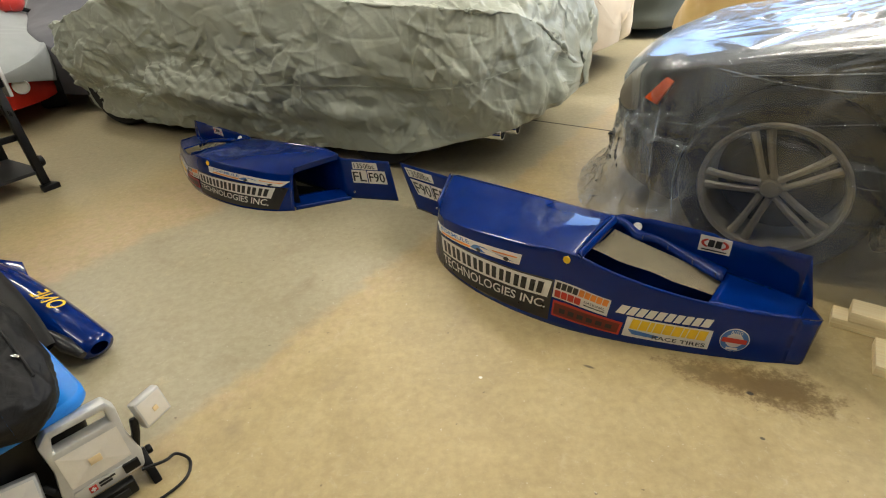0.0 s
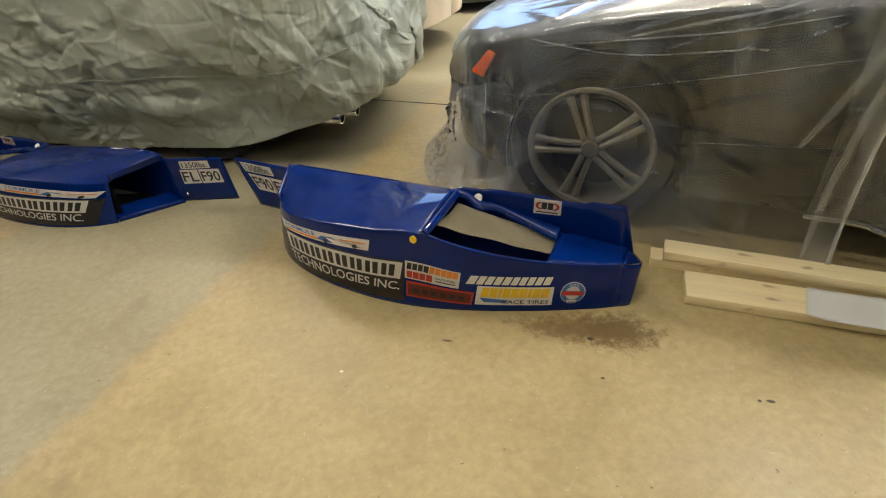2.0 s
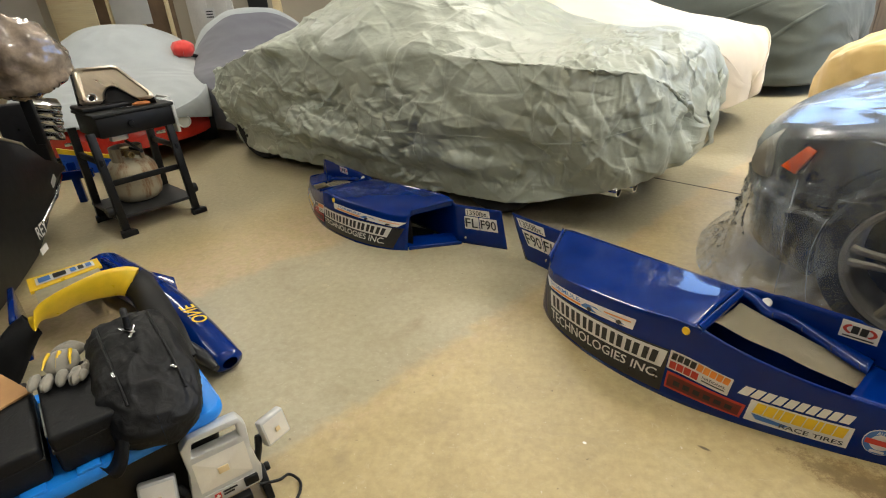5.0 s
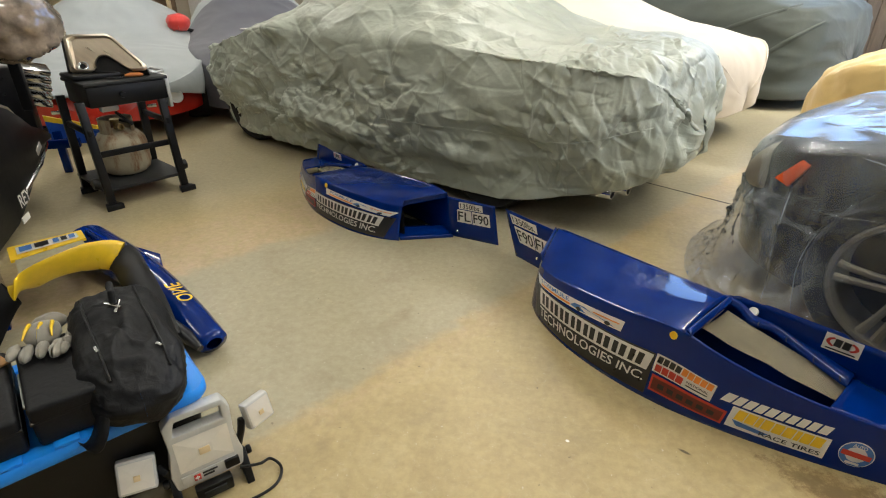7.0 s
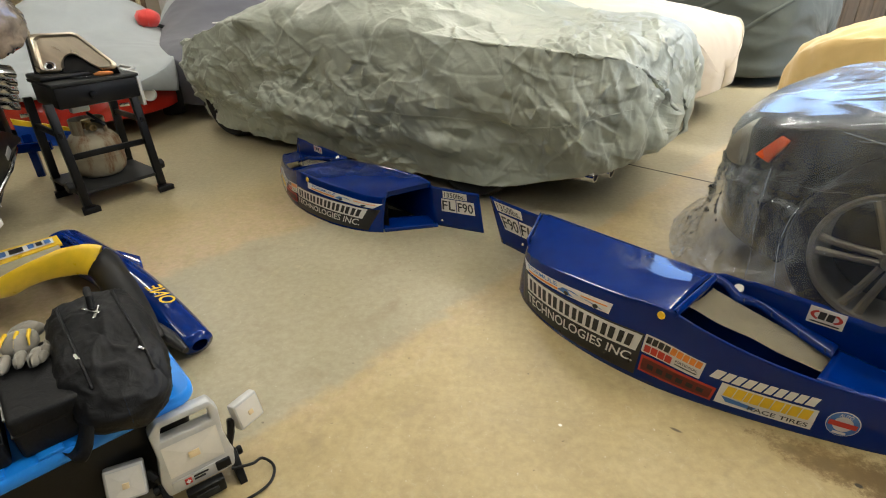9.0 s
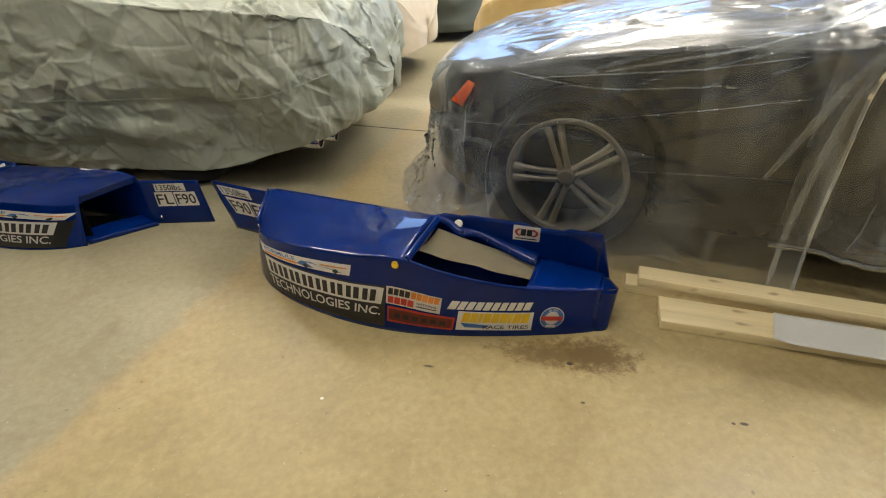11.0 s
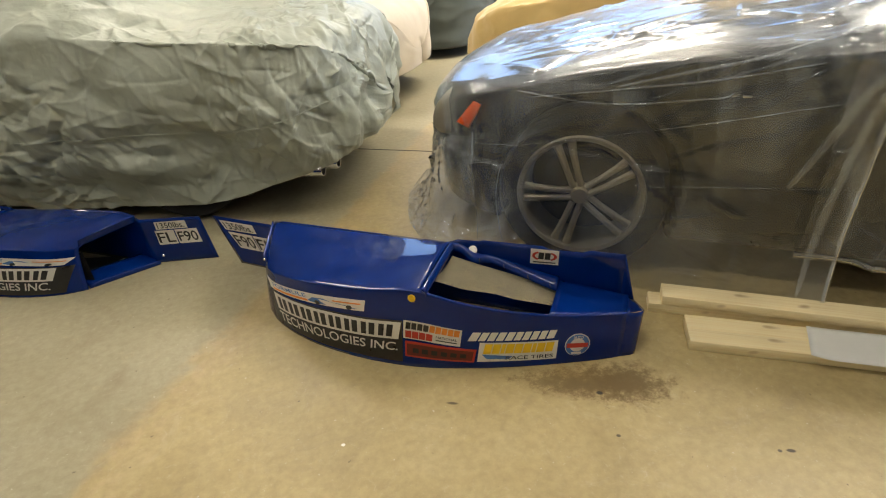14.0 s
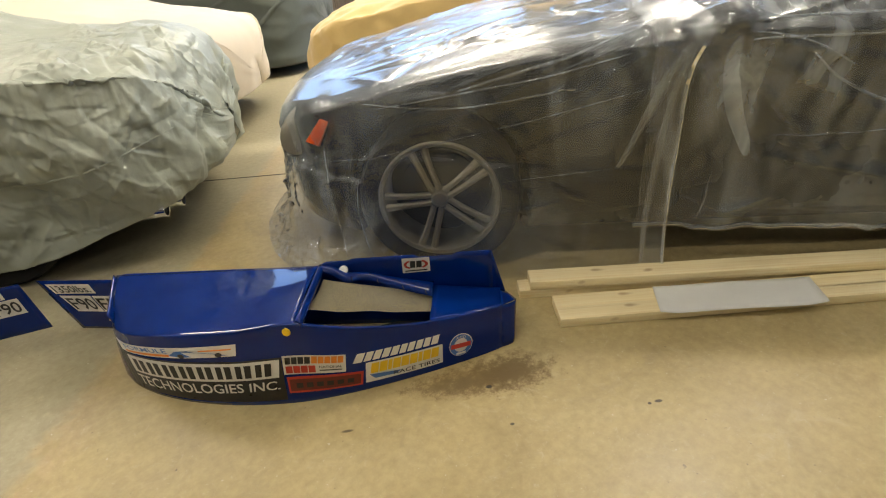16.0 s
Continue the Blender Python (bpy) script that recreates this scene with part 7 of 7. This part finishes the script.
def storage_tote():
    t = thing("storage_tote", TOTE, "black storage tote with a bright blue lid", "tote")
    b = bmesh.new()
    wx, wy, h = 0.44, 0.64, 0.27
    lo = [(0.05, 0.05), (wx - 0.05, 0.05), (wx - 0.05, wy - 0.05), (0.05, wy - 0.05)]
    hi = [(0.02, 0.02), (wx - 0.02, 0.02), (wx - 0.02, wy - 0.02), (0.02, wy - 0.02)]
    v0 = [b.verts.new((x, y, 0)) for x, y in lo]
    v1 = [b.verts.new((x, y, h)) for x, y in hi]
    b.faces.new(v0[::-1])
    b.faces.new(v1)
    for k in range(4):
        b.faces.new((v0[k], v0[(k + 1) % 4], v1[(k + 1) % 4], v1[k]))
    bmesh.ops.bevel(b, geom=list(b.edges), offset=0.02, segments=3, profile=0.5, affect="EDGES")
    part("tub", b, M_BLACK, t, "black plastic tub")
    # lid: rim with rounded corners and a sunk middle
    def rr(w0, w1, y0, y1, r, n=6):
        pts = []
        for cx, cy, a0 in ((w1 - r, y1 - r, 0), (w0 + r, y1 - r, 90), (w0 + r, y0 + r, 180), (w1 - r, y0 + r, 270)):
            for k in range(n + 1):
                a = radians(a0 + 90 * k / n)
                pts.append((cx + r * math.cos(a), cy + r * math.sin(a)))
        return pts
    rings = [(rr(0.004, wx - 0.004, 0.004, wy - 0.004, 0.05), 0.262), (rr(0, wx, 0, wy, 0.055), 0.268), (rr(0, wx, 0, wy, 0.055), 0.288), (rr(0.006, wx - 0.006, 0.006, wy - 0.006, 0.05), 0.296),
             (rr(0.045, wx - 0.045, 0.045, wy - 0.045, 0.04), 0.298), (rr(0.052, wx - 0.052, 0.052, wy - 0.052, 0.035), 0.288), (rr(0.08, wx - 0.08, 0.08, wy - 0.08, 0.03), 0.286)]
    b = bmesh.new()
    vs = [[b.verts.new((x, y, z)) for x, y in pts] for pts, z in rings]
    n = len(vs[0])
    for q, w in zip(vs, vs[1:]):
        for k in range(n):
            b.faces.new((q[k], q[(k + 1) % n], w[(k + 1) % n], w[k]))
    b.faces.new(vs[-1])
    bmesh.ops.recalc_face_normals(b, faces=b.faces)
    lid = part("lid", b, M_TOTE, t, "bright blue plastic lid", angle=40)
    for k in range(5):
        part("lid_rib", box(0.036, 0.05, 0.008, 0.002, (0.024, 0.10 + 0.11 * k, 0.2965)), M_TOTE, lid)
    for k in range(2):
        part("lid_slot", box(0.012, 0.035, 0.002, 0.0005, (0.012, 0.20 + 0.25 * k, 0.2972)), M_BLACK, lid)


def black_box(name, place, size, label):
    t = thing(name, place, label, "case")
    part("case", box(*size, 0.012, seg=3), M_NYLON, t)
    part("seam", box(size[0] + 0.003, size[1] + 0.003, 0.006, 0.001, (0, 0, size[2] * 0.62)), M_BLACK, t)
    part("zip", box(size[0] * 0.5, 0.006, 0.006, 0.001, (size[0] * 0.1, -size[1] / 2 - 0.002, size[2] * 0.8)), M_ZIP, t)


M_ZIP = varied("grey zip", (0.22, 0.22, 0.21), 0.4, 0.2, 40, 200, 0.1, metal=0.5)


def backpack():
    m = pose(-0.955, 1.095, 0.296, 0, 9, -45)
    t = thing("backpack", m, "black nylon backpack with zips lying on the tote lid", "backpack")
    S = []
    n, k = 90, 110
    for i in range(n):
        a = math.pi * i / (n - 1)
        row = []
        for j in range(k):
            b = 2 * math.pi * j / (k - 1)
            ex = lambda c, e: math.copysign(abs(c) ** e, c)
            row.append((0.225 * ex(math.sin(a), 0.75) * ex(math.cos(b), 0.65), 0.118 * ex(math.sin(a), 0.75) * ex(math.sin(b), 0.65), 0.085 + 0.085 * ex(math.cos(a), 0.8)))
        S.append(row)
    P = np.array(S, float)
    P[..., 2] *= 1 + 0.25 * np.clip(-P[..., 0] / 0.28, -1, 1) * 0.6
    P = crumple(P, 0.012, 0.006, 0.002, 61.0, stretch=(2.2, 2.2, 2.2))
    P[..., 2] = np.maximum(P[..., 2], 0.002)
    part("bag", grid_mesh(P), M_NYLON, t, angle=180)
    flat = P.reshape(-1, 3)
    flat = flat[flat[:, 2] > 0.07]

    def skin(x, y, up=0.003):
        d = (flat[:, 0] - x) ** 2 + (flat[:, 1] - y) ** 2
        k = np.argsort(d)[:6]
        return x, y, float(flat[k, 2].mean()) + up

    for y in (0.07, -0.06):
        part("zip_line", tube([skin(x, y + 0.012 * math.sin(6 * x)) for x in np.linspace(-0.16, 0.15, 16)], 0.0035, 8), M_BLACK, t)
    for x, y, w, a in ((-0.08, 0.0, 0.05, 40), (-0.07, 0.01, 0.05, -20), (0.05, -0.06, 0.022, 10), (0.09, 0.07, 0.018, 30)):
        part("zip_pull", box(w, 0.007, 0.004, 0.001, skin(x, y, 0.004), Euler((0, 0, radians(a))).to_matrix().to_4x4()), M_CHROME, t, "bright zip pull")
    part("carry_loop", tube([(-0.15, 0.005, 0.195), (-0.13, 0.007, 0.218), (-0.10, 0.006, 0.214), (-0.085, 0.003, 0.19)], 0.009, 10), M_NYLON, t)
    S = []
    for p in curve_points([(0.16, -0.07, 0.12), (0.215, -0.10, 0.06), (0.215, -0.13, 0.025), (0.16, -0.155, 0.02), (0.10, -0.16, 0.022)], 24):
        S.append([(p[0] - 0.022, p[1] - 0.010, p[2]), (p[0], p[1], p[2] + 0.004), (p[0] + 0.022, p[1] + 0.010, p[2])])
    ob = part("strap", grid_mesh(np.array(S, float)), M_NYLON, t, "flat webbing strap", angle=180)
    ob.modifiers.new("thick", "SOLIDIFY").thickness = 0.004
    part("buckle", tube([(0.08, -0.105, 0.125), (0.125, -0.115, 0.11), (0.13, -0.13, 0.095), (0.08, -0.12, 0.11)], 0.004, 8, closed=True), M_BLACK, t)


def work_gloves():
    t = thing("work_glove", pose(-1.155, 1.062, 0.4105, 0, 0, -60) @ Matrix.Scale(0.86, 4), "grey work gloves with yellow knuckle strips", "gloves")
    def blob(c, r, seed):
        S = []
        for i in range(12):
            a = math.pi * i / 11
            S.append([(c[0] + r[0] * math.sin(a) * math.cos(b), c[1] + r[1] * math.sin(a) * math.sin(b), c[2] + r[2] * math.cos(a)) for b in np.linspace(0, 2 * math.pi, 16)])
        return crumple(np.array(S, float), 0.006, 0.003, 0.001, seed, stretch=(4, 4, 4))
    part("palm", grid_mesh(blob((0, 0, 0.025), (0.06, 0.05, 0.03), 71)), M_GLOVE, t, angle=180)
    part("cuff", grid_mesh(blob((-0.07, 0.0, 0.02), (0.04, 0.05, 0.024), 72)), M_GLOVE, t, angle=180)
    for k in range(4):
        y = -0.045 + 0.028 * k
        part("finger", grid_mesh(blob((0.075 + 0.01 * (k % 2), y * 1.3, 0.018), (0.042, 0.013, 0.014), 73 + k)), M_GLOVE, t, angle=180)
    for k in range(3):
        y = -0.03 + 0.03 * k
        part("knuckle_strip", tube([(-0.01, y, 0.056), (0.02, y * 1.1, 0.054), (0.05, y * 1.25, 0.04)], [0.006, 0.005, 0.002], 8), M_YELLOW, t, "yellow rubber strip")
    for k in range(3):
        part("finger", grid_mesh(blob((0.02 + 0.03 * k, 0.075 - 0.004 * k, 0.015), (0.03, 0.013, 0.014), 83 + k)), M_GLOVE, t, angle=180)


M_GLOVE = cloth("grey suede", (0.23, 0.21, 0.17), 0.9, 0.15, 400, 0.3, 0.3)
M_CARD = varied("brown cardboard", (0.36, 0.19, 0.07), 0.75, 0.1, 10, 120, 0.1)


def work_light():
    t = thing("work_light", pose(-0.738, 1.015, 0, 0, 0, 43.6) @ Matrix.Scale(0.94, 4), "silver twin-arm LED work light standing on the floor", "work light")
    tilt = Matrix.Translation((0, 0.0, 0.05)) @ Euler((radians(-10), 0, 0)).to_matrix().to_4x4()
    # frame with a carrying slot
    out = [(-0.09, 0.0), (0.09, 0.0), (0.098, 0.05), (0.085, 0.12), (0.09, 0.20), (0.075, 0.232), (-0.06, 0.232), (-0.088, 0.205), (-0.085, 0.12), (-0.098, 0.05)]
    b = bmesh.new()
    hole = [(-0.066, 0.172), (0.066, 0.172), (0.066, 0.212), (-0.055, 0.212)]
    ov = [b.verts.new((x, -0.028, z)) for x, z in out]
    hv = [b.verts.new((x, -0.028, z)) for x, z in hole]
    def ring_fill(q, h):
        bmesh.ops.triangle_fill(b, use_beauty=True, edges=[b.edges.new((q[i], q[(i + 1) % len(q)])) for i in range(len(q))] + [b.edges.new((h[i], h[(i + 1) % len(h)])) for i in range(len(h))])
    ring_fill(ov, hv)
    r = bmesh.ops.extrude_face_region(b, geom=list(b.faces))
    bmesh.ops.translate(b, vec=(0, 0.05, 0), verts=[v for v in r["geom"] if isinstance(v, bmesh.types.BMVert)])
    bmesh.ops.recalc_face_normals(b, faces=b.faces)
    es = [e for e in b.edges if e.calc_face_angle(0) > 0.7]
    bmesh.ops.bevel(b, geom=es, offset=0.006, segments=2, profile=0.5, affect="EDGES")
    bmesh.ops.transform(b, matrix=tilt, verts=b.verts)
    frame_ob = part("frame", b, M_SILVER, t, "silver cast frame")
    # reflector: a sunk tray behind a clear pane
    def tray(w0, w1, z0, z1, deep, mm, parent):
        q = [(w0, z0), (w1, z0), (w1, z1), (w0, z1)]
        bb = bmesh.new()
        f = [bb.verts.new((x, -0.031, z)) for x, z in q]
        cx, cz = (w0 + w1) / 2, (z0 + z1) / 2
        g = [bb.verts.new((cx + (x - cx) * 0.3, -0.031 + deep, cz + (z - cz) * 0.3)) for x, z in q]
        for k in range(4):
            bb.faces.new((f[k], f[(k + 1) % 4], g[(k + 1) % 4], g[k]))
        bb.faces.new(g)
        bmesh.ops.recalc_face_normals(bb, faces=bb.faces)
        bmesh.ops.transform(bb, matrix=mm, verts=bb.verts)
        part("reflector", bb, M_REFLECT, parent, "pale reflector", smooth=False)
        part("led_chip", box((w1 - w0) * 0.2, 0.003, (z1 - z0) * 0.2, 0.0005, mm @ Vector((cx, -0.035 + deep, cz - 0.01)), mm.to_3x3().to_4x4()), M_CHIP, parent, "yellow LED chip")
    tray(-0.072, 0.072, 0.055, 0.155, -0.004, tilt, t)
    part("nameplate", box(0.15, 0.004, 0.03, 0.001, tilt @ Vector((0, -0.031, 0.012)), tilt.to_3x3().to_4x4()), M_SILVER, t)
    part("red_badge", box(0.018, 0.003, 0.018, 0.001, tilt @ Vector((-0.035, -0.0345, 0.018)), tilt.to_3x3().to_4x4()), M_REDINK, t, "red badge with a white cross")
    part("badge_cross", box(0.012, 0.002, 0.004, 0, tilt @ Vector((-0.035, -0.0368, 0.025)), tilt.to_3x3().to_4x4()), M_WHITE, t)
    part("badge_cross", box(0.004, 0.0021, 0.012, 0, tilt @ Vector((-0.035, -0.0369, 0.021)), tilt.to_3x3().to_4x4()), M_WHITE, t)
    part("lettering_bar", box(0.04, 0.002, 0.005, 0, tilt @ Vector((0.0, -0.0345, 0.030)), tilt.to_3x3().to_4x4()), M_INK, t)
    part("lettering_bar", box(0.03, 0.002, 0.005, 0, tilt @ Vector((-0.005, -0.0345, 0.021)), tilt.to_3x3().to_4x4()), M_INK, t)
    part("switch_block", box(0.04, 0.014, 0.026, 0.003, tilt @ Vector((0.06, -0.036, 0.016)), tilt.to_3x3().to_4x4()), M_BLACK, t)
    part("control_box", box(0.10, 0.03, 0.045, 0.005, (0.0, -0.038, 0.008)), M_BLACK, t)
    part("control_panel", box(0.06, 0.006, 0.02, 0.001, (0.0, -0.055, 0.02)), M_DARK, t)
    for x in (-0.095, 0.095):
        part("foot", extruded([(-0.06, 0), (0.06, 0), (0.03, 0.07), (0.0, 0.09), (-0.02, 0.07)], 0.022, 0.003, Matrix.Translation((x - 0.011, 0.0, 0.0)) @ Matrix(((0, 0, 1, 0), (1, 0, 0, 0), (0, 1, 0, 0), (0, 0, 0, 1)))), M_BLACK, t)
        part("knob", lathe([(0, 0.0), (0.012, 0.0), (0.014, 0.006), (0.012, 0.014), (0, 0.016)], 16, Matrix.Translation((x * 1.12, 0.0, 0.075)) @ Euler((0, radians(90 if x > 0 else -90), 0)).to_matrix().to_4x4()), M_BLACK, t)
    # side heads on short arms
    for sx, mm in ((1, Matrix.Translation((0.165, 0.005, 0.155)) @ Euler((radians(-14), 0, radians(22))).to_matrix().to_4x4()), (-1, Matrix.Translation((-0.176, -0.005, 0.10)) @ Matrix.Scale(1.12, 4) @ Euler((radians(-25), radians(6), radians(-6))).to_matrix().to_4x4())):
        head = part("side_head", box(0.085, 0.032, 0.085, 0.007, mm @ Vector((0, 0, 0)), mm.to_3x3().to_4x4()), M_SILVER, t, "square silver lamp head")
        tray(-0.036, 0.036, 0.008, 0.077, -0.002, mm @ Matrix.Translation((0, 0.0135, 0)), head)
        part("back_shell", box(0.06, 0.025, 0.06, 0.006, mm @ Vector((0, 0.025, 0.012)), mm.to_3x3().to_4x4()), M_BLACK, head)
        p = mm @ Vector((-sx * 0.045, 0.015, 0.04))
        part("arm", tube([tuple(p), (sx * 0.105, 0.0, p.z * 0.6 + 0.04), (sx * 0.09, 0.0, 0.11 if sx > 0 else 0.09)], 0.011, 10), M_BLACK, t)
    cable = curve_points([(0.075, -0.04, 0.06), (0.13, -0.05, 0.05), (0.165, -0.03, 0.03), (0.185, -0.06, 0.006), (0.15, -0.11, 0.006), (0.07, -0.12, 0.006), (-0.04, -0.10, 0.01), (-0.06, -0.06, 0.03)], 40)
    part("power_cable", tube([tuple(p) for p in cable], 0.0045, 8), M_BLACK, t, "black power cable")


M_REFLECT = varied("pale reflector", (0.80, 0.77, 0.70), 0.35, 0.05, 20, 200, 0.02, metal=0.2)
M_CHIP = varied("yellow led", (0.78, 0.62, 0.36), 0.4, 0.05, 20, 200, 0.02)
storage_tote()
black_box("camera_case", pose(-1.055, 0.975, 0.2985, 0, 0, -41), (0.30, 0.14, 0.11), "black soft case with a grey zip on the tote lid")
black_box("padded_case", pose(-1.165, 0.868, 0.2985, 0, 0, -41), (0.32, 0.13, 0.10), "glossy black padded case on the tote lid")
backpack()
work_gloves()
work_light()
card = part("cardboard_sheet", box(0.16, 0.10, 0.006, 0.001), M_CARD, None, m=pose(-1.27, 0.955, 0.401, 0, 0, -20))
tagged(card, "brown cardboard offcut on the padded case", "cardboard")


# ---- back wall ----
def back_wall():
    yw = Y1 - 0.012
    t = thing("panel_door", pose(-5.55, yw, 0), "white six-panel door with a small printed notice", "door", kind="structure")
    part("leaf", box(0.86, 0.04, 2.03, 0.004, (0, -0.02, 0.0)), M_WHITE, t)
    for x in (-0.19, 0.19):
        for z, h in ((0.18, 0.62), (0.92, 0.62), (1.64, 0.26)):
            part("door_panel", box(0.27, 0.012, h, 0.005, (x, -0.041, z)), M_WHITE, t)
    part("notice", box(0.20, 0.003, 0.20, 0, (-0.02, -0.05, 1.02)), M_PAPER, t, "square white notice")
    for k in range(3):
        part("lettering_bar", box(0.13, 0.002, 0.02, 0, (-0.02, -0.0525, 1.06 + 0.045 * k)), M_INK, t)
    for k, x in enumerate((-8.7, -8.1, -7.5, -6.9, -6.35)):
        b = part("wall_stud", box(0.045, 0.09, 2.6, 0.003, (x, yw - 0.046, 0)), M_WOOD, None)
        tagged(b, "bare wooden wall stud", "stud", "wall studs")
    ins = part("insulation_panel", box(2.5, 0.02, 2.5, 0.002, (-7.5, yw - 0.011, 0)), M_INSUL, None)
    tagged(ins, "brown paper-faced insulation between the studs", "insulation")
    ply = part("plywood_sheet", box(0.9, 0.018, 1.7, 0.002, (-8.2, yw - 0.105, 0.0)), M_PLY, None)
    tagged(ply, "orange-brown plywood sheet leaning on the studs", "plywood")
    dry = part("drywall_offcut", box(0.75, 0.014, 1.2, 0.002, (-7.05, yw - 0.104, 1.02)), M_PAPER, None)
    tagged(dry, "pale drywall panel fixed to the studs", "drywall")
    for k, x in enumerate((-4.3, -3.0)):
        p = part("wood_trim", box(0.16, 0.03, 2.4, 0.003, (x, yw - 0.016, 0)), M_PLY, None)
        tagged(p, "brown wooden post against the wall", "post", "posts on the wall")
    dk = part("dark_board", box(0.35, 0.03, 2.2, 0.003, (-4.65, yw - 0.016, 0)), M_DARK, None)
    tagged(dk, "dark board against the wall", "board")
    for k in range(14):
        p = part("fence_board", box(0.19, 0.03, 2.0 - 0.08 * (k % 3), 0.003, (3.6 + 0.2 * k, yw - 0.02 - 0.004 * (k % 2), 0)), M_GREYWOOD, None)
        tagged(p, "weathered grey-brown wall board", "board", "wall boards")


M_INSUL = varied("brown paper", (0.20, 0.13, 0.075), 0.8, 0.2, 4, 50, 0.2)
M_PLY = wood_material("plywood")
M_GREYWOOD = varied("weathered boards", (0.16, 0.12, 0.085), 0.8, 0.25, 3, 60, 0.2, stretch=(6, 6, 0.6))
back_wall()
